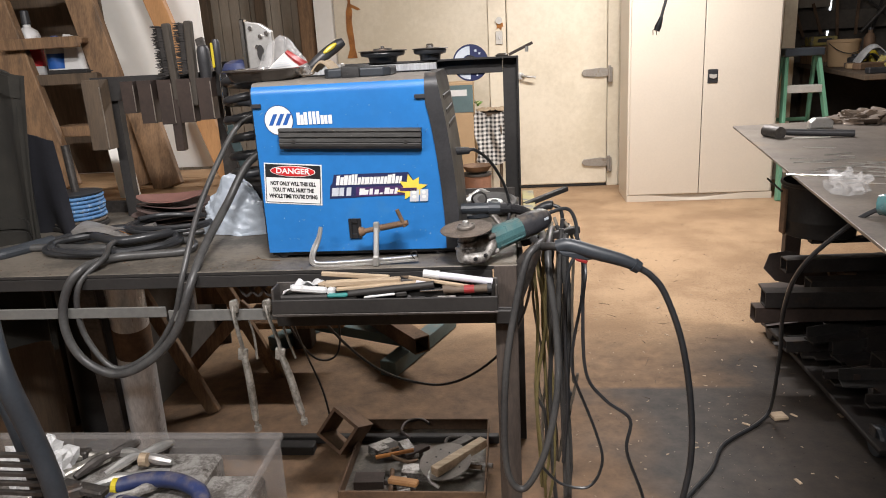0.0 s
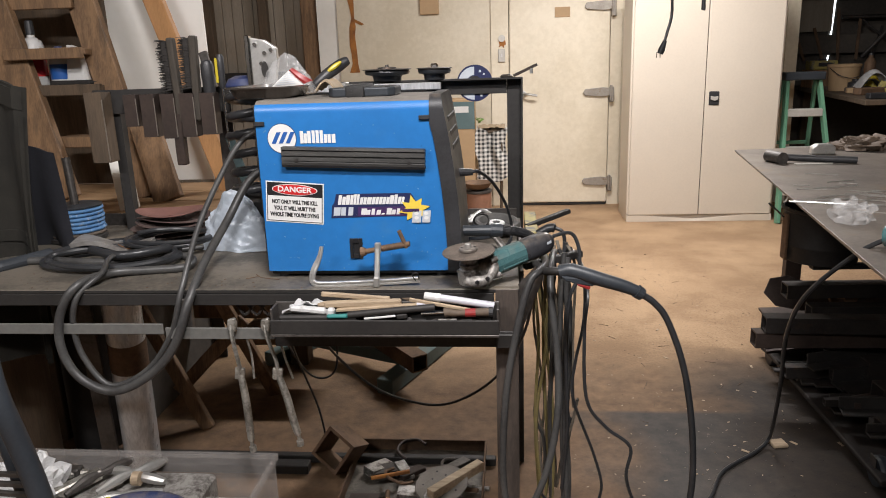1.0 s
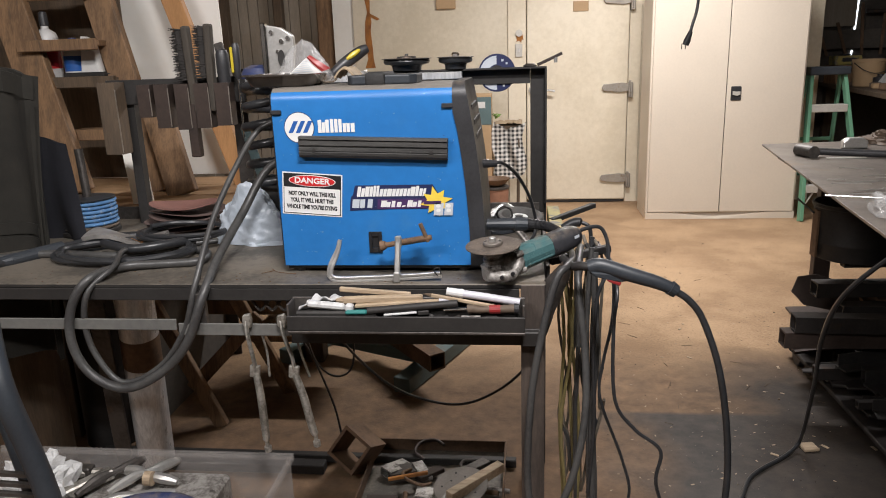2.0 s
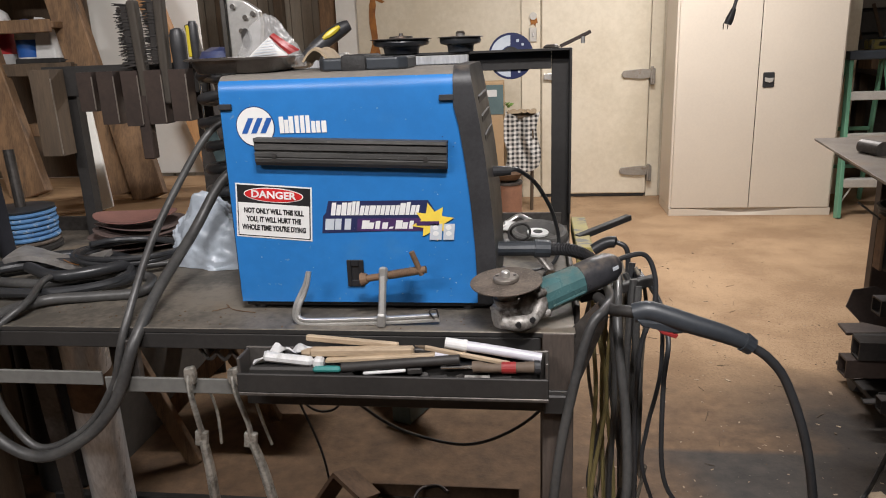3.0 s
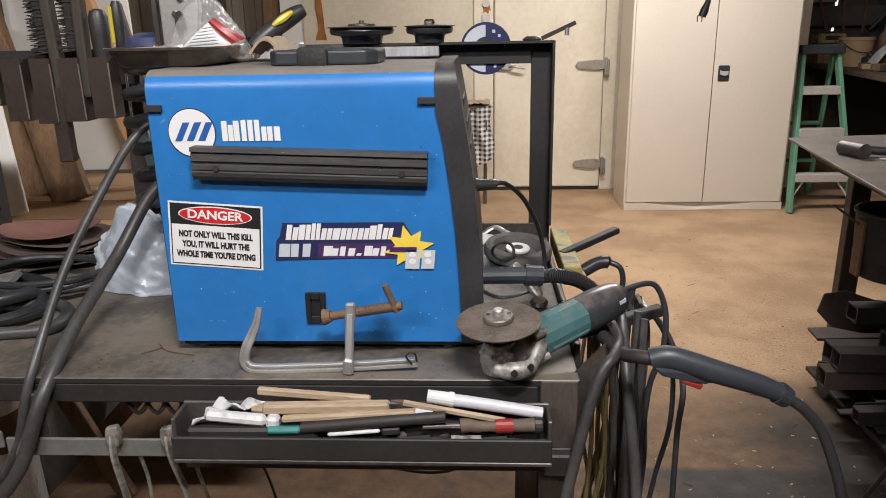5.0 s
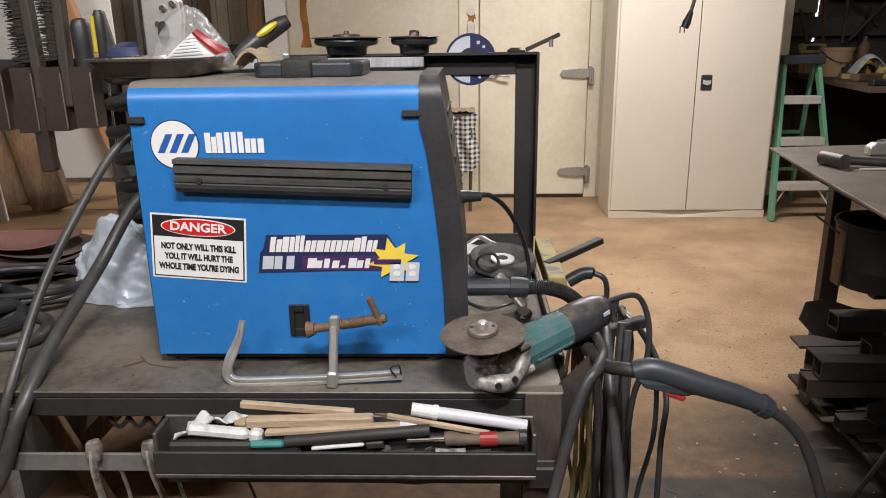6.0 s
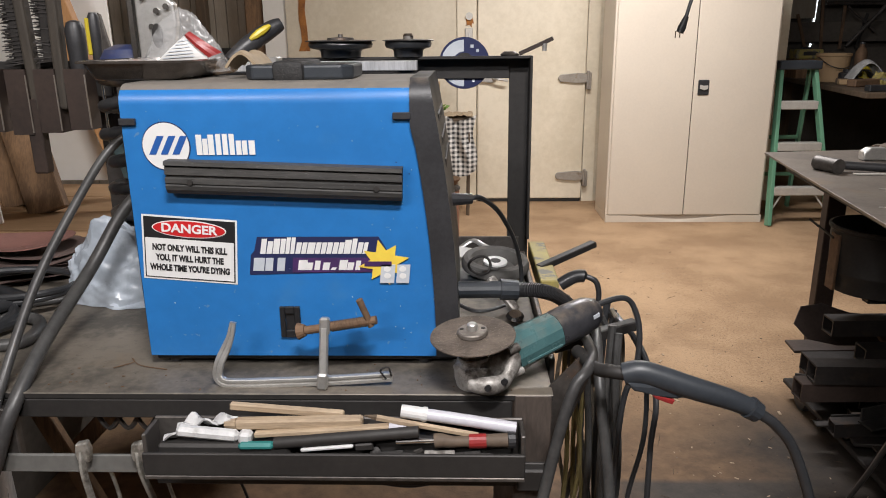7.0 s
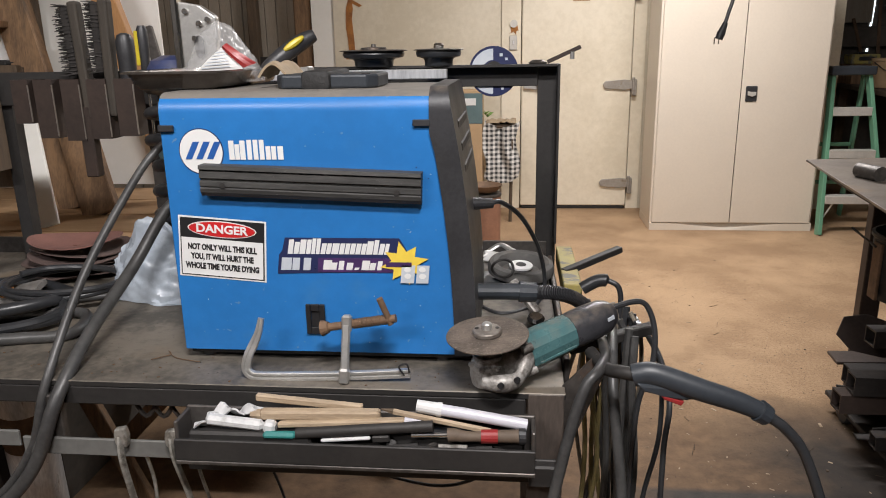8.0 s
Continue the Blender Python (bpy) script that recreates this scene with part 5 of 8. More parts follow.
def facet_bag(bm, at, rx, ry, h, seed, planes, n=72, m=36, fold=1.0):
    """A stuffed film bag: flat taut panels that meet in creases, with fine wrinkles."""
    rg = random.Random(seed)
    off = Vector((seed * 2.3, seed, seed * 0.7))
    ns = []
    for k in range(planes):
        a, e = rg.uniform(0, 2 * math.pi), math.asin(rg.uniform(0.0, 1.0))
        ns.append((Vector((math.cos(a) * math.cos(e), math.sin(a) * math.cos(e), math.sin(e))), rg.uniform(0.62, 0.95)))

    def place(u, v):
        a, e = 2 * math.pi * u, math.pi / 2 * v
        d = Vector((math.cos(a) * math.cos(e), math.sin(a) * math.cos(e), math.sin(e)))
        r = 1.25
        for nv, lim in ns:
            c = nv.dot(d)
            if c > 0.1:
                r = min(r, lim / c)
        w = noise.noise(Vector((d.x * 1.6 + d.z * 4, d.y * 4 - d.z * 2, d.z * 1.2)) + off)
        w2 = noise.noise(Vector((d.x * 5 - d.z * 3, d.y * 5 + d.z * 6, d.z * 3)) - off)
        r *= 1 + fold * (0.045 * (1 - 2.4 * abs(w)) + 0.022 * (1 - 2.6 * abs(w2))) + 0.008 * noise.noise(d * 11 + off)
        return (at[0] + rx * d.x * r, at[1] + ry * d.y * r, at[2] + h * d.z * r)

    rows = [[bm.verts.new(place(i / n, j / m)) for i in range(n)] for j in range(m)]
    top = bm.verts.new(place(0, 1))
    for A, B in zip(rows, rows[1:]):
        for i in range(n):
            bm.faces.new((A[i], A[(i + 1) % n], B[(i + 1) % n], B[i]))
    for i in range(n):
        bm.faces.new((rows[-1][i], rows[-1][(i + 1) % n], top))
    bm.faces.new(rows[0][::-1])
    return bm


bm = BM()
facet_bag(bm, (-0.700, 2.085, TZ + 0.002), 0.132, 0.09, 0.185, 12, 22, 110, 54, 1.5)
tagged(part("plastic_bag", bm, M_BAGGREY, smooth=True), "crumpled pale grey plastic bag on the table", "plastic bag")
bm = BM()
facet_bag(bm, (-0.67, 2.085, TZ + 0.001), 0.115, 0.08, 0.05, 21, 16, 60, 20)
tagged(part("bag_wrap", bm, M_BAGGREY, smooth=True), "crumpled pale plastic wrap under the plastic bag", "plastic bag")
bm = BM()


def packet(u, v):
    return (-1.16 + 0.2 * u, 1.95 + 0.09 * v + 0.03 * u, TZ + 0.045 + 0.012 * math.sin(5 * u + 2 * v) - 0.016 * u)


sheet(bm, packet, 10, 5, 0.012)
tp = tagged(part("torn_packet", bm, M_PACKET, smooth=True), "torn silver packet with orange print lying on cables", "packet")
bm = BM()
sheet(bm, lambda u, v: (-1.03 + 0.035 * u, 1.985 + 0.03 * v, TZ + 0.0475 + 0.012 * math.sin(5 * (0.65 + 0.25 * u) + 2 * v) - 0.016 * (0.65 + 0.25 * u)), 5, 4, 0.001)
part("orange_print", bm, M_RUST, tp)

# clothes hanging at the side
bm = BM()
sheet(bm, lambda u, v: (-1.62 + 0.36 * u + 0.012 * math.sin(9 * u), 1.93 - 0.02 * math.sin(6 * u + 3 * v) - 0.03 * math.sin(14 * u + v) + 0.12 * v * u, 0.60 + 0.90 * v - 0.10 * u * v), 22, 22, 0.012)
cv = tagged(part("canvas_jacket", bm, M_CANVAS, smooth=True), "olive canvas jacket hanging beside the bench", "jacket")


def cloth_at(u, v, out=0.0):
    return (-1.62 + 0.36 * u + 0.012 * math.sin(9 * u), 1.93 - 0.02 * math.sin(6 * u + 3 * v) - 0.03 * math.sin(14 * u + v) + 0.12 * v * u - out, 0.60 + 0.90 * v - 0.10 * u * v)


for nm, u0, u1, v0, v1 in (("pocket", 0.45, 0.9, 0.22, 0.42), ("pocket_flap", 0.44, 0.91, 0.43, 0.47), ("collar", 0.3, 0.98, 0.92, 0.99), ("front_seam", 0.955, 0.985, 0.02, 0.9)):
    bm = BM()
    sheet(bm, lambda u, v: cloth_at(u0 + (u1 - u0) * u, v0 + (v1 - v0) * v, 0.006), 10, 10, 0.005)
    part(nm, bm, M_CANVAS, cv, smooth=True)
bm = BM()
sheet(bm, lambda u, v: (-1.52 + 0.30 * u - 0.06 * v, 2.12 - 0.02 * math.sin(8 * u + 3 * v) - 0.015 * math.sin(15 * u), 0.80 + 0.50 * v - 0.10 * u * v), 18, 14, 0.012)
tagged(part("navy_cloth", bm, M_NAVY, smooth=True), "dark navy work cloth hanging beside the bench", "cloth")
bm = BM()
rod(bm, (-1.75, 2.0, 1.36), (-1.40, 2.02, 1.36), 0.012)
rod(bm, (-1.72, 2.0, 0.0), (-1.72, 2.0, 1.5), 0.018)
tagged(part("clothes_rail", bm, M_BLACKIRON), "dark steel rail holding the jacket", "rail")

# ---- things on the machine and the rail ----
dt = thing("metal_tray", (-0.53, 2.0, WZ1), "shallow grey metal drip tray on the machine", "tray")
bm = BM()
TC = (-0.512, 2.005, WZ1 + 0.0005)
loops = []
for (hx, hy, z) in ((0.070, 0.152, 0.0), (0.076, 0.158, 0.003), (0.087, 0.170, 0.0265), (0.094, 0.177, 0.028), (0.0955, 0.1785, 0.0265), (0.0955, 0.1785, 0.0285), (0.093, 0.176, 0.0305), (0.0855, 0.1685, 0.029), (0.074, 0.156, 0.005), (0.069, 0.151, 0.0025)):
    lp = []
    for k in range(64):
        a = 2 * math.pi * (k + 0.5) / 64
        c, s_ = math.cos(a), math.sin(a)
        lp.append(bm.verts.new((TC[0] + hx * math.copysign(abs(c) ** 0.22, c), TC[1] + hy * math.copysign(abs(s_) ** 0.22, s_), TC[2] + z)))
    loops.append(lp)
for A, B in zip(loops, loops[1:]):
    for k in range(64):
        bm.faces.new((A[k], A[(k + 1) % 64], B[(k + 1) % 64], B[k]))
bm.faces.new(loops[0][::-1])
bm.faces.new(loops[-1])
part("pan", bm, M_PAN, dt, smooth=True)


def corner_mix(p00, p10, p01, p11, y):
    """A sheet between four corners given in x and z, bowed a little."""
    def at(u, v, out=0.0):
        x = (p00[0] * (1 - u) + p10[0] * u) * (1 - v) + (p01[0] * (1 - u) + p11[0] * u) * v
        z = (p00[1] * (1 - u) + p10[1] * u) * (1 - v) + (p01[1] * (1 - u) + p11[1] * u) * v
        return (x, y - 0.004 * math.sin(3 * u) - 0.003 * math.sin(4 * v + u) - out, z)
    return at


LABEL = corner_mix((-0.509, 1.383), (-0.421, 1.388), (-0.461, 1.424), (-0.451, 1.428), 1.932)
BAND = corner_mix((-0.457, 1.425), (-0.419, 1.39), (-0.448, 1.432), (-0.397, 1.398), 1.930)
bag = thing("parts_bag", (-0.5, 1.98, WZ1 + 0.01), "clear plastic parts bag with a red and white label", "plastic bag")
bm = BM()
facet_bag(bm, (-0.480, 1.985, WZ1 + 0.008), 0.092, 0.052, 0.105, 4, 20)
part("film", bm, M_FILM, bag, smooth=True)
bm = BM()
sheet(bm, lambda u, v: LABEL(u, v), 10, 8, 0.001)
lab = part("paper_label", bm, M_PAPER, bag)
for k in range(6):
    bm = BM()
    sheet(bm, lambda u, v: LABEL(0.08 + 0.7 * u, 0.12 + 0.13 * k + 0.045 * v, 0.0015), 6, 1, 0.0004)
    part("print_line", bm, M_PRINTG, lab)
bm = BM()
sheet(bm, lambda u, v: BAND(u, v), 8, 3, 0.001)
part("red_band", bm, M_RED, bag, "red printed band")
sg = thing("staple_gun", (-0.6, 2.2, 1.378), "chrome staple gun standing on the tray", "staple gun")
bm = BM()
prism(bm, [(-0.045, -0.082), (0.022, -0.082), (0.036, 0.0), (0.034, 0.035), (0.0, 0.058), (-0.045, 0.066)], 0.022, Matrix.Translation((-0.605, 2.215, 1.455)) @ FACE, 0.004)
body = part("body", bm, M_CHROME, sg)
bm = BM()
box(bm, (-0.666, 2.19, 1.374), (-0.651, 2.218, 1.528), 0.003)
part("magazine", bm, M_BRIGHT, sg)
for dx, dz in ((-0.028, 0.045), (0.0, 0.02), (-0.012, -0.01), (0.02, 0.028)):
    bm = BM()
    rod(bm, (-0.605 + dx, 2.186, 1.455 + dz), (-0.605 + dx, 2.194, 1.455 + dz), 0.006)
    part("rivet", bm, M_BRIGHT, sg)
bm = BM()
lathe(bm, [(0.012, 0), (0.013, 0.003), (0.013, 0.006)], Matrix.Translation((-0.607, 2.19, 1.428)) @ FACE @ Matrix.Diagonal((0.8, 1.8, 1, 1)), 18)
part("finger_hole", bm, M_BLACKIRON, sg)
bl = thing("blue_cap", (-0.70, 2.22, 1.372), "dark blue rounded plastic cap behind the tray", "cap")
bm = BM()
lathe(bm, [(0.05, 0), (0.052, 0.012), (0.042, 0.030), (0.018, 0.040)], Matrix.Translation((-0.70, 2.24, 1.3715)), 22)
part("shell", bm, M_BLUETOOL, bl, smooth=True)
kn = thing("utility_tool", (-0.38, 2.05, 1.39), "black and yellow gripped utility tool leaning up", "utility tool")
bm = BM()
sweep(bm, [(-0.425, 2.04, 1.378), (-0.395, 2.06, 1.405), (-0.355, 2.09, 1.435), (-0.335, 2.10, 1.446)], lambda u: 0.0105 + 0.006 * math.sin(3.1 * u), 12, 5)
part("grip", bm, M_BLACK, kn, smooth=True)
bm = BM()
sweep(bm, [(-0.383, 2.052, 1.4185), (-0.366, 2.062, 1.4305), (-0.350, 2.072, 1.4425)], lambda u: 0.003 + 0.004 * math.sin(3.1 * u), 8, 4)
part("grip_inlay", bm, M_YELLOW, kn, "yellow grip inlay", smooth=True)
bm = BM()
bar(bm, (-0.375, 2.03, 1.376), (-0.325, 2.03, 1.382), 0.04, 0.014, bev=0.003)
part("blade_body", bm, M_CHROME, kn)
gl = thing("leather_strap", (-0.36, 1.98, WZ1), "pale tan leather strap draped over the handle", "strap")
bm = BM()
sheet(bm, lambda u, v: (-0.372 + 0.055 * u, 1.86 + 0.10 * v, WZ1 + 0.006 + 0.036 * math.sin(math.pi * (0.12 + 0.8 * u)) + 0.003 * math.sin(9 * v)), 12, 6, 0.004)
part("band", bm, M_GLOVE, gl, smooth=True)


def backing_pad(x, y, r, label, nut):
    z = 1.3785
    t = thing("backing_pad", (x, y, z), label, "backing pad", "backing pads on the rail")
    bm = BM()
    lathe(bm, [(r * 0.60, 0), (r * 0.62, 0.012), (r * 0.66, 0.016), (r * 0.93, 0.020), (r * 0.98, 0.027), (r * 0.95, 0.034)], Matrix.Translation((x, y, z)), 32)
    part("rubber_body", bm, M_RUBBERB, t, smooth=True)
    bm = BM()
    lathe(bm, [(r * 1.06, 0.034), (r * 1.07, 0.0352), (r * 1.0, 0.0365), (r * 0.3, 0.038)], Matrix.Translation((x, y, z)), 32)
    part("abrasive_sheet", bm, M_STEEL, t, "dusty abrasive sheet")
    bm = BM()
    if nut:
        lathe(bm, [(0.011, 0.037), (0.012, 0.045), (0.008, 0.050)], Matrix.Translation((x, y, z)), 6)
    else:
        lathe(bm, [(r * 0.42, 0.037), (r * 0.40, 0.042), (0.006, 0.044), (0.005, 0.05)], Matrix.Translation((x, y, z)), 20)
    part("nut", bm, M_BRIGHT if nut else M_STEEL, t)


backing_pad(-0.272, TB - 0.02, 0.074, "black rubber backing pad with a large sanding disc", False)
backing_pad(-0.120, TB - 0.02, 0.054, "smaller black rubber backing pad with a bright nut", True)
cd = thing("cutoff_disc", (0.005, TB + 0.02, 1.36), "thin cut-off disc with a printed blue and silver label", "disc")
DM = Matrix.Translation((0.006, TB + 0.008, 1.362)) @ FACE
bm = BM()
lathe(bm, [(0.012, -0.003), (0.057, -0.003), (0.058, -0.001), (0.057, 0.0008), (0.012, 0.0008)], DM, 40)
part("disc", bm, M_PRINTN, cd)
bm = BM()
half = [math.pi * (0.5 + k / 14) for k in range(15)]
prism(bm, [(0.052 * math.cos(a), 0.052 * math.sin(a)) for a in half] + [(0.026 * math.cos(a), 0.026 * math.sin(a)) for a in half[::-1]], 0.0006, DM @ Matrix.Translation((-0.001, 0, 0.001)))
part("print", bm, M_PRINTG, cd, "silver half of the label")
for px_, pz_, w_ in ((0.014, 0.034, 0.007), (0.027, 0.025, 0.006), (0.018, -0.042, 0.006), (0.033, -0.02, 0.005)):
    bm = BM()
    prism(bm, [(px_, pz_), (px_ + w_, pz_), (px_ + w_, pz_ + w_), (px_, pz_ + w_)], 0.0006, DM @ Matrix.Translation((0, 0, 0.001)))
    part("print_mark", bm, M_PRINTG, cd)
bm = BM()
lathe(bm, [(0.0125, 0.0009), (0.0235, 0.0009), (0.0235, 0.002), (0.0125, 0.002)], DM, 28)
part("centre_ring", bm, M_BLACKIRON, cd)
bl_ = thing("bent_rod", (0.16, TB, 1.378), "short steel rod and bolt lying on the frame corner", "rod")
bm = BM()
bar(bm, (0.13, TB - 0.01, 1.382), (0.205, TB - 0.01, 1.415), 0.009, 0.009, bev=0.001)
part("shank", bm, M_TUBE, bl_)
bm = BM()
rod(bm, (0.186, TB - 0.011, 1.388), (0.186, TB - 0.011, 1.404), 0.005)
part("bolt", bm, M_CHROME, bl_)
bm = BM()
lathe(bm, [(0.02, 0), (0.021, 0.003), (0.012, 0.009)], Matrix.Translation((0.108, TB - 0.015, 1.3785)), 16)
part("washer", bm, M_STEEL, bl_)


# ---- steel bench at the right ----
sb = thing("steel_bench", (1.9, 2.8, 0), "steel plate workbench with a scratched top", "workbench")
bm = BM()
prism(bm, [(1.160, 3.51), (2.50, 3.69), (2.50, 1.05), (0.81, 1.05)], 0.008, Matrix.Translation((0, 0, 0.977)), 0.0015)
part("bench_top", bm, M_TOP2, sb, "scratched grey steel plate")
for p, q in (((1.233, 3.400, 0.9597), (2.416, 3.526, 0.9597)), ((1.208, 3.357, 0.9597), (0.937, 1.160, 0.9597))):
    bm = BM()
    bar(bm, p, q, 0.05, 0.04, bev=0.002)
    part("under_rail", bm, M_BLACKIRON, sb)
for x, y in ((1.50, 3.60), (2.4, 3.55), (1.10, 1.45), (2.4, 1.45)):
    bm = BM()
    bar(bm, (x, y, 0.0), (x, y, 0.938), 0.075, 0.05, up=(0, 1, 0), bev=0.003)
    part("leg", bm, M_TUBE if y > 3 else M_STEEL, sb)
bm = BM()
bar(bm, (1.36, 3.20, 0.555), (2.45, 3.25, 0.555), 0.03, 0.02, bev=0.002)
bar(bm, (1.36, 3.04, 0.555), (2.45, 3.08, 0.555), 0.04, 0.02, bev=0.002)
part("cross_rail", bm, M_BLACKIRON, sb)
bk = thing("steel_drum", (1.55, 3.15, 0.55), "dark dented steel pail under the bench", "pail")
bm = BM()
DX, DY, DZ = 1.425, 3.12, 0.566
lathe(bm, [(0.135, 0), (0.142, 0.004), (0.146, 0.06), (0.150, 0.066), (0.150, 0.074), (0.148, 0.08), (0.155, 0.21), (0.162, 0.216), (0.162, 0.226), (0.152, 0.228), (0.14, 0.03)], Matrix.Translation((DX, DY, DZ)), 36)
part("pail_body", bm, M_BLACKIRON, bk, smooth=True)
bm = BM()
box(bm, (DX - 0.158, DY - 0.035, DZ + 0.005), (DX - 0.148, DY + 0.02, DZ + 0.20), 0.002)
part("rust_band", bm, M_RUSTY, bk, "rusty band")
bm = BM()
rod(bm, (DX - 0.17, DY - 0.02, DZ + 0.19), (DX - 0.17, DY + 0.16, DZ + 0.21), 0.004)
part("bail", bm, M_BLACKIRON, bk)

# cart of steel stock below the bench
ct = thing("stock_cart", (2.0, 3.0, 0), "low steel cart on casters below the bench", "cart")
bm = BM()
box(bm, (1.30, 2.2, 0.058), (2.45, 3.42, 0.078), 0.004)
part("deck", bm, M_STOCK, ct)
for x, y in ((1.335, 3.30), (1.345, 2.3), (2.40, 3.36), (2.40, 2.3)):
    bm = BM()
    lathe(bm, [(0.02, -0.018), (0.05, -0.018), (0.054, -0.008), (0.054, 0.008), (0.05, 0.018), (0.02, 0.018)], Matrix.Translation((x, y, 0.054)) @ Matrix.Rotation(radians(90), 4, "Y"), 22)
    w = part("wheel", bm, M_GREYPL, ct, "dirty dark caster wheel")
    bm = BM()
    box(bm, (x - 0.028, y - 0.02, 0.05), (x - 0.023, y + 0.02, 0.114), 0.002)
    box(bm, (min(x, x + math.copysign(0.1, 2 - x)), y - 0.015, 0.062), (max(x, x + math.copysign(0.1, 2 - x)), y + 0.015, 0.074))
    box(bm, (x + 0.023, y - 0.02, 0.05), (x + 0.028, y + 0.02, 0.114), 0.002)
    part("fork", bm, M_STEEL, w)
STOCK = [
    # start x, y, z, length, width, height, yaw
    (1.36, 3.30, 0.200, 1.1, 0.075, 0.07, -2), (1.31, 3.28, 0.275, 1.1, 0.08, 0.07, 1), (1.137, 2.89, 0.433, 1.2, 0.066, 0.064, -2),
    (1.104, 2.90, 0.364, 1.2, 0.066, 0.064, 1), (1.36, 3.02, 0.436, 1.1, 0.07, 0.06, 0), (1.30, 3.14, 0.492, 1.1, 0.07, 0.060, 2), (1.42, 3.12, 0.20, 1.4, 0.085, 0.09, 3),
    (1.45, 3.02, 0.285, 1.4, 0.08, 0.075, -3), (1.44, 2.90, 0.195, 1.4, 0.10, 0.08, 0), (1.50, 2.80, 0.28, 1.3, 0.075, 0.075, 4),
    (1.40, 2.70, 0.19, 1.4, 0.08, 0.075, -1), (1.46, 2.60, 0.265, 1.4, 0.09, 0.07, 2), (1.43, 2.50, 0.19, 1.4, 0.075, 0.075, -3),
    (1.52, 3.13, 0.372, 1.2, 0.09, 0.07, -2), (1.60, 2.92, 0.362, 1.2, 0.08, 0.07, 5), (1.5, 2.40, 0.185, 1.3, 0.08, 0.07, 2), (1.55, 2.68, 0.34, 1.2, 0.06, 0.06, -4),
]
for x, y, z, ln, w, h, yaw in STOCK:
    z -= 0.072
    a = radians(yaw)
    bm = BM()
    hollow(bm, (x, y, z), (x + ln * math.cos(a), y + ln * math.sin(a), z), w, h, 0.006)
    tagged(part("steel_tube", bm, M_TUBE if x < 1.12 else M_STOCK), "dark square steel tube offcut stacked on the cart", "steel tube", "steel stock on the cart")
bm = BM()
prism(bm, [(-0.16, 0.0), (-0.13, 0.07), (-0.05, 0.085), (0.05, 0.05), (0.5, 0.03), (0.5, -0.06), (0.0, -0.08), (-0.11, -0.06)], 0.008, pose(1.47, 3.40, 0.315, 62, 0, -6), 0.0015)
tagged(part("bent_plate", bm, M_TUBE), "brown flame-cut steel plate on the stock pile", "steel plate")
bm = BM()
bar(bm, (1.31, 3.42, 0.215), (1.9, 3.38, 0.245), 0.11, 0.012, bev=0.002)
tagged(part("flat_bar", bm, M_TUBE), "brown flat steel bar on the stock pile", "flat bar")
for k, (p, q, r) in enumerate((((1.34, 2.62, 0.145), (1.9, 2.75, 0.19), 0.017), ((1.36, 2.28, 0.16), (1.8, 2.33, 0.18), 0.012), ((1.30, 2.93, 0.11), (1.9, 2.97, 0.17), 0.02))):
    bm = BM()
    rod(bm, p, q, r)
    tagged(part("round_bar", bm, M_STEEL if k else M_TUBE), "dull round steel bar sticking out of the pile", "round bar", "round bars in the pile")
junk = random.Random(83)
for k in range(26):
    y = 2.28 + 0.036 * k
    x = 1.20 + junk.uniform(0.0, 0.16) + 0.10 * (3.2 - y)
    z = 0.082 + junk.uniform(0.01, 0.10)
    ln, yaw = junk.uniform(0.25, 0.6), radians(junk.uniform(-16, 16))
    p, q = (x, y, z), (x + ln * math.cos(yaw), y + ln * math.sin(yaw), z + junk.uniform(-0.004, 0.03))
    bm = BM()
    w, h = junk.uniform(0.025, 0.06), junk.uniform(0.006, 0.03)
    if k % 3 == 0:
        hollow(bm, p, q, w, w, 0.004)
    elif k % 3 == 1:
        bar(bm, p, q, w * 1.3, 0.007, bev=0.001)
        bar(bm, (p[0], p[1] + w * 0.6, p[2] + w * 0.5), (q[0], q[1] + w * 0.6, q[2] + w * 0.5), 0.007, w, bev=0.001)
    else:
        bar(bm, p, q, w, h, bev=0.002)
    tagged(part("steel_offcut", bm, junk.choice([M_STOCK, M_STOCK, M_BLACKIRON, M_TUBE]), ), "dark steel offcut in the pile on the cart", "steel offcut", "offcuts on the cart")
vf = thing("pipe_fitting", (1.6, 3.2, 0.42), "dark pipe fitting on the stock pile", "pipe fitting")
bm = BM()
lathe(bm, [(0.055, 0), (0.055, 0.014), (0.03, 0.016), (0.03, 0.06), (0.04, 0.062), (0.04, 0.08)], pose(1.56, 3.22, 0.37, 70, 0, 20), 22)
part("flange", bm, M_RUSTY, vf, smooth=True)
# things on the bench
hm = thing("hammer", (1.318, 3.121, 0.9850), "heavy steel-headed hammer lying on the bench", "hammer")
bm = BM()
rod(bm, (1.212, 3.045, 1.0070), (1.187, 3.138, 1.0070), 0.025, 0.025, 18)
part("hammer_head", bm, M_STEEL, hm, smooth=True)
bm = BM()
sweep(bm, [(1.199, 3.091, 1.0087), (1.318, 3.062, 1.0036), (1.486, 3.019, 0.9994)], 0.014, 10)
part("handle", bm, M_BLACK, hm, smooth=True)
bm = BM()
box(bm, (1.250, 3.011, 0.9858), (1.394, 3.028, 0.9901), 0.001, None)
tagged(part("steel_rule", bm, M_STEP), "pale steel rule beside the hammer", "rule")
tm = thing("tape_measure", (1.461, 3.315, 0.9850), "grey tape measure on the bench", "tape measure")
bm = BM()
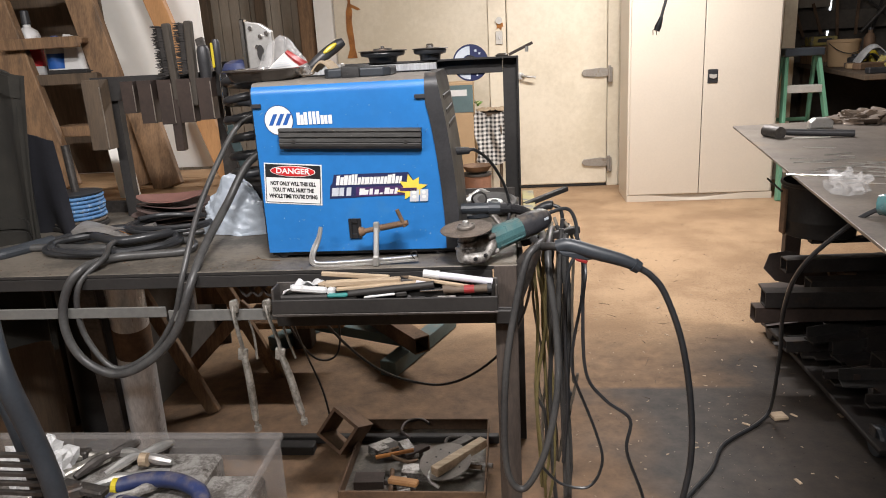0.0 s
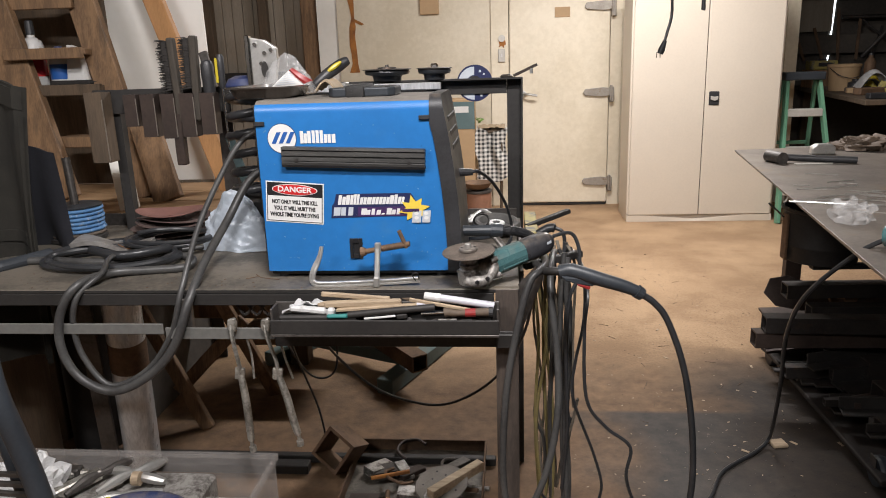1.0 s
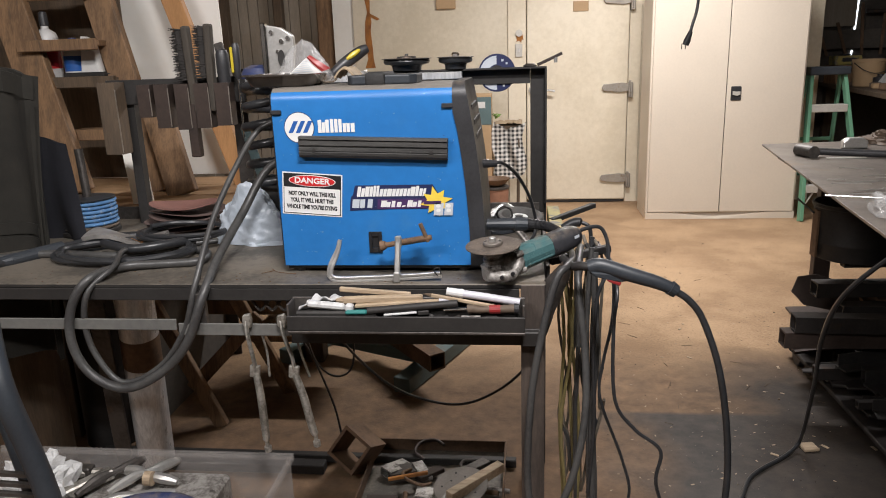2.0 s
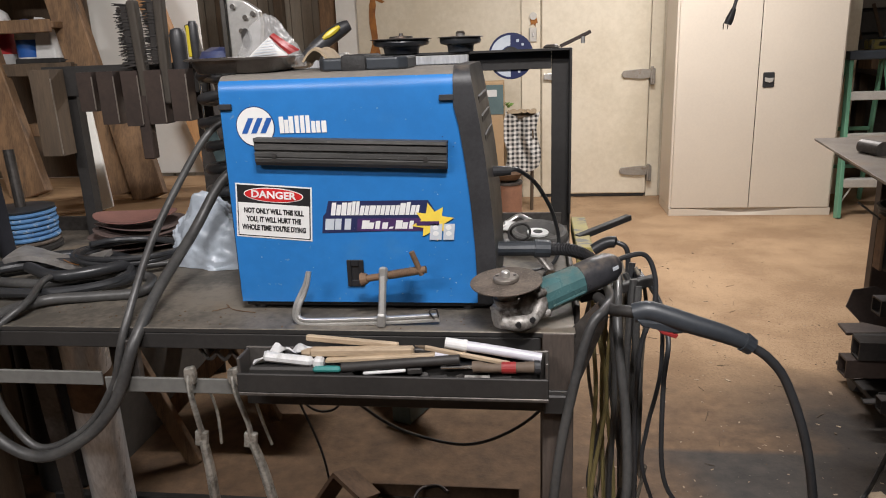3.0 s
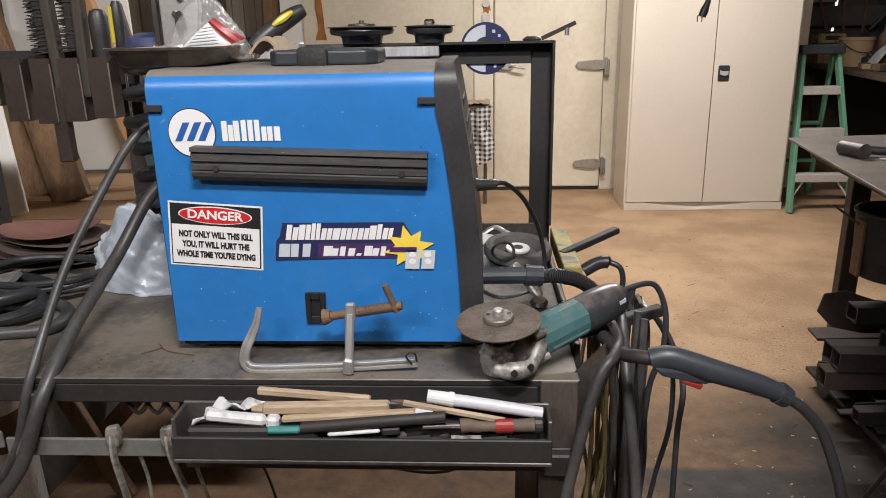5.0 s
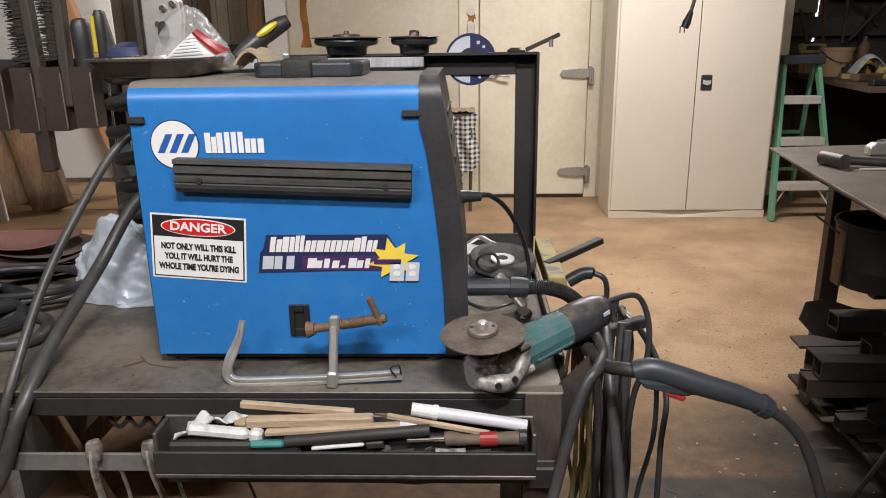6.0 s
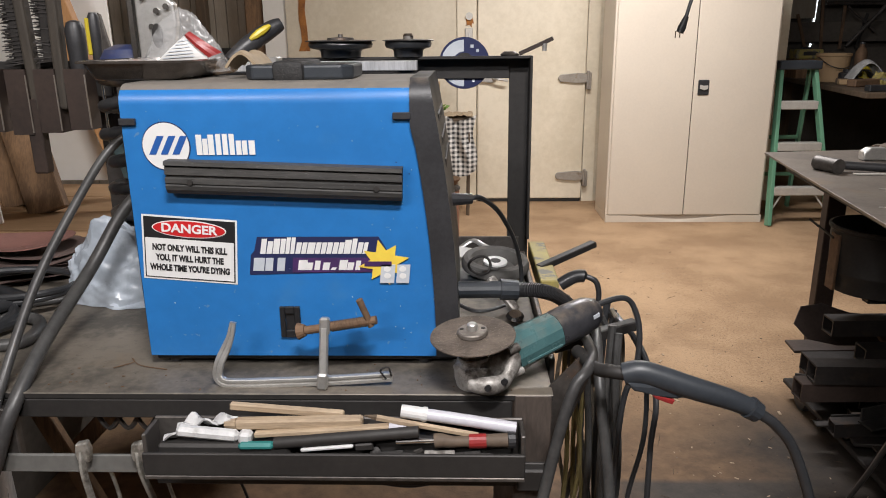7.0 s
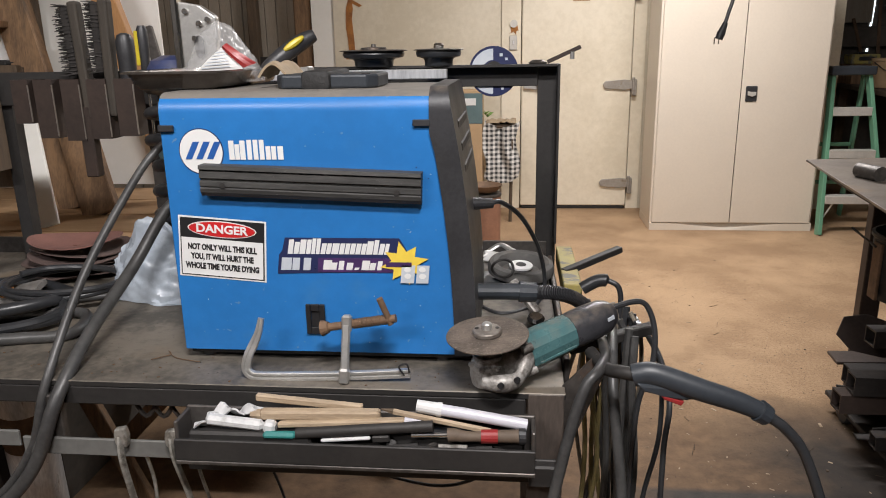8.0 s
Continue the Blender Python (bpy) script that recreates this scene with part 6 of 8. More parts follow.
prism(bm, [(-0.05, 0), (0.05, 0), (0.05, 0.03), (0.03, 0.045), (-0.03, 0.045), (-0.05, 0.03)], 0.04, Matrix.Translation((1.470, 3.332, 0.9858)) @ FACE, 0.006)
part("case", bm, M_CHROME, tm)
for gx, gy, sd in ((1.70, 3.46, 12), (1.87, 3.48, 15)):
    bm = BM()
    crumple(bm, gx, gy, 0.986, 0.13, 0.10, 0.05, sd, 50, 14, 0.6)
    tagged(part("work_glove", bm, M_LEATHER, smooth=True), "crumpled brown leather work glove on the bench", "glove", "gloves on the bench")
bm = BM()
crumple(bm, 2.02, 3.38, 0.986, 0.07, 0.06, 0.06, 19, 20, 8, 0.7)
tagged(part("white_rag", bm, M_PAPER), "crumpled white rag on the bench", "rag")
bm = BM()
random.seed(4)
for k in range(46):
    x, y, a, ln = random.gauss(1.20, 0.15), random.gauss(2.30, 0.14), random.uniform(-0.7, 0.5), random.uniform(0.05, 0.16)
    x = max(x, 1.03 + (y - 2.30) * 0.168)
    rod(bm, (x, y, 0.9875 + 0.001 * (k % 3)), (x + ln * math.cos(a), y + ln * math.sin(a), 0.9885 + 0.001 * (k % 3)), 0.0016, 0.0016, 5)
tagged(part("welding_rod_stubs", bm, M_CHROME), "scattered bright welding rod stubs on the bench", "welding rods", kind="stuff")
bm = BM()
rod(bm, (0.963, 2.276, 0.9875), (1.106, 2.225, 0.9875), 0.0035)
tagged(part("bright_rod", bm, M_BRIGHT), "bright thin rod overhanging the bench edge", "rod")
bm = BM()
crumple(bm, 1.02, 2.00, 0.986, 0.047, 0.06, 0.055, 23, 22, 9, 0.7, 0.45)
tagged(part("clear_bag", bm, M_FILM), "small clear plastic bag at the bench edge", "plastic bag")
mg = thing("bench_magnet", (0.988, 1.684, 0.9850), "teal power tool with a black cord at the bench edge", "power tool")
bm = BM()
sweep(bm, [(0.963, 1.693, 1.0230), (1.022, 1.634, 1.0315), (1.106, 1.583, 1.0272)], lambda u: 0.024 + 0.014 * u, 12, 5)
part("body", bm, M_TEAL, mg, smooth=True)
bm = BM()
sweep(bm, [(0.985, 1.70, 1.0205), (0.93, 1.75, 0.965), (0.885, 1.90, 0.81), (0.905, 2.05, 0.637), (0.979, 2.25, 0.402), (1.055, 2.48, 0.12), (1.065, 2.54, 0.03), (1.002, 2.486, 0.009), (0.851, 2.352, 0.009), (0.765, 2.191, 0.009), (0.64, 2.02, 0.009), (0.5, 1.8, 0.009)], lambda u: 0.0058 + 0.0022 * u, 8, 8)
part("cord", bm, M_RUBBERB, mg, smooth=True)

# ---- stepladder ----
ld = thing("stepladder", (2.5, 6.3, 0), "green fibreglass stepladder with pale aluminium steps", "stepladder")
LT = 1.195
for s, xa, xb in ((0, 2.352, 2.455), (1, 2.815, 2.715)):
    bm = BM()
    bar(bm, (xa, 6.21, 0.0), (xb, 6.55, LT - 0.02), 0.028, 0.07, up=(0, 1, 0.3), bev=0.003)
    part("front_rail", bm, M_GREENF, ld)
    bm = BM()
    bar(bm, (xa + (0.03 if s == 0 else -0.03), 6.90, 0.0), (xb, 6.62, LT - 0.02), 0.022, 0.05, up=(0, 1, 0), bev=0.003)
    part("rear_rail", bm, M_GREENF, ld)
for z in (0.292, 0.622, 0.930):
    f = z / LT
    xa, xb, y = 2.352 + 0.103 * f, 2.815 - 0.10 * f, 6.21 + 0.34 * f
    bm = BM()
    box(bm, (xa + 0.012, y - 0.045, z - 0.062), (xb - 0.012, y + 0.04, z), 0.004)
    part("step", bm, M_STEP, ld)
bm = BM()
box(bm, (2.425, 6.48, LT - 0.03), (2.745, 6.68, LT + 0.035), 0.008)
part("top_cap", bm, M_GREYPL, ld, "grey paint-spattered top cap")
bm = BM()
bar(bm, (2.375, 6.245, 0.11), (2.46, 6.275, 0.235), 0.012, 0.004, up=(0, 1, 0))
part("brace", bm, M_STEP, ld)
bm = BM()
bar(bm, (2.795, 6.245, 0.11), (2.71, 6.275, 0.235), 0.012, 0.004, up=(0, 1, 0))
part("brace", bm, M_STEP, ld)
bm = BM()
box(bm, (2.40, 6.825, 0.28), (2.775, 6.845, 0.31), 0.002)
part("rear_bar", bm, M_GREENF, ld)
bm = BM()
box(bm, (2.42, 6.75, 0.60), (2.75, 6.77, 0.63), 0.002)
part("rear_bar", bm, M_GREENF, ld)

# ---- alcove bench and clutter ----
ab = thing("alcove_bench", (3.8, 7.6, 0), "dark workbench full of clutter in the alcove", "workbench")
bm = BM()
prism(bm, [(3.36, 8.88), (2.95, 6.2), (5.15, 6.2), (5.15, 8.88)], 0.04, Matrix.Translation((0, 0, 0.965)), 0.004)
part("bench_top", bm, M_WOODD, ab)
for x, y in ((4.2, 6.5), (5.0, 6.35), (3.42, 8.7), (5.0, 8.7)):
    bm = BM()
    box(bm, (x, y, 0), (x + 0.09, y + 0.09, 0.964), 0.004)
    part("leg", bm, M_WOODD, ab)
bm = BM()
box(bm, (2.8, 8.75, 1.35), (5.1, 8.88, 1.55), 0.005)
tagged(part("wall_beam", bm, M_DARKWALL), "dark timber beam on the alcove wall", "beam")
pbk = thing("paint_bucket", (3.36, 7.6, 1.005), "tan plastic bucket on the alcove bench", "bucket")
bm = BM()
lathe(bm, [(0.12, 0), (0.125, 0.005), (0.142, 0.225), (0.150, 0.228), (0.150, 0.252), (0.138, 0.253), (0.118, 0.02)], Matrix.Translation((3.36, 7.6, 1.006)), 28)
part("pail_body", bm, M_CARDB, pbk, smooth=True)
bm = BM()
sweep(bm, [(3.215, 7.58, 1.225), (3.26, 7.46, 1.16), (3.36, 7.44, 1.13), (3.46, 7.46, 1.16), (3.505, 7.58, 1.225)], 0.004, 6, 6)
part("bail", bm, M_STEEL, pbk, "thin wire bail", smooth=True)
crt = thing("wooden_crate", (3.45, 8.35, 1.005), "grimy wooden crate on the alcove bench", "crate")
for lo, hi in (((3.30, 8.20, 1.006), (3.62, 8.22, 1.19)), ((3.30, 8.48, 1.006), (3.62, 8.50, 1.19)), ((3.30, 8.2205, 1.006), (3.32, 8.4795, 1.19)), ((3.60, 8.2205, 1.006), (3.62, 8.4795, 1.19)), ((3.3205, 8.2205, 1.006), (3.5995, 8.4795, 1.02))):
    bm = BM()
    box(bm, lo, hi, 0.002)
    part("board", bm, M_WOOD, crt)
ydw = thing("yellow_case", (3.45, 8.35, 1.19), "yellow and black tool case on the wooden crate", "tool case")
bm = BM()
box(bm, (3.29, 8.22, 1.191), (3.56, 8.40, 1.285), 0.015, None, 2)
part("case", bm, M_YELPAINT, ydw)
bm = BM()
box(bm, (3.36, 8.214, 1.225), (3.50, 8.2195, 1.262), 0.002)
part("panel", bm, M_BLACK, ydw)
bm = BM()
box(bm, (3.38, 8.29, 1.2855), (3.47, 8.32, 1.305), 0.006)
part("carry_handle", bm, M_BLACK, ydw)
hlm = thing("helmet_shell", (3.43, 7.2, 1.005), "pale curved face shield lying among dark tools", "face shield")
bm = BM()
sheet(bm, lambda u, v: (3.30 + 0.27 * u, 7.2 + 0.16 * (v - 0.5), 1.025 + 0.19 * math.sin(math.pi * (0.02 + 0.86 * u)) * (0.85 + 0.15 * math.sin(math.pi * v))), 16, 8, 0.006)
part("visor", bm, M_GRUBBY, hlm, smooth=True)
bm = BM()
sheet(bm, lambda u, v: (3.31 + 0.24 * u, 7.2 + 0.10 * (v - 0.5), 1.012 + 0.12 * math.sin(math.pi * u)), 14, 4, 0.006)
part("headband", bm, M_BLACK, hlm, smooth=True)
bm = BM()
crumple(bm, 3.50, 6.98, 1.006, 0.11, 0.10, 0.10, 33, 40, 14, 0.7)
tagged(part("yellow_bag", bm, M_YELPAINT, smooth=True), "crumpled yellow plastic bag on the alcove bench", "plastic bag")
rct = thing("canister", (3.52, 7.42, 1.005), "rusty brown canister on the alcove bench", "canister")
bm = BM()
lathe(bm, [(0.045, 0), (0.05, 0.006), (0.05, 0.26), (0.03, 0.30), (0.022, 0.302), (0.022, 0.33)], Matrix.Translation((3.55, 7.5, 1.006)), 20)
part("body", bm, M_RUSTY, rct, smooth=True)
bm = BM()
lathe(bm, [(0.024, 0.3305), (0.025, 0.334), (0.02, 0.35)], Matrix.Translation((3.55, 7.5, 1.006)), 14)
part("cap", bm, M_BLACK, rct, smooth=True)
random.seed(21)
for k in range(26):
    y = 6.35 + random.random() * 2.3
    x = 3.08 + (y - 6.2) * 0.153 + random.random() * 0.75
    s = 0.03 + 0.05 * random.random()
    mt_ = random.choice([M_BLACKIRON, M_STEEL, M_RUSTY, M_BLACK, M_CARDB, M_STEP, M_YELLOW, M_LEATHER])
    bm = BM()
    if k % 3 == 0:
        lathe(bm, [(s * 0.8, 0), (s, s * 0.2), (s, s * 1.3), (s * 0.5, s * 1.5), (s * 0.5, s * 1.8)], Matrix.Translation((x, y, 1.006)), 14)
        nm, lb = "can", "small grimy can on the alcove bench"
    elif k % 3 == 1:
        crumple(bm, x, y, 1.006, s * 1.8, s * 1.3, s * 1.1, k, 16, 7, 0.7)
        nm, lb = "rag", "crumpled grimy rag on the alcove bench"
    else:
        box(bm, (-s * 2.2, -s * 0.6, 0), (s * 2.2, s * 0.6, s * 0.8), s * 0.12, pose(x, y, 1.006, 0, 0, random.uniform(-40, 40)))
        nm, lb = "small_box", "small dusty box on the alcove bench"
    tagged(part(nm, bm, mt_), lb, nm.replace("_", " "), "alcove clutter")
for k in range(9):
    x = 3.0 + 0.24 * k
    bm = BM()
    bar(bm, (x, 8.738, 1.83 - 0.1 * (k % 3)), (x + random.uniform(-0.2, 0.2), 8.738, 1.28), 0.03, 0.015, up=(0, 1, 0), bev=0.002)
    tagged(part("hung_tool", bm, random.choice([M_STEEL, M_RUSTY, M_BLACKIRON])), "dark tool hanging on the alcove wall", "hand tool", "tools on the alcove wall")
for k, (z0, z1) in enumerate(((1.55, 2.05), (1.25, 1.33), (1.05, 1.11))):
    bm = BM()
    bar(bm, (3.725 - 0.022 * k, 8.893, z0), (3.745 - 0.022 * k, 8.893, z1), 0.018, 0.008, up=(0, 1, 0))
    structure("daylight_gap", bm, M_DAY, "bright daylight gap between wall boards", "gap")
bm = BM()
box(bm, (2.78, 8.80, 1.59), (3.69, 8.895, 2.04), 0.003)
structure("alcove_panel", bm, M_OLDWALL, "grey weathered panel on the alcove wall", "wall")

for p, q, r_ in (((3.75, 8.70, 1.735), (5.1, 8.70, 1.72), 0.018), ((4.30, 8.60, 1.70), (3.95, 8.60, 1.30), 0.02), ((3.95, 8.65, 1.70), (4.25, 8.65, 1.45), 0.012)):
    bm = BM()
    rod(bm, p, q, r_)
    tagged(part("alcove_pipe", bm, M_STEEL), "dull steel pipe on the alcove wall", "pipe", "pipes on the alcove wall")

# ---- beside the cold-room wall ----
cb = thing("cardboard_box", (-0.32, 6.7, 0), "tall cardboard box with a blue printed top", "box")
bm = BM()
box(bm, (-0.50, 6.55, 0.0), (-0.20, 6.85, 1.08), 0.004)
part("carton", bm, M_CARDB, cb)
bm = BM()
box(bm, (-0.503, 6.546, 0.82), (-0.197, 6.5495, 1.06), 0.001)
part("blue_print", bm, M_STANDTEAL, cb, "faded blue printed band")
bm = BM()
box(bm, (-0.42, 6.5435, 0.965), (-0.25, 6.5455, 1.02), 0.0005)
part("label_bar", bm, M_PAPER, cb, "pale printed label")
sl = thing("small_stool", (-0.05, 6.72, 0), "small dark stool beside the box", "stool")
bm = BM()
box(bm, (-0.17, 6.58, 0.78), (0.07, 6.82, 0.81), 0.006)
part("seat", bm, M_WOODD, sl)
for x in (-0.15, 0.03):
    for y in (6.6, 6.78):
        bm = BM()
        rod(bm, (x, y, 0), (x + 0.01, y, 0.779), 0.014)
        part("leg", bm, M_WOODD, sl)


def checked(name):
    mt = mat(name, (0.72, 0.70, 0.66), (0.62, 0.60, 0.56), 0.9, scale=12, bump=0.2)
    nt = mt.node_tree
    bs = nt.nodes["Principled BSDF"]
    old = bs.inputs["Base Color"].links[0].from_socket
    tc = nt.nodes.new("ShaderNodeTexCoord")
    sp = nt.nodes.new("ShaderNodeSeparateXYZ")
    nt.links.new(tc.outputs["Object"], sp.inputs[0])
    last = None
    for axis, n in ((0, 26.0), (2, 26.0)):
        mu = nt.nodes.new("ShaderNodeMath")
        mu.operation, mu.inputs[1].default_value = "MULTIPLY", n
        nt.links.new(sp.outputs[axis], mu.inputs[0])
        fr = nt.nodes.new("ShaderNodeMath")
        fr.operation = "FRACT"
        nt.links.new(mu.outputs[0], fr.inputs[0])
        gt = nt.nodes.new("ShaderNodeMath")
        gt.operation, gt.inputs[1].default_value = "GREATER_THAN", 0.5
        nt.links.new(fr.outputs[0], gt.inputs[0])
        if last is None:
            last = gt.outputs[0]
        else:
            ad = nt.nodes.new("ShaderNodeMath")
            ad.operation = "ADD"
            nt.links.new(last, ad.inputs[0])
            nt.links.new(gt.outputs[0], ad.inputs[1])
            last = ad.outputs[0]
    hf = nt.nodes.new("ShaderNodeMath")
    hf.operation, hf.inputs[1].default_value = "MULTIPLY", 0.49
    nt.links.new(last, hf.inputs[0])
    mx = nt.nodes.new("ShaderNodeMix")
    mx.data_type = "RGBA"
    mx.inputs[7].default_value = (0.02, 0.02, 0.022, 1)
    nt.links.new(hf.outputs[0], mx.inputs[0])
    nt.links.new(old, mx.inputs[6])
    nt.links.new(mx.outputs[2], bs.inputs["Base Color"])
    return mt


bm = BM()
sheet(bm, lambda u, v: (-0.19 + 0.28 * u + 0.02 * math.sin(7 * v), 6.57 - 0.02 * math.sin(11 * u) - 0.015 * math.sin(17 * u + 4 * v), 0.38 + 0.46 * v - 0.05 * math.sin(3 * u)), 22, 16, 0.004)
tagged(part("checked_cloth", bm, checked("black_white_check"), smooth=True), "black and white checked cloth draped over the stool", "cloth")
bm = BM()
sheet(bm, lambda u, v: (-0.17 + 0.24 * u, 6.56 + 0.28 * v, 0.822 + 0.035 * abs(noise.noise(Vector((5 * u, 4 * v, 2))))), 16, 12, 0.004)
tagged(part("plaid_cloth", bm, M_GLOVE, smooth=True), "tan cloth folded on top of the stool", "cloth")
lf = thing("leafy_sprig", (-0.16, 6.6, 0.86), "small yellow-green leafy sprig by the box", "plant")
random.seed(9)
for k in range(9):
    bm = BM()
    m = pose(-0.17 + 0.025 * random.gauss(0, 1), 6.6 + 0.02 * random.gauss(0, 1), 0.86 + 0.05 * random.random(), random.uniform(0, 90), random.uniform(-40, 40), random.uniform(0, 360))
    prism(bm, [(0, 0), (0.02, 0.012), (0.05, 0.0), (0.02, -0.012)], 0.0015, m)
    part("leaf", bm, M_LEAF, lf)
pt = thing("fibre_drum", (-0.14, 5.6, 0), "brown fibre drum on the floor with a steel rim", "drum")
bm = BM()
lathe(bm, [(0.100, 0), (0.106, 0.005), (0.108, 0.42), (0.100, 0.422)], Matrix.Translation((-0.14, 5.6, 0)), 28)
part("drum_body", bm, M_TERRA, pt, smooth=True)
bm = BM()
lathe(bm, [(0.101, 0.4225), (0.112, 0.423), (0.114, 0.432), (0.112, 0.441), (0.09, 0.442)], Matrix.Translation((-0.14, 5.6, 0)), 28)
part("rim", bm, M_STEEL, pt, "dull steel rim", smooth=True)
bw = thing("metal_bowl", (-0.14, 5.6, 0.442), "shallow rusty metal bowl on the fibre drum", "bowl")
bm = BM()
lathe(bm, [(0.045, 0.4425), (0.085, 0.455), (0.115, 0.495), (0.118, 0.50), (0.112, 0.499), (0.08, 0.462), (0.04, 0.450)], Matrix.Translation((-0.14, 5.6, 0)), 28)
part("shell", bm, M_RUSTY, bw, smooth=True)


# ---- angle grinder ----
gr = thing("angle_grinder", (0.1, 1.7, TZ), "teal and black angle grinder lying on the table corner", "angle grinder")
DISC = Matrix.Translation((0.018, 1.672, 1.0)) @ Matrix.Rotation(radians(5), 4, "X") @ Matrix.Rotation(radians(-3), 4, "Y")
bm = BM()
lathe(bm, [(0.012, -0.002), (0.060, -0.002), (0.0625, -0.0005), (0.0625, 0.001), (0.060, 0.0022), (0.012, 0.0022)], DISC, 44)
part("cutting_disc", bm, M_DISC, gr, "brown grinding disc", smooth=True)
bm = BM()
lathe(bm, [(0.0215, 0.0024), (0.0225, 0.004), (0.022, 0.0085), (0.0205, 0.010), (0.009, 0.0102)], DISC, 30)
fl = part("flange_nut", bm, M_RUSTGREY, gr, "steel flange nut", smooth=True)
bm = BM()
lathe(bm, [(0.0075, 0.010), (0.0075, 0.0185), (0.006, 0.020)], DISC, 16)
part("spindle", bm, M_CHROME, fl, smooth=True)
for s in (-1, 1):
    bm = BM()
    rod(bm, DISC @ Vector((0.0155 * s, 0.003, 0.0095)), DISC @ Vector((0.0155 * s, 0.003, 0.0108)), 0.003)
    part("pin_hole", bm, M_BLACKIRON, fl)
bm = BM()
lathe(bm, [(0.020, -0.082), (0.0285, -0.078), (0.0305, -0.066), (0.0300, -0.050), (0.0275, -0.044), (0.0215, -0.042), (0.0215, -0.036), (0.0245, -0.035), (0.0245, -0.029), (0.0205, -0.028), (0.0205, -0.023), (0.0235, -0.022), (0.0235, -0.016), (0.0165, -0.014), (0.0165, -0.003)], DISC, 28)
part("spindle_boss", bm, M_ALU, gr, smooth=True)
for a0 in (200, 250, 300):
    bm = BM()
    a = radians(a0)
    lathe(bm, [(0.0045, 0), (0.0055, 0.002), (0.0050, 0.005), (0.003, 0.006)], DISC @ Matrix.Translation((0.0275 * math.cos(a), 0.0275 * math.sin(a), -0.0475)), 12)
    part("cover_screw", bm, M_ALU, gr, smooth=True)
bm = BM()
sweep(bm, [(0.012, 1.648, 0.935), (0.038, 1.643, 0.934), (0.060, 1.650, 0.936), (0.074, 1.668, 0.948), (0.080, 1.684, 0.968)], lambda u: 0.0075 + 0.003 * abs(math.sin(5 * u)), 10, 5, flat=1.3)
part("side_lug", bm, M_ALU, gr, "worn cast side lug", smooth=True)
for p in ((0.040, 1.634, 0.936), (0.064, 1.642, 0.942)):
    bm = BM()
    rod(bm, p, (p[0] - 0.002, p[1] - 0.004, p[2]), 0.0048, 0.0045)
    part("lug_hole", bm, M_PRINTK, gr)
A, B = Vector((0.045, 1.685, 0.953)), Vector((0.222, 1.79, 0.999))
AX = (B - A).normalized()


def along(t, side=0.0, up=0.0):
    right = AX.cross(Vector((0, 0, 1))).normalized()
    return A + AX * t + right * side + right.cross(AX) * up


def barrel(t0, t1, r0, r1, seg=20, sq=0.8, n=6, bulge=0.0):
    bm = BM()
    right = AX.cross(Vector((0, 0, 1))).normalized()
    upv = right.cross(AX)
    rings = []
    for i in range(n + 1):
        f = i / n
        c, r = A + AX * (t0 + (t1 - t0) * f), r0 + (r1 - r0) * f + bulge * math.sin(math.pi * f)
        row = []
        for k in range(seg):
            a = 2 * math.pi * k / seg
            x, y = math.cos(a), math.sin(a)
            x, y = math.copysign(abs(x) ** sq, x), math.copysign(abs(y) ** sq, y)
            row.append(bm.verts.new(c + right * x * r + upv * y * r))
        rings.append(row)
    for P_, Q_ in zip(rings, rings[1:]):
        for k in range(seg):
            bm.faces.new((P_[k], P_[(k + 1) % seg], Q_[(k + 1) % seg], Q_[k]))
    bm.faces.new(rings[0][::-1])
    bm.faces.new(rings[-1])
    return bm


part("gear_head", barrel(-0.030, 0.034, 0.017, 0.0285, 18, 0.62, 6, 0.003), M_ALU, gr, "worn cast aluminium gear head", smooth=True)
for s, u in ((1, 0.5), (1, -0.5), (-1, 0.5), (-1, -0.5)):
    bm = BM()
    p = along(0.030, 0.026 * s, 0.02 * u * 2)
    rod(bm, p - AX * 0.012, p + AX * 0.006, 0.0065)
    part("head_screw", bm, M_ALU, gr)
bm = barrel(0.0345, 0.118, 0.0305, 0.0285, 14, 0.85, 3)
mh = part("motor_housing", bm, M_TEAL, gr, "teal plastic motor housing")
for k in range(4):
    bm = BM()
    bar(bm, along(0.045, 0.0290 - 0.001 * k, -0.012 + 0.008 * k), along(0.112, 0.0280 - 0.001 * k, -0.012 + 0.008 * k), 0.0025, 0.003)
    part("rib", bm, M_TEAL, mh)
bm = barrel(0.1185, 0.188, 0.0282, 0.0262, 22, 0.85, 6, 0.0018)
eh = part("rear_housing", bm, M_GRINDER, gr, "black rear housing", smooth=True)
part("rear_cap", barrel(0.1885, 0.205, 0.0252, 0.016, 22, 0.9, 4, 0.002), M_GRINDER, gr, smooth=True)
for k in range(2):
    bm = BM()
    bar(bm, along(0.155 + 0.022 * k, 0.0262, 0.006), along(0.168 + 0.022 * k, 0.0252, 0.006), 0.003, 0.006)
    part("vent_slot", bm, M_PRINTG, eh)
bm = BM()
sweep(bm, [along(0.20), along(0.215, 0, 0.006), (0.262, 1.80, 1.012), (0.280, 1.80, 0.995), (0.289, 1.79, 0.955), (0.283, 1.775, 0.90), (0.262, 1.76, 0.845), (0.256, 1.76, 0.70), (0.262, 1.77, 0.50), (0.25, 1.78, 0.30)], 0.0048, 8, 6)
part("cord", bm, M_RUBBERB, gr, smooth=True)

# ---- bar clamp lying by the machine ----
cl = thing("bar_clamp", (-0.24, 1.69, TZ), "zinc-plated bar clamp with a rusty screw lying on the table", "clamp")


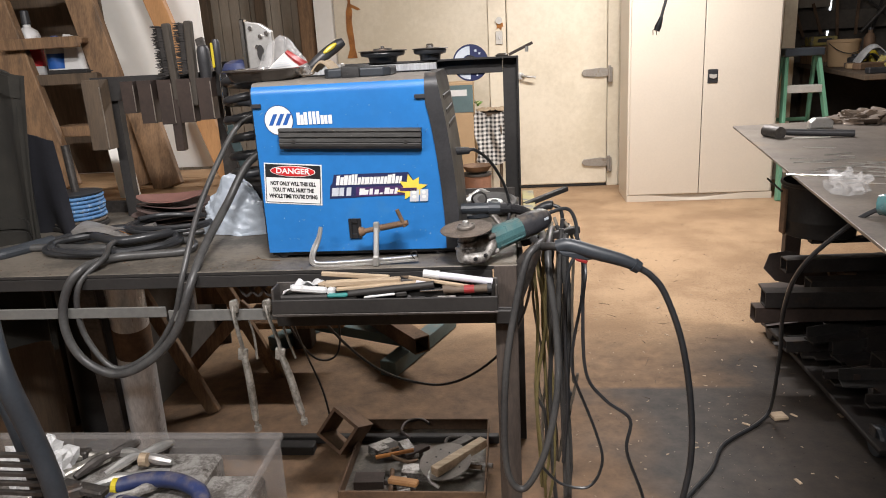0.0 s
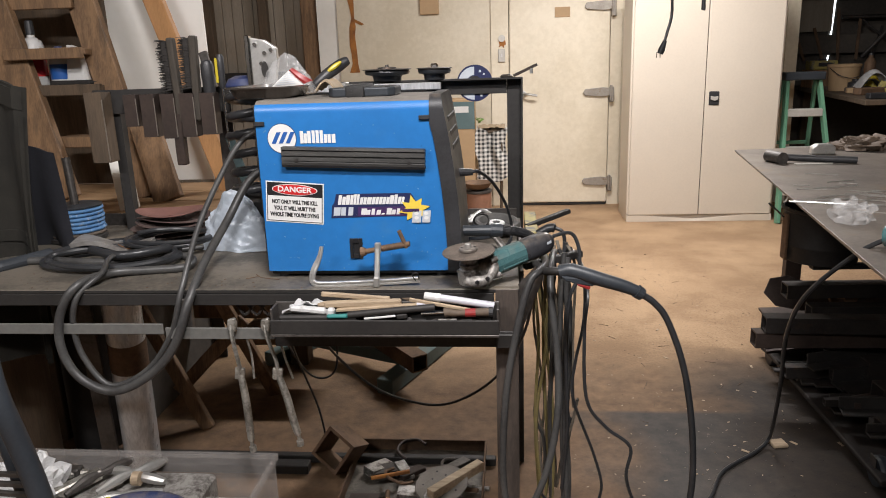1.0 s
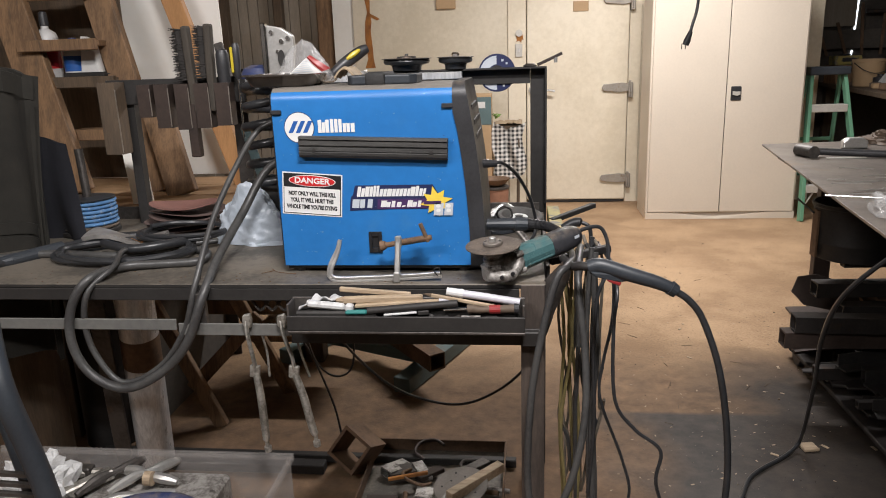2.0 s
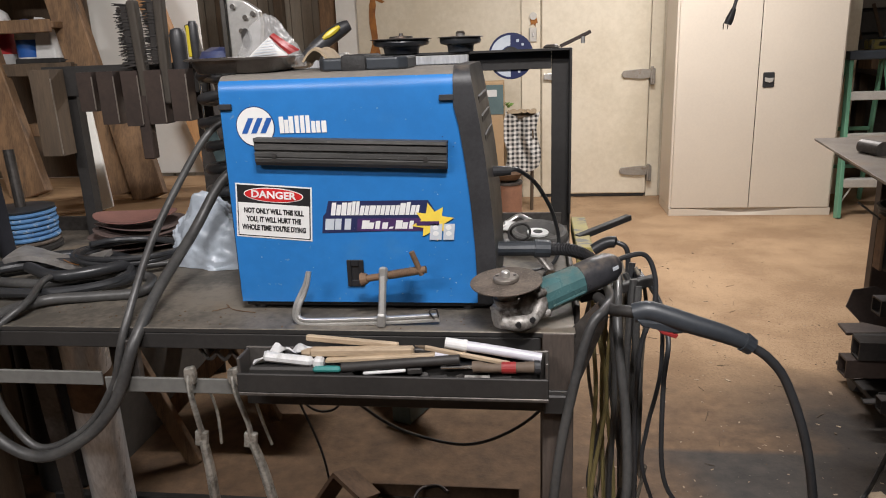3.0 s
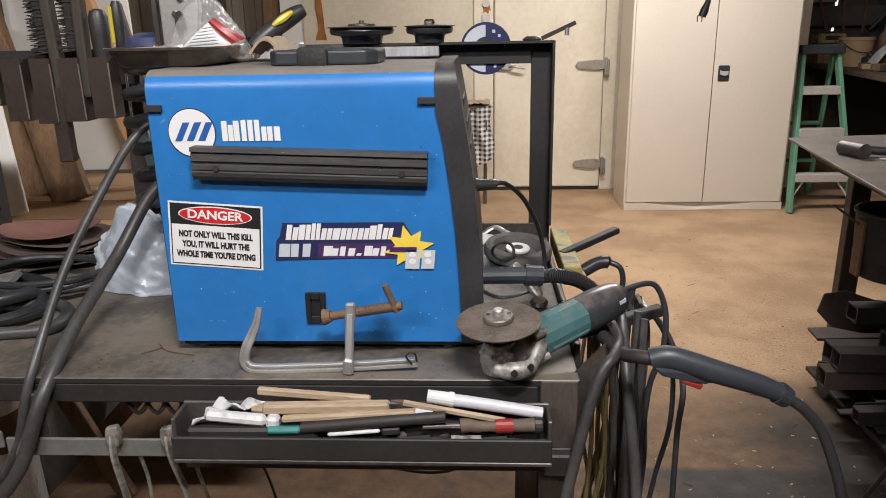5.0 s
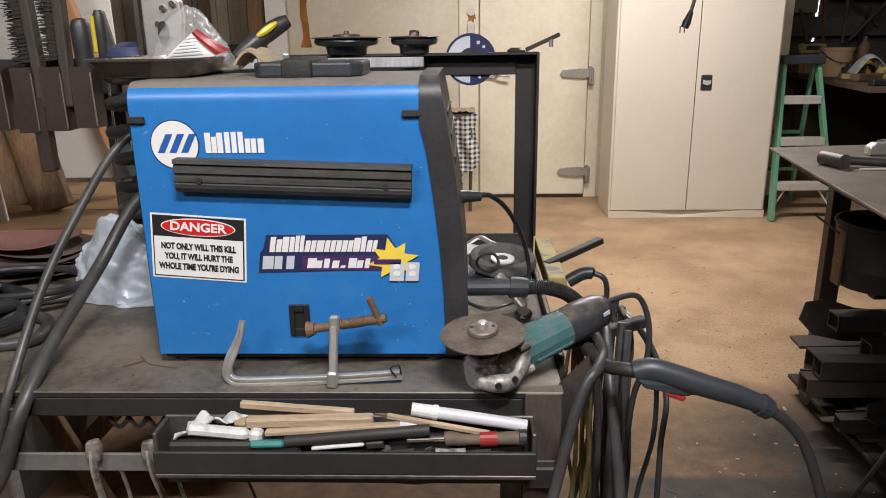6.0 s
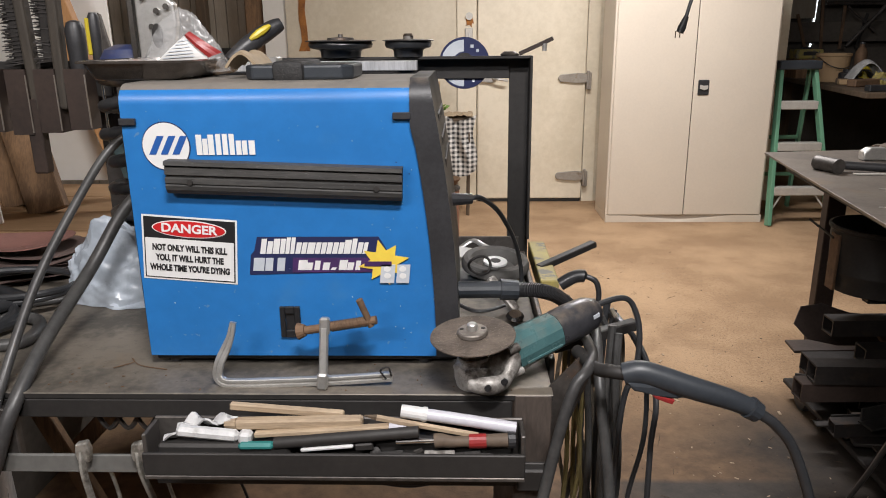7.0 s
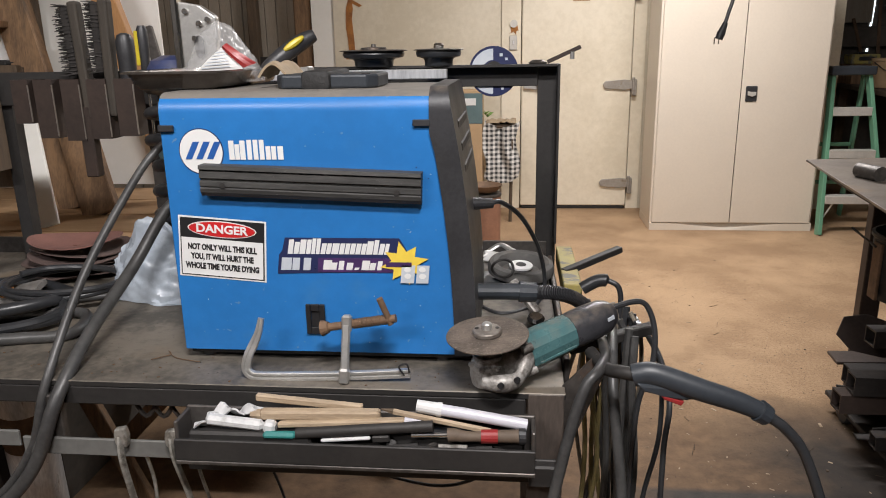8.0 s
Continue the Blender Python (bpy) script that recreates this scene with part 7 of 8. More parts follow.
def flat_sweep(bm, pts, w, d, sub=6):
    """A flat rolled bar with a groove along its face, bent in a plane that faces the front; w(u) is its width."""
    C = curve_pts(pts, sub)
    n = len(C)
    prof = [(-0.5, -0.5), (0.5, -0.5), (0.56, 0.0), (0.5, 0.42), (0.40, 0.5), (0.16, 0.5), (0.10, 0.28), (-0.10, 0.28), (-0.16, 0.5), (-0.40, 0.5), (-0.5, 0.42), (-0.56, 0.0)]
    rings = []
    for i, c in enumerate(C):
        t = (C[min(i + 1, n - 1)] - C[max(i - 1, 0)]).normalized()
        v = Vector((0, -1, 0))
        v = (v - t * v.dot(t)).normalized()
        u = t.cross(v)
        k = w(i / (n - 1))
        rings.append([bm.verts.new(c + u * a * k + v * b * d) for a, b in prof])
    m_ = len(prof)
    for A_, B_ in zip(rings, rings[1:]):
        for k in range(m_):
            bm.faces.new((A_[k], A_[(k + 1) % m_], B_[(k + 1) % m_], B_[k]))
    bm.faces.new(rings[0][::-1])
    bm.faces.new(rings[-1])


bm = BM()
flat_sweep(bm, [(-0.345, 1.708, 1.006), (-0.350, 1.704, 0.984), (-0.358, 1.700, 0.965), (-0.367, 1.693, 0.945), (-0.370, 1.690, 0.926), (-0.362, 1.688, 0.9165), (-0.345, 1.687, 0.9145), (-0.30, 1.687, 0.9155), (-0.20, 1.688, 0.9195), (-0.104, 1.690, 0.9255)], lambda u: 0.0085 + 0.0055 * min(1, u * 4) , 0.008)
part("bar", bm, M_CHROME, cl)
bm = BM()
bar(bm, (-0.2065, 1.679, 0.928), (-0.2045, 1.700, 1.002), 0.013, 0.010, up=(0, 1, 0), bev=0.0025)
bar(bm, (-0.2045, 1.7005, 0.988), (-0.204, 1.7035, 1.016), 0.0155, 0.013, up=(0, 1, 0), bev=0.003)
bar(bm, (-0.2085, 1.678, 0.9105), (-0.2065, 1.679, 0.936), 0.016, 0.014, up=(0, 1, 0), bev=0.003)
part("sliding_arm", bm, M_CHROME, cl)
bm = BM()
rod(bm, (-0.236, 1.710, 0.992), (-0.126, 1.703, 1.012), 0.0065)
for k in range(14):
    c = Vector((-0.195, 1.7075, 0.9995)).lerp(Vector((-0.14, 1.704, 1.0095)), k / 13)
    rod(bm, c, c + Vector((0.0022, 0, 0.0004)), 0.0082, 0.0082, 12)
sc = part("screw", bm, M_RUSTY, cl, "rusty screw")
bm = BM()
rod(bm, (-0.247, 1.711, 0.990), (-0.236, 1.710, 0.992), 0.013, 0.009)
part("swivel_pad", bm, M_RUSTY, sc)
bm = BM()
rod(bm, (-0.134, 1.703, 1.002), (-0.150, 1.698, 1.046), 0.005)
part("cross_handle", bm, M_RUSTY, sc)
bm = BM()
sweep(bm, [(-0.112, 1.682, 0.925), (-0.120, 1.68, 0.94), (-0.108, 1.68, 0.945), (-0.104, 1.682, 0.93)], 0.0015, 6, 5)
part("stop_wire", bm, M_BLACKIRON, cl, smooth=True)

# ---- tools in the tray ----
TZB = 0.8275


def stick(name, p, q, w, h, material, label, cat, bev=0.002):
    bm = BM()
    bar(bm, p, q, w, h, bev=bev)
    return tagged(part(name, bm, material), label, cat)


stick("wood_stick", (-0.331, 1.622, 0.912), (-0.167, 1.622, 0.899), 0.010, 0.011, M_STICK, "pale square wooden stick in the tray", "stick")
wp = thing("wood_wedge", (-0.25, 1.61, 0.88), "pale pointed wooden stake in the tray", "stake")
bm = BM()
bar(bm, (-0.322, 1.612, 0.889), (-0.138, 1.608, 0.896), 0.016, 0.0155, bev=0.003)
rod(bm, (-0.321, 1.612, 0.889), (-0.338, 1.612, 0.888), 0.0085, 0.005, 8)
part("shaft", bm, M_STICK, wp)
ll = thing("wood_lath", (-0.2, 1.6, 0.88), "thin wooden lath with a painted tip in the tray", "lath")
bm = BM()
bar(bm, (-0.292, 1.600, 0.879), (-0.100, 1.598, 0.893), 0.012, 0.0075, bev=0.0015)
part("shaft", bm, M_STICK, ll)
bm = BM()
rod(bm, (-0.1002, 1.598, 0.893), (-0.076, 1.598, 0.892), 0.0055, 0.002, 8)
part("tip", bm, M_MARKER, ll, "pale painted tip")
ce = thing("white_marker", (-0.36, 1.6, 0.86), "grubby white marker with a loose cap in the tray", "marker")
bm = BM()
bar(bm, (-0.404, 1.601, 0.884), (-0.315, 1.600, 0.876), 0.017, 0.0165, bev=0.005)
part("body", bm, M_GRUBBY, ce)
bm = BM()
bar(bm, (-0.3145, 1.600, 0.876), (-0.296, 1.600, 0.874), 0.019, 0.0185, bev=0.004)
part("cap", bm, M_GRUBBY, ce)
bm = BM()
sheet(bm, lambda u, v: (-0.422 + 0.020 * u, 1.592 + 0.018 * v, 0.872 + 0.009 * u + 0.006 * math.sin(4 * v + 2 * u)), 6, 6, 0.003)
part("torn_end", bm, M_GRUBBY, ce, smooth=True)
bm = BM()
sheet(bm, lambda u, v: (-0.408 + 0.085 * u, 1.610 + 0.016 * v, 0.882 + 0.012 * math.sin(2.6 * u) + 0.008 * v * math.sin(9 * u) + 0.005 * math.sin(15 * u + 4 * v)), 14, 5, 0.003)
tagged(part("torn_wrapper", bm, M_GRUBBY, smooth=True), "torn dirty white wrapper in the tray", "wrapper")
stick("teal_marker", (-0.313, 1.589, 0.867), (-0.262, 1.589, 0.868), 0.013, 0.011, M_TEALP, "teal marker body in the tray", "marker", 0.004)
fi = thing("black_file", (-0.16, 1.6, 0.875), "long black round file in the tray", "file")
bm = BM()
sweep(bm, [(-0.262, 1.591, 0.870), (-0.16, 1.591, 0.880), (-0.058, 1.592, 0.889)], 0.0085, 12, 6, wob=0.05)
part("blade", bm, M_BLACKIRON, fi, smooth=True)
stick("bright_punch", (-0.225, 1.587, 0.862), (-0.150, 1.587, 0.869), 0.006, 0.006, M_GRUBBY, "pale slim scraper in the tray", "scraper")
stick("dark_bit", (-0.148, 1.589, 0.867), (-0.122, 1.589, 0.869), 0.010, 0.011, M_BLACKIRON, "short dark steel bit in the tray", "bit")
mk = thing("paint_marker", (0.0, 1.62, 0.89), "white paint marker with a capped end in the tray", "marker")
bm = BM()
sweep(bm, [(-0.050, 1.612, 0.905), (0.0, 1.611, 0.898), (0.078, 1.609, 0.886)], 0.0088, 14, 6)
part("barrel", bm, M_MARKER, mk, smooth=True)
bm = BM()
rod(bm, (-0.084, 1.613, 0.910), (-0.053, 1.612, 0.9055), 0.0092, 0.0098, 14)
rod(bm, (-0.0535, 1.612, 0.9056), (-0.047, 1.612, 0.9047), 0.0108, 0.0108, 14)
part("cap", bm, M_WHITE, mk, "white ribbed cap")
pn = thing("carpenter_pencil", (-0.07, 1.61, 0.88), "short wooden pencil in the tray", "pencil")
bm = BM()
rod(bm, (-0.118, 1.606, 0.903), (0.025, 1.602, 0.878), 0.0048, 0.0048, 6)
part("shaft", bm, M_STICK, pn)
bm = BM()
rod(bm, (-0.1182, 1.606, 0.903), (-0.136, 1.6065, 0.906), 0.0048, 0.001, 6)
part("tip", bm, M_WOODD, pn)
dv = thing("red_screwdriver", (0.02, 1.59, 0.87), "brown and black handled screwdriver with a red band", "screwdriver")
bm = BM()
sweep(bm, [(-0.036, 1.590, 0.876), (-0.026, 1.590, 0.877), (-0.010, 1.590, 0.875), (0.03, 1.591, 0.876), (0.066, 1.592, 0.877)], lambda u: 0.0075 + 0.003 * abs(math.cos(2.7 * u)), 12, 5)
part("grip", bm, M_LEATHER, dv, smooth=True)
bm = BM()
rod(bm, (0.012, 1.5905, 0.8755), (0.036, 1.591, 0.876), 0.0100, 0.0102, 14)
part("red_band", bm, M_RED, dv, "red band")
bm = BM()
rod(bm, (0.0662, 1.592, 0.877), (0.076, 1.5925, 0.877), 0.0120, 0.0115, 14)
part("end_cap", bm, M_BLACK, dv)
bm = BM()
rod(bm, (-0.09, 1.589, 0.874), (-0.037, 1.590, 0.876), 0.003)
part("shaft", bm, M_BRIGHT, dv)
bm = BM()
bar(bm, (-0.43, 1.608, 0.848), (-0.24, 1.606, 0.850), 0.040, 0.040, bev=0.004)
tagged(part("steel_offcut", bm, M_BLACKIRON), "dark steel offcut under the tools in the tray", "steel offcut")
bm = BM()
bar(bm, (-0.23, 1.612, 0.852), (0.075, 1.608, 0.850), 0.026, 0.046, bev=0.004)
tagged(part("steel_offcut", bm, M_BLACKIRON), "dark steel offcut under the tools in the tray", "steel offcut")
random.seed(31)
for k in range(11):
    x = -0.12 + 0.018 * k
    bm = BM()
    if k % 3 == 0:
        lathe(bm, [(0.008, 0), (0.009, 0.004), (0.008, 0.015), (0.003, 0.017)], pose(x, 1.603, TZB + 0.022, 60, 0, 30 * k), 12)
    else:
        rod(bm, (x - 0.02, 1.585 + 0.003 * (k % 2), TZB + 0.022 + 0.004 * (k % 3)), (x + 0.022, 1.588, TZB + 0.026 + 0.005 * (k % 2)), 0.0045, 0.004, 8)
    tagged(part("drill_bit" if k % 3 else "socket", bm, (M_STEEL, M_BLACKIRON, M_ALU)[k % 3 if k % 2 else 1]), "small steel bit lying in the tray", "drill bit" if k % 3 else "socket", "bits in the tray")

# ---- locking clamps on the rail ----
for (xa, xb, zb, lean) in ((-0.560, -0.545, 0.50, 0.0), (-0.476, -0.420, 0.518, 1.0)):
    lc = thing("locking_clamp", (xa, 1.63, 0.82), "worn locking clamp gripping the front rail, handles down", "clamp", "locking clamps on the rail")
    dx = xb - xa
    bm = BM()
    prism(bm, [(-0.012, -0.010), (0.006, -0.014), (0.010, 0.006), (0.006, 0.022), (-0.012, 0.018), (-0.014, 0.004)], 0.012, Matrix.Translation((xa, 1.638, 0.826)) @ FACE, 0.003)
    part("jaw", bm, M_JAW, lc)
    bm = BM()
    sweep(bm, [(xa - 0.004, 1.630, 0.83), (xa - 0.002 + 0.004 * lean, 1.622, 0.80), (xa + 0.006 + 0.012 * lean, 1.622, 0.74), (xa + 0.010 + 0.010 * lean, 1.625, 0.705)], 0.0065, 8, 5, flat=0.6)
    part("upper_arm", bm, M_JAW, lc, smooth=True)
    bm = BM()
    prism(bm, [(-0.012, -0.015), (0.012, -0.018), (0.016, 0.012), (-0.008, 0.016)], 0.012, Matrix.Translation((xa + 0.012 * lean + 0.004, 1.632, 0.705)) @ FACE, 0.003)
    part("pivot", bm, M_JAW, lc)
    bm = BM()
    sweep(bm, [(xa + dx * 0.3 + 0.002, 1.628, 0.70), (xa + dx * 0.55 + 0.004, 1.628, 0.64), (xa + dx * 0.85 + 0.002, 1.628, 0.56), (xb, 1.628, zb + 0.02)], lambda u: 0.011 + 0.003 * math.sin(3 * u), 10, 5, flat=0.7)
    part("handle", bm, M_JAW, lc, smooth=True)
    bm = BM()
    rod(bm, (xb, 1.628, zb + 0.024), (xb + 0.002, 1.628, zb), 0.005)
    rod(bm, (xb + 0.002, 1.628, zb + 0.002), (xb + 0.003, 1.628, zb - 0.012), 0.009, 0.009, 10)
    part("adjusting_screw", bm, M_JAW, lc)
    bm = BM()
    sweep(bm, [(xa + 0.02, 1.65, 0.80), (xa + 0.03, 1.652, 0.74), (xa + 0.025 + dx * 0.4, 1.65, 0.68)], 0.005, 7, 5, flat=0.6)
    part("lever", bm, M_JAW, lc, smooth=True)
# wire clips behind the rail
bm = BM()
for k in range(4):
    sweep(bm, [(-0.575 + 0.03 * k, 1.70, 0.86), (-0.55 + 0.03 * k, 1.69, 0.835), (-0.53 + 0.028 * k, 1.70, 0.858)], 0.004, 6, 5)
tagged(part("wire_clips", bm, M_STEEL, smooth=True), "tangle of bright wire clips behind the rail", "wire clips")

# ---- cables ----
wc = thing("work_cable", (-0.8, 1.7, TZ), "thick grey welding cable looped over the table edge", "cable")
bm = BM()
sweep(bm, [(-0.515, 2.03, 1.175), (-0.56, 2.01, 1.165), (-0.615, 1.975, 1.125), (-0.656, 1.90, 1.032), (-0.668, 1.75, 0.955), (-0.672, 1.645, 0.885), (-0.713, 1.622, 0.777), (-0.784, 1.618, 0.701), (-0.882, 1.615, 0.657), (-0.968, 1.618, 0.690), (-1.008, 1.622, 0.766), (-1.006, 1.635, 0.853), (-0.965, 1.66, 0.922), (-0.93, 1.76, 0.925), (-0.84, 1.80, 0.921), (-0.755, 1.83, 0.921), (-0.79, 1.93, 0.921), (-0.90, 1.93, 0.922), (-1.02, 1.88, 0.921), (-1.25, 1.90, 0.921), (-1.42, 1.80, 0.921)], 0.0112, 12, 6)
part("cable", bm, M_RUBBER, wc, smooth=True)
wc2 = thing("gas_hose", (-0.8, 1.7, TZ), "grey hose looped over the table edge", "hose")
bm = BM()
sweep(bm, [(-0.515, 2.0, 1.275), (-0.575, 1.99, 1.265), (-0.625, 1.97, 1.235), (-0.655, 1.90, 1.165), (-0.685, 1.78, 1.044), (-0.694, 1.655, 0.905), (-0.728, 1.646, 0.80), (-0.803, 1.644, 0.703), (-0.905, 1.642, 0.660), (-0.968, 1.646, 0.732), (-0.984, 1.648, 0.819), (-0.965, 1.655, 0.895), (-0.93, 1.72, 0.938), (-0.97, 1.86, 0.945), (-0.88, 2.00, 0.922), (-0.76, 2.06, 0.92), (-0.66, 2.09, 0.92), (-0.56, 2.11, 0.92)], 0.0075, 10, 6)
part("hose", bm, M_RUBBER, wc2, smooth=True)
eh = thing("electrode_lead", (-1.2, 1.9, TZ), "dark cable with a connector lying on the table", "cable")
bm = BM()
sweep(bm, [(-1.55, 1.62, 0.915), (-1.36, 1.74, 0.918), (-1.27, 1.90, 0.920), (-1.18, 2.06, 0.921), (-1.05, 2.12, 0.921), (-0.90, 2.06, 0.9195), (-0.85, 1.95, 0.945), (-0.95, 1.86, 0.946), (-1.08, 1.93, 0.944)], 0.0125, 10, 7)
part("cable", bm, M_RUBBERB, eh, smooth=True)
bm = BM()
rod(bm, (-1.30, 1.84, 0.919), (-1.23, 1.965, 0.924), 0.018, 0.018)
rod(bm, (-1.33, 1.79, 0.919), (-1.30, 1.84, 0.919), 0.012, 0.018)
part("connector", bm, M_GREYPL, eh)

# leads coiled on the table
for nm, lb, cx, cy, rx, ry, turns, r_, ph, z0 in (("coiled_lead", "dusty black lead coiled loosely on the table", -1.02, 1.90, 0.20, 0.115, 2.6, 0.0095, 0.4, 0.0105), ("coiled_lead", "thin dark lead coiled on the table by the discs", -0.90, 2.03, 0.13, 0.10, 2.2, 0.007, 2.2, 0.036)):
    t_ = thing(nm, (cx, cy, TZ), lb, "cable", "leads coiled on the table")
    bm = BM()
    pts = []
    for k in range(int(turns * 9) + 1):
        a = 2 * math.pi * k / 9 + ph
        g = 1 + 0.10 * math.sin(k * 0.8 + ph) - 0.05 * (k / 9)
        pts.append((cx + rx * g * math.cos(a), cy + ry * g * math.sin(a), TZ + z0 + 0.007 * (k / 9) + 0.003 * math.sin(k * 1.1)))
    sweep(bm, pts, r_, 9, 6)
    part("strand", bm, M_RUBBERB, t_, smooth=True)

gun = thing("welding_gun", (0.3, 1.61, 0.93), "dark grey welding gun with a red trigger, hung on its hook", "welding gun")
bm = BM()
sweep(bm, [(0.228, 1.625, 0.962), (0.25, 1.622, 0.967), (0.28, 1.618, 0.960), (0.32, 1.613, 0.948), (0.37, 1.61, 0.933), (0.402, 1.609, 0.920)], lambda u: 0.0142 + 0.0034 * math.sin(math.pi * (0.15 + 0.7 * u)) - 0.003 * u - 0.001, 14, 6, flat=1.1)
gh = part("grip", bm, M_GREYPL, gun, "dark grey moulded grip", smooth=True)
bm = BM()
prism(bm, [(-0.05, 0.012), (0.05, 0.004), (0.030, -0.006), (0.022, -0.013), (-0.012, -0.006), (-0.04, -0.001)], 0.022, Matrix.Translation((0.280, 1.629, 0.945)) @ FACE, 0.004)
part("trigger_guard", bm, M_GREYPL, gun)
bm = BM()
prism(bm, [(-0.020, 0.006), (0.014, -0.003), (0.010, -0.010), (-0.014, -0.001)], 0.014, Matrix.Translation((0.284, 1.621, 0.9345)) @ FACE, 0.0015)
part("trigger", bm, M_RED, gun, "red trigger")
bm = BM()
sweep(bm, [(0.232, 1.625, 0.963), (0.212, 1.635, 0.962), (0.195, 1.66, 0.955), (0.178, 1.72, 0.955)], 0.010, 10, 5)
part("neck", bm, M_BLACKIRON, gun, smooth=True)
bm = BM()
rod(bm, (0.400, 1.609, 0.921), (0.413, 1.609, 0.912), 0.0165, 0.0145)
part("end_collar", bm, M_GREYPL, gh)
bm = BM()
sweep(bm, [(0.408, 1.609, 0.915), (0.44, 1.609, 0.893), (0.473, 1.609, 0.847), (0.513, 1.609, 0.735), (0.539, 1.61, 0.590), (0.549, 1.612, 0.439), (0.535, 1.615, 0.31), (0.50, 1.63, 0.16), (0.42, 1.66, 0.03), (0.33, 1.68, 0.012)], 0.0078, 10, 7)
part("cable", bm, M_RUBBERB, gun, smooth=True)

gl2 = thing("gun_cable", (0.15, 1.62, 0.4), "thick grey gun cable hanging in a long loop", "cable")
bm = BM()
sweep(bm, [(0.205, 1.90, 0.93), (0.20, 1.72, 0.955), (0.183, 1.65, 0.957), (0.160, 1.628, 0.935), (0.133, 1.615, 0.836), (0.104, 1.608, 0.667), (0.094, 1.606, 0.469), (0.106, 1.605, 0.36), (0.145, 1.605, 0.338), (0.195, 1.61, 0.438), (0.226, 1.63, 0.587), (0.228, 1.66, 0.731), (0.212, 1.70, 0.90), (0.222, 1.80, 0.945), (0.235, 1.92, 0.93)], 0.0086, 12, 7)
part("cable", bm, M_RUBBER, gl2, smooth=True)
ct2 = thing("conduit_lead", (0.0, 1.86, 1.0), "ribbed conduit lead from the machine front", "cable")
bm = BM()
rod(bm, (-0.012, 1.85, 1.008), (0.075, 1.853, 1.008), 0.0145)
part("socket", bm, M_GREYPL, ct2)
bm = BM()
rod(bm, (0.066, 1.853, 1.008), (0.096, 1.856, 1.006), 0.0185, 0.017)
part("collar", bm, M_GREYPL, ct2)
bm = BM()
C = curve_pts([(0.095, 1.856, 1.006), (0.13, 1.868, 1.001), (0.165, 1.892, 0.983), (0.192, 1.915, 0.957)], 14)
for i in range(len(C) - 1):
    d = C[i + 1] - C[i]
    rod(bm, C[i], C[i] + d * 0.55, 0.0130, 0.0130, 12)
    rod(bm, C[i] + d * 0.5, C[i + 1], 0.0100, 0.0100, 12)
part("strain_relief", bm, M_BLACK, ct2, "ribbed black strain relief")
pw = thing("control_cord", (0.0, 1.9, 1.15), "thin black cord plugged into the machine front", "cord")
bm = BM()
rod(bm, (-0.02, 1.90, 1.153), (0.018, 1.915, 1.151), 0.0115, 0.009)
part("plug", bm, M_BLACK, pw)
bm = BM()
sweep(bm, [(0.016, 1.914, 1.151), (0.035, 1.93, 1.149), (0.072, 2.0, 1.104), (0.108, 2.07, 1.022), (0.121, 2.09, 0.945), (0.10, 2.05, 0.912), (0.03, 2.0, 0.911), (-0.03, 2.08, 0.911)], 0.0045, 8, 7)
part("cord", bm, M_RUBBERB, pw, smooth=True)

# hanging bundle on the pegs
M_YCORD = mat("dirty_yellow_cord", (0.26, 0.21, 0.08), (0.16, 0.13, 0.06), 0.6, scale=12)
M_WCORD = mat("dirty_tan_cord", (0.22, 0.19, 0.15), (0.13, 0.11, 0.09), 0.6, scale=12)
HANG = [
    # x of the two strands, y, lowest z, radius, material
    (0.185, 0.205, 1.86, 0.18, 0.0055, M_YCORD), (0.20, 0.232, 1.90, 0.30, 0.006, M_RUBBER), (0.222, 0.262, 1.84, 0.12, 0.0075, M_RUBBER),
    (0.235, 0.25, 1.93, 0.22, 0.006, M_WCORD), (0.25, 0.285, 1.88, 0.40, 0.005, M_WCORD), (0.262, 0.245, 1.80, 0.09, 0.009, M_RUBBER),
    (0.21, 0.19, 1.95, 0.25, 0.005, M_WCORD), (0.275, 0.255, 1.91, 0.34, 0.0085, M_RUBBERB), (0.195, 0.215, 1.83, 0.14, 0.0055, M_YCORD),
]
rnd = random.Random(8)
for xa, xb, y, zl, r, mt_ in HANG:
    c = thing("hanging_cable", (xa, y, 0.93), "dusty cable hanging in a loop from the table peg", "cable", "cables hung on the pegs")
    bm = BM()
    w = rnd.uniform(0.0, 0.02)
    zt = 0.948
    sweep(bm, [(xa, y + 0.02, zt - 0.006), (xa - 0.004, y, zt - 0.10), (xa + w, y - 0.01, 0.70), (xa - w, y - 0.01, 0.48), (xa + 0.004, y - 0.02, zl + 0.10), ((xa + xb) / 2, y - 0.02, zl), (xb + 0.012, y - 0.01, zl + 0.12), (xb + w, y, 0.50), (xb - w * 0.5, y + 0.01, 0.72), (xb + 0.004, y + 0.02, zt - 0.06), ((xa + xb) / 2, y + 0.03, zt + 0.004)], r * 0.8, 8, 6)
    part("strand", bm, mt_, c, smooth=True)
tc1 = thing("thin_cord", (0.3, 1.72, 0.9), "thin black cord hanging to the floor", "cord")
bm = BM()
sweep(bm, [(0.27, 1.93, 0.935), (0.296, 1.82, 0.925), (0.303, 1.72, 0.877), (0.295, 1.70, 0.79), (0.303, 1.70, 0.609), (0.353, 1.70, 0.53), (0.415, 1.70, 0.475), (0.408, 1.70, 0.384), (0.452, 1.71, 0.247), (0.50, 1.74, 0.06), (0.62, 1.85, 0.007)], 0.0045, 8, 7)
part("cord", bm, M_RUBBERB, tc1, smooth=True)
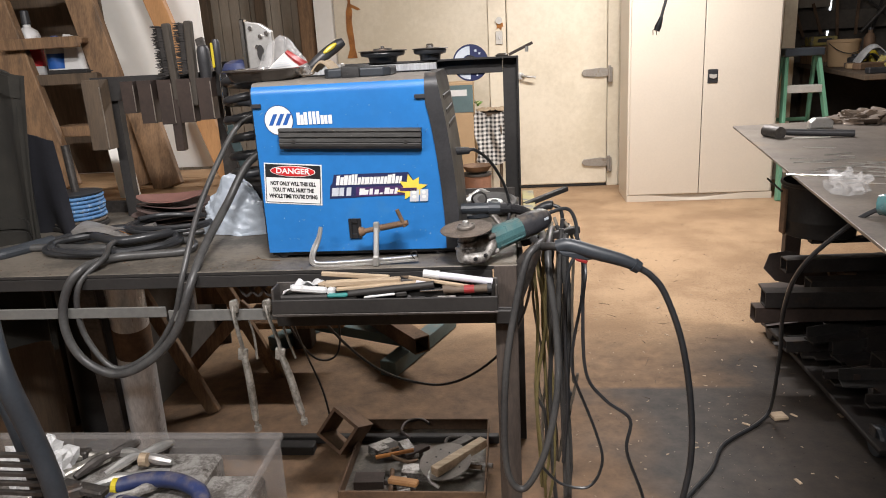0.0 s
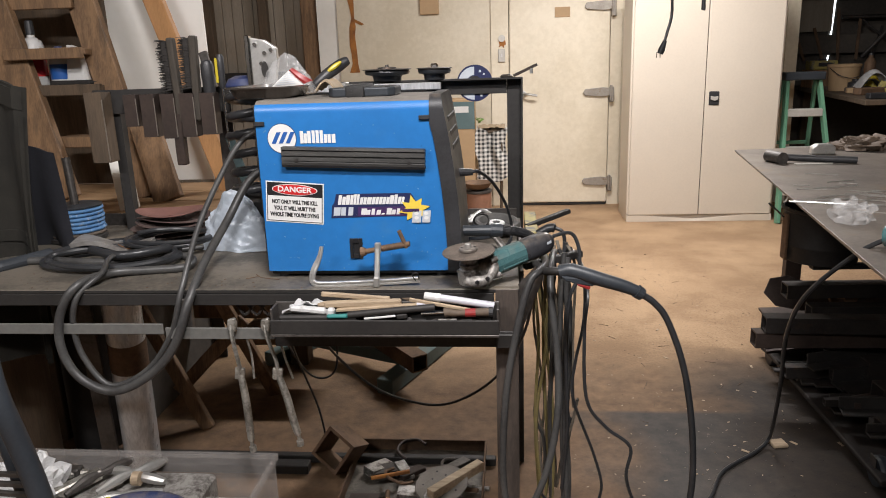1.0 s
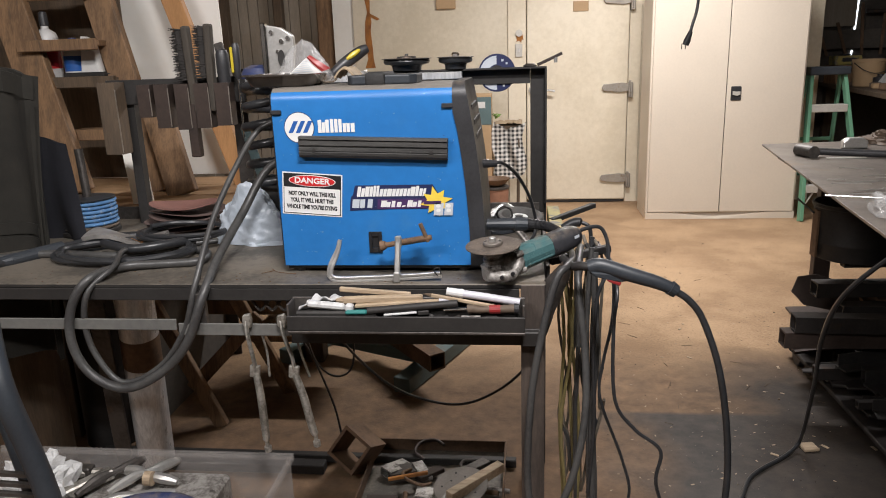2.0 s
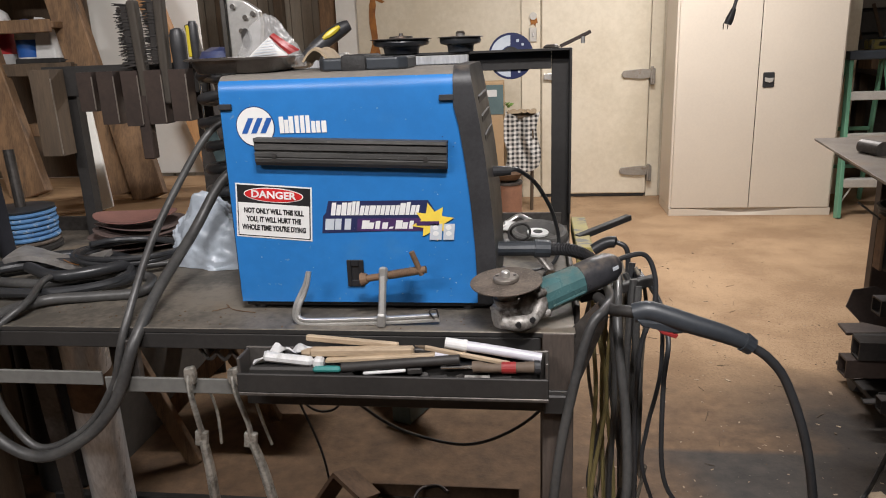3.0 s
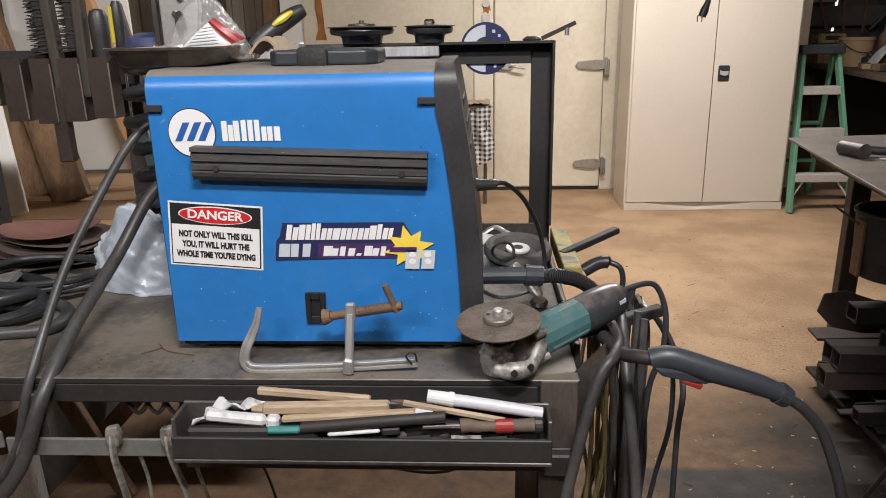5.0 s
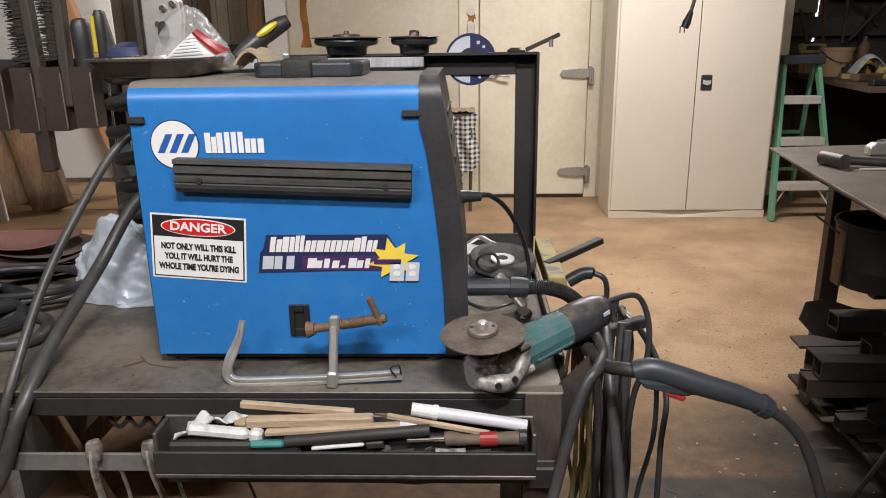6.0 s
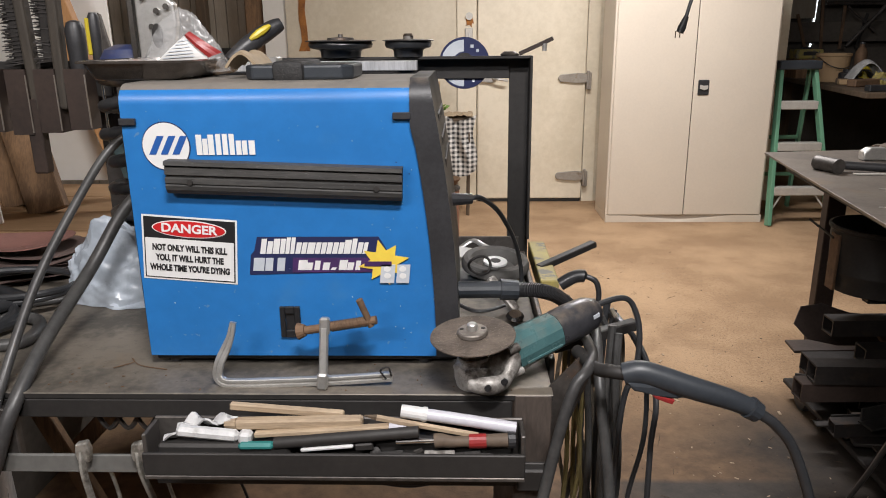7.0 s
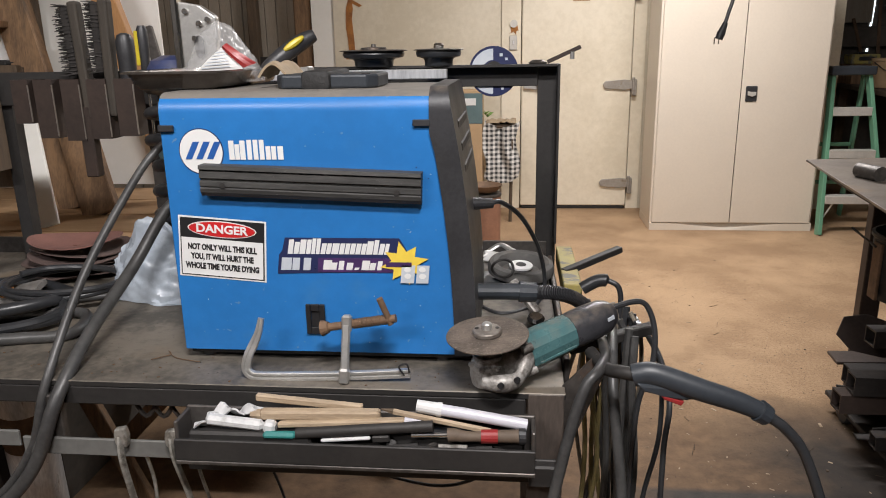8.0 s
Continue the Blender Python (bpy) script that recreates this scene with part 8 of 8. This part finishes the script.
tc2 = thing("thin_cord", (0.3, 1.75, 0.9), "thin dark cord hanging in a loop", "cord")
bm = BM()
sweep(bm, [(0.28, 1.93, 0.935), (0.30, 1.80, 0.905), (0.298, 1.75, 0.80), (0.278, 1.75, 0.68), (0.274, 1.75, 0.585), (0.331, 1.75, 0.421), (0.352, 1.75, 0.32), (0.317, 1.75, 0.243), (0.241, 1.75, 0.252), (0.19, 1.76, 0.30)], 0.004, 8, 7)
part("cord", bm, M_RUBBERB, tc2, smooth=True)
pb = thing("plug_end", (0.26, 2.06, 0.96), "black plug with a short cord behind the grinder", "plug")
bm = BM()
sweep(bm, [(0.195, 2.06, 0.945), (0.225, 2.06, 0.962), (0.25, 2.055, 0.962), (0.268, 2.05, 0.945), (0.27, 2.05, 0.88), (0.262, 2.05, 0.60), (0.27, 2.05, 0.3)], lambda u: 0.013 if u < 0.3 else 0.0055, 10, 6)
part("body", bm, M_RUBBERB, pb, smooth=True)

# ---- small things on the table behind the bezel ----
cw = thing("cup_wheel", (0.075, 2.2, TZ), "grey cup grinding wheel with a white centre", "grinding wheel")
CM = pose(0.072, 2.215, TZ + 0.012, 7, 3, 0)
bm = BM()
lathe(bm, [(0.035, 0), (0.060, 0.002), (0.073, 0.012), (0.0745, 0.024), (0.070, 0.033), (0.062, 0.036), (0.054, 0.033), (0.048, 0.022), (0.044, 0.012), (0.026, 0.010)], CM, 36)
part("rubber_cup", bm, M_CUP, cw, smooth=True)
bm = BM()
lathe(bm, [(0.022, 0.0205), (0.026, 0.022), (0.026, 0.0265), (0.012, 0.027)], CM, 26)
part("white_ring", bm, M_PRINTW, cw, "white paper ring")
bm = BM()
lathe(bm, [(0.0118, 0.011), (0.0118, 0.0275)], CM, 16)
part("hub", bm, M_BLACKIRON, cw)
gd = thing("grinding_disc", (0.0, 2.2, TZ), "flat grey grinding disc under the cup wheel", "disc")
bm = BM()
lathe(bm, [(0.055, 0), (0.058, 0.002), (0.058, 0.010), (0.03, 0.012)], pose(0.012, 2.19, TZ + 0.001), 28)
part("disc", bm, M_GREYPL, gd)
lp = thing("locking_pliers", (0.02, 2.3, TZ), "chrome locking pliers lying on the table", "pliers")
bm = BM()
sweep(bm, [(-0.03, 2.30, TZ + 0.02), (0.02, 2.33, TZ + 0.05), (0.05, 2.31, TZ + 0.045), (0.095, 2.28, TZ + 0.03)], 0.007, 8, 6, flat=0.6)
part("upper_handle", bm, M_CHROME, lp, smooth=True)
bm = BM()
sweep(bm, [(-0.05, 2.32, TZ + 0.03), (0.0, 2.33, TZ + 0.03), (0.05, 2.33, TZ + 0.02), (0.1, 2.34, TZ + 0.02)], 0.006, 8, 6, flat=0.6)
part("lower_handle", bm, M_BRIGHT, lp, smooth=True)
bm = BM()
prism(bm, [(-0.02, -0.01), (0.02, -0.012), (0.026, 0.012), (-0.012, 0.018)], 0.014, pose(0.0, 2.32, TZ + 0.022, 70, 0, 0), 0.003)
part("jaw", bm, M_CHROME, lp)
rg = thing("wire_ring", (0.04, 2.06, TZ), "black wire ring and a bright nut on the table", "ring")
bm = BM()
sweep(bm, [(0.035 + 0.021 * math.cos(a), 2.03 + 0.006 * math.sin(2 * a), TZ + 0.085 + 0.018 * math.sin(a)) for a in (2 * math.pi * k / 10 for k in range(10))], 0.0028, 8, 4, closed=True)
part("ring", bm, M_BLACKIRON, rg, smooth=True)
bm = BM()
bar(bm, (0.055, 2.03, TZ + 0.06), (0.105, 2.0, TZ + 0.003), 0.022, 0.012, bev=0.003)
part("clevis", bm, M_ALU, rg)
bm = BM()
lathe(bm, [(0.016, 0), (0.017, 0.006), (0.012, 0.012)], pose(0.10, 1.96, TZ + 0.003, 20, 0, 0), 12)
tagged(part("bright_nut", bm, M_BRIGHT), "bright steel nut on the table", "nut")
bm = BM()
sweep(bm, [(-0.56, 1.745, TZ + 0.002), (-0.535, 1.765, TZ + 0.003), (-0.545, 1.78, TZ + 0.003), (-0.52, 1.755, TZ + 0.002), (-0.47, 1.74, TZ + 0.002)], 0.0009, 5, 6)
tagged(part("bent_wire", bm, M_RUSTY), "thin bent rusty wire on the table", "wire")
bm = BM()
random.seed(77)
for k in range(120):
    x, y = random.uniform(-1.3, 0.12), random.uniform(1.67, 1.77) if k % 3 else random.uniform(1.67, 2.38)
    s = random.uniform(0.0006, 0.0022)
    box(bm, (-s, -s * 0.6, 0), (s, s * 0.6, s * 0.5), 0, pose(x, y, TZ + 0.0004, 0, 0, random.uniform(0, 180)))
tagged(part("grinding_grit", bm, M_RUSTY), "rusty grit and crumbs scattered over the steel top", "grit", kind="stuff")

# ---- below the table ----
cyl = thing("steel_flue", (-1.3, 2.3, 0), "galvanised steel pipe leaning below the table", "pipe")
bm = BM()
P0, P1 = Vector((-1.252, 2.32, 0.03)), Vector((-1.165, 2.18, 0.80))
lathe(bm, [(0.058, 0), (0.062, 0.004), (0.062, 0.77), (0.056, 0.775)], Matrix.Translation(P0) @ (P1 - P0).to_track_quat("Z", "Y").to_matrix().to_4x4(), 30)
part("pipe", bm, M_SHINY, cyl, smooth=True)
bm = BM()
lathe(bm, [(0.0622, 0.42), (0.0632, 0.425), (0.0632, 0.53), (0.0622, 0.535)], Matrix.Translation(P0) @ (P1 - P0).to_track_quat("Z", "Y").to_matrix().to_4x4(), 30)
part("rust_band", bm, M_RUSTY, cyl, "rusty brown band", smooth=True)
bm = BM()
bar(bm, (-1.335, 2.26, 0.0), (-1.265, 2.12, 0.84), 0.06, 0.012, up=(0, 1, 0), bev=0.002)
part("side_strip", bm, M_STEEL, cyl)
for k, (x, y, r, mt_) in enumerate(((-1.62, 2.25, 0.09, M_WOODD), (-1.52, 2.5, 0.10, M_BLACKIRON))):
    bm = BM()
    lathe(bm, [(r * 0.9, 0), (r, 0.01), (r, 0.78), (r * 0.9, 0.79)], Matrix.Translation((x, y, 0)), 24)
    tagged(part("dark_drum", bm, mt_, smooth=True), "dark dirty drum standing below the bench", "drum", "drums below the bench")
stn = thing("stand_base", (-0.5, 3.2, 0), "teal-grey welded steel stand lying behind the table", "steel stand")
bm = BM()
bar(bm, (-0.445, 2.93, 0.04), (-0.215, 3.52, 0.04), 0.08, 0.07, bev=0.003)
part("foot", bm, M_STANDTEAL, stn)
bm = BM()
bar(bm, (-1.06, 3.22, 0.04), (-0.86, 3.62, 0.04), 0.08, 0.07, bev=0.003)
part("foot", bm, M_STANDTEAL, stn)
bm = BM()
bar(bm, (-0.94, 3.40, 0.09), (-0.37, 3.14, 0.09), 0.075, 0.05, bev=0.003)
part("cross_beam", bm, M_STANDTEAL, stn)
bm = BM()
hollow(bm, (-0.76, 3.34, 0.115), (-0.76, 3.34, 0.80), 0.075, 0.075, 0.005, up=(0, 1, 0))
part("upright", bm, M_STANDTEAL, stn)
bm = BM()
hollow(bm, (-0.283, 2.93, 0.155), (-0.60, 3.35, 0.155), 0.075, 0.075, 0.006)
tagged(part("rusty_tube", bm, M_RUSTY), "rusty square tube resting on the stand", "steel tube")
bm = BM()
SQ = pose(-0.505, 2.31, 0.096, -24, 0, -14)
hollow(bm, SQ @ Vector((0, -0.05, 0)), SQ @ Vector((0, 0.08, 0)), 0.12, 0.12, 0.011, up=SQ.to_3x3() @ Vector((0.5, 0, 0.866)))
tagged(part("square_tube_offcut", bm, M_RUSTY), "rusty thick square tube offcut on the floor", "tube offcut")
tf = thing("scrap_tray", (-0.2, 2.25, 0), "shallow rusty steel tray of scrap on the floor", "scrap tray")
bm = BM()
box(bm, (-0.46, 2.0, 0.0), (0.02, 2.47, 0.006), 0.001)
part("bottom", bm, M_TOP, tf)
for lo, hi in (((-0.46, 2.0, 0.0065), (-0.454, 2.47, 0.05)), ((0.014, 2.0, 0.0065), (0.02, 2.47, 0.05)), ((-0.4535, 2.464, 0.0065), (0.0135, 2.47, 0.05)), ((-0.4535, 2.0, 0.0065), (0.0135, 2.006, 0.05))):
    bm = BM()
    box(bm, lo, hi, 0.001)
    part("side", bm, M_RUSTY, tf)
random.seed(14)
for k in range(16):
    x, y = random.uniform(-0.40, -0.03), random.uniform(2.05, 2.42)
    z = 0.008 + 0.004 * (k % 4)
    bm = BM()
    m = pose(x, y, z + 0.012, random.uniform(-8, 8), random.uniform(-8, 8), random.uniform(0, 180))
    if k % 4 == 0:
        hollow(bm, m @ Vector((-0.05, 0, 0)), m @ Vector((0.05, 0, 0)), 0.06, 0.03, 0.004)
        nm = "channel_offcut"
    elif k % 4 == 1:
        rod(bm, m @ Vector((-0.09, 0, 0)), m @ Vector((0.09, 0, 0)), 0.008)
        nm = "bolt"
    elif k % 4 == 2:
        sweep(bm, [m @ Vector(p) for p in ((-0.05, 0, 0), (-0.05, 0.04, 0.02), (0.0, 0.055, 0.03), (0.05, 0.03, 0.02), (0.05, -0.01, 0.01))], 0.006, 7, 5)
        nm = "shackle"
    else:
        box(bm, (-0.05, -0.02, -0.008), (0.05, 0.02, 0.008), 0.002, m)
        nm = "steel_block"
    tagged(part(nm, bm, random.choice([M_RUSTY, M_STEEL, M_ALU, M_TUBE])), "rusty piece of scrap steel in the floor tray", nm.replace("_", " "), "scrap in the floor tray")
sd2 = thing("sanding_disc_old", (-0.13, 2.13, 0.04), "large worn sanding disc with holes among scrap", "sanding disc")
bm = BM()
lathe(bm, [(0.012, 0), (0.088, 0.0), (0.09, 0.002), (0.088, 0.004), (0.012, 0.004)], pose(-0.12, 2.15, 0.065, 10, -6, 0), 40)
odm = pose(-0.12, 2.15, 0.065, 10, -6, 0)
od = part("disc", bm, M_OLDDISC, sd2)
for k in range(10):
    a, r = 2 * math.pi * k / 10, 0.062 if k % 2 else 0.04
    bm = BM()
    rod(bm, odm @ Vector((r * math.cos(a), r * math.sin(a), 0.0035)), odm @ Vector((r * math.cos(a), r * math.sin(a), 0.0046)), 0.0035)
    part("hole", bm, M_BLACKIRON, od)
stick("square_stick", (-0.15, 2.07, 0.078), (0.008, 2.245, 0.085), 0.032, 0.032, M_STICK, "pale square wood offcut lying on scrap", "wood offcut")
stick("orange_handle", (-0.30, 2.06, 0.055), (-0.20, 2.03, 0.06), 0.03, 0.02, M_WOODL, "orange tool handle among scrap", "handle", 0.005)
stick("red_pencil", (-0.37, 2.2, 0.05), (-0.24, 2.24, 0.055), 0.012, 0.012, M_RUST, "orange-brown rod among scrap", "rod")
hc = thing("floor_cord", (-0.3, 2.6, 0), "thin black cord drooping below the table", "cord")
bm = BM()
sweep(bm, [(-0.60, 2.15, 0.86), (-0.55, 2.3, 0.55), (-0.42, 2.5, 0.26), (-0.25, 2.55, 0.16), (-0.1, 2.50, 0.19), (0.06, 2.42, 0.33), (0.16, 2.3, 0.55), (0.2, 2.05, 0.88)], 0.005, 8, 7)
part("cord", bm, M_RUBBERB, hc, smooth=True)
hc2 = thing("floor_cord", (-0.7, 2.4, 0), "thin black cord hanging to the floor behind the rail", "cord")
bm = BM()
sweep(bm, [(-0.67, 2.2, 0.86), (-0.69, 2.3, 0.6), (-0.64, 2.45, 0.33), (-0.56, 2.5, 0.30), (-0.52, 2.45, 0.45), (-0.50, 2.3, 0.86)], 0.004, 8, 7)
sweep(bm, [(-0.66, 2.22, 0.86), (-0.66, 2.35, 0.5), (-0.60, 2.42, 0.2), (-0.585, 2.45, 0.01)], 0.004, 8, 7)
part("cord", bm, M_RUBBERB, hc2, smooth=True)

# ---- box of tools in front ----
fb = thing("plastic_bin", (-0.85, 1.4, 0), "scuffed clear plastic bin packed with dusty hand tools", "bin")
BX0, BX1, BY0, BY1, BZ = -1.32, -0.515, 1.30, 1.70, 0.388
bm = BM()
box(bm, (BX0 + 0.012, BY0 + 0.012, 0.006), (BX1 - 0.16, BY1 - 0.012, BZ - 0.001), 0.01)
box(bm, (BX1 - 0.159, BY0 + 0.012, 0.006), (BX1 - 0.012, BY1 - 0.10, BZ - 0.012), 0.01)
part("filling", bm, M_ALU, fb, "grimy packed filling")
M_BIN = clear("foggy_clear_plastic", (0.42, 0.39, 0.37), 0.16, 0.22)
for lo, hi in (((BX0, BY0, 0.004), (BX1, BY0 + 0.003, BZ + 0.045)), ((BX0, BY1 - 0.003, 0.004), (BX1, BY1, BZ + 0.045)), ((BX0, BY0 + 0.0035, 0.004), (BX0 + 0.003, BY1 - 0.0035, BZ + 0.045)), ((BX1 - 0.003, BY0 + 0.0035, 0.004), (BX1, BY1 - 0.0035, BZ + 0.045)), ((BX0, BY0, 0.0), (BX1, BY1, 0.0035))):
    bm = BM()
    box(bm, lo, hi, 0.001)
    part("bin_wall", bm, M_BIN, fb, "scuffed clear plastic wall")
for lo, hi in (((BX0 - 0.008, BY1 + 0.0005, BZ + 0.03), (BX1 + 0.008, BY1 + 0.009, BZ + 0.048)), ((BX1 + 0.0005, BY0, BZ + 0.03), (BX1 + 0.009, BY1, BZ + 0.048))):
    bm = BM()
    box(bm, lo, hi, 0.002)
    part("rim", bm, M_BIN, fb)
bm = BM()
crumple(bm, -1.12, 1.56, BZ + 0.001, 0.09, 0.07, 0.11, 41, 26, 12, 0.7, 0.4)
tagged(part("clear_bag", bm, clear("bright_clear_film", (0.86, 0.86, 0.86), 0.12, 0.55)), "clear crumpled plastic bag in the clear bin", "plastic bag")
bp = thing("pliers", (-0.9, 1.5, BZ), "dark steel pliers with blue grips in the bin", "pliers")
bm = BM()
sweep(bm, [(-0.86, 1.48, BZ + 0.03), (-0.80, 1.50, BZ + 0.035), (-0.72, 1.50, BZ + 0.035), (-0.64, 1.46, BZ + 0.03), (-0.61, 1.40, BZ + 0.025)], 0.020, 12, 6)
part("grip", bm, M_BLUETOOL, bp, "dusty blue rubber grip", smooth=True)
bm = BM()
sweep(bm, [(-0.86, 1.44, BZ + 0.02), (-0.78, 1.42, BZ + 0.022), (-0.68, 1.40, BZ + 0.022)], 0.018, 12, 6)
part("grip", bm, M_BLUETOOL, bp, smooth=True)
bm = BM()
bar(bm, (-0.88, 1.46, BZ + 0.025), (-1.01, 1.49, BZ + 0.03), 0.035, 0.02, bev=0.005)
part("jaw", bm, M_STEEL, bp)
bm = BM()
rod(bm, (-0.868, 1.479, BZ + 0.03), (-0.855, 1.48, BZ + 0.03), 0.0215)
part("collar", bm, M_YELLOW, bp, "yellow collar")
random.seed(51)
for k in range(12):
    x, y, a = random.uniform(-1.15, -0.75), random.uniform(1.38, 1.64), random.uniform(-60, 60)
    m = pose(x, y, BZ + 0.016, 0, 0, a)
    bm = BM()
    if k % 3:
        sweep(bm, [m @ Vector(p) for p in ((-0.09, 0, 0), (-0.02, 0.005, 0.012), (0.03, 0, 0.012), (0.10, 0.015, 0.002))], lambda u: 0.008 + 0.006 * math.sin(6 * u) ** 2, 9, 5)
        nm = "spanner"
    else:
        bar(bm, m @ Vector((-0.06, 0, 0)), m @ Vector((0.06, 0, 0.01)), 0.03, 0.028, bev=0.004)
        nm = "chisel"
    tagged(part(nm, bm, random.choice([M_STEEL, M_JAW, M_CHROME, M_ALU]), smooth=k % 3 > 0), "dusty steel hand tool lying in the bin", nm, "tools in the bin")
# plain short rod stands in for a yellowish knob
bm = BM()
rod(bm, (-0.86, 1.60, BZ + 0.03), (-0.84, 1.60, BZ + 0.03), 0.018)
tagged(part("wood_dowel", bm, M_STICK), "small pale yellowish knob lying in the bin", "dowel")
hb2 = thing("cart_handle", (-1.0, 1.2, 0), "black tubular cart handle in front of the table", "cart")
bm = BM()
sweep(bm, [(-0.93, 1.28, 1.0), (-0.862, 1.2, 0.876), (-0.832, 1.2, 0.74), (-0.815, 1.2, 0.66), (-0.806, 1.2, 0.575), (-0.80, 1.2, 0.30), (-0.80, 1.2, 0.02)], 0.0215, 14, 7)
part("tube", bm, M_GREYPL, hb2, smooth=True)
bm = BM()
sweep(bm, [(-1.02, 1.33, 0.90), (-0.93, 1.28, 0.70), (-0.90, 1.27, 0.50), (-0.90, 1.27, 0.02)], 0.013, 12, 7)
part("tube", bm, M_GREYPL, hb2, smooth=True)
for k in range(6):
    bm = BM()
    bar(bm, (-0.96, 1.22 , 0.56 + 0.022 * k), (-0.845, 1.215, 0.56 + 0.022 * k), 0.01, 0.008)
    part("rib", bm, M_STEEL, hb2)

# ---- litter on the floor ----
bm = BM()
random.seed(61)
for k in range(290):
    x, y = random.uniform(0.2, 1.6), random.uniform(1.9, 5.2)
    s = random.uniform(0.0015, 0.0045) * (1 if k % 12 else 2.4)
    box(bm, (-s * 1.4, -s * 0.5, 0), (s * 1.4, s * 0.5, s * 0.25), 0, pose(x, y, 0.0003, 0, 0, random.uniform(0, 180)))
tagged(part("floor_chips", bm, M_STICK), "pale wood and metal chips scattered over the floor", "chips", kind="stuff")
bm = BM()
for k in range(260):
    x, y = random.gauss(0.95, 0.25), random.gauss(2.35, 0.35)
    s = random.uniform(0.0006, 0.0026)
    box(bm, (-s, -s * 0.6, 0), (s, s * 0.6, s * 0.4), 0, pose(x, y, 0.0003, 0, 0, random.uniform(0, 180)))
tagged(part("metal_filings", bm, M_BRIGHT), "bright metal filings on the dark floor", "filings", kind="stuff")
bm = BM()
for k in range(22):
    x, y, a = random.uniform(0.3, 1.4), random.uniform(2.6, 5.0), random.uniform(0, 3)
    ln = random.uniform(0.02, 0.07)
    rod(bm, (x, y, 0.002), (x + ln * math.cos(a), y + ln * math.sin(a), 0.003), 0.0012, 0.0008, 5)
tagged(part("floor_twigs", bm, M_WOODD), "dark splinters and wire scraps on the floor", "splinters", kind="stuff")
stick("wood_block", (1.08, 2.55, 0.008), (1.135, 2.56, 0.008), 0.05, 0.012, M_STICK, "small pale wood block on the dark floor", "wood block")
bm = BM()
for k in range(240):
    x, y = random.uniform(0.25, 1.7), random.uniform(2.3, 5.6)
    s = random.uniform(0.001, 0.003) * (2.0 if k % 17 == 0 else 1)
    box(bm, (-s, -s * 0.7, 0), (s, s * 0.7, s * 0.5), 0, pose(x, y, 0.0003, 0, 0, random.uniform(0, 180)))
tagged(part("floor_crumbs", bm, M_WOODD), "dark crumbs of dirt scattered over the floor", "dirt", kind="stuff")
# scrap by the caster
bm = BM()
crumple(bm, 1.42, 3.22, 0.0, 0.07, 0.05, 0.025, 71, 18, 6, 0.7)
tagged(part("paper_scrap", bm, M_PAPER), "crumpled pale paper scrap by the caster", "paper scrap")
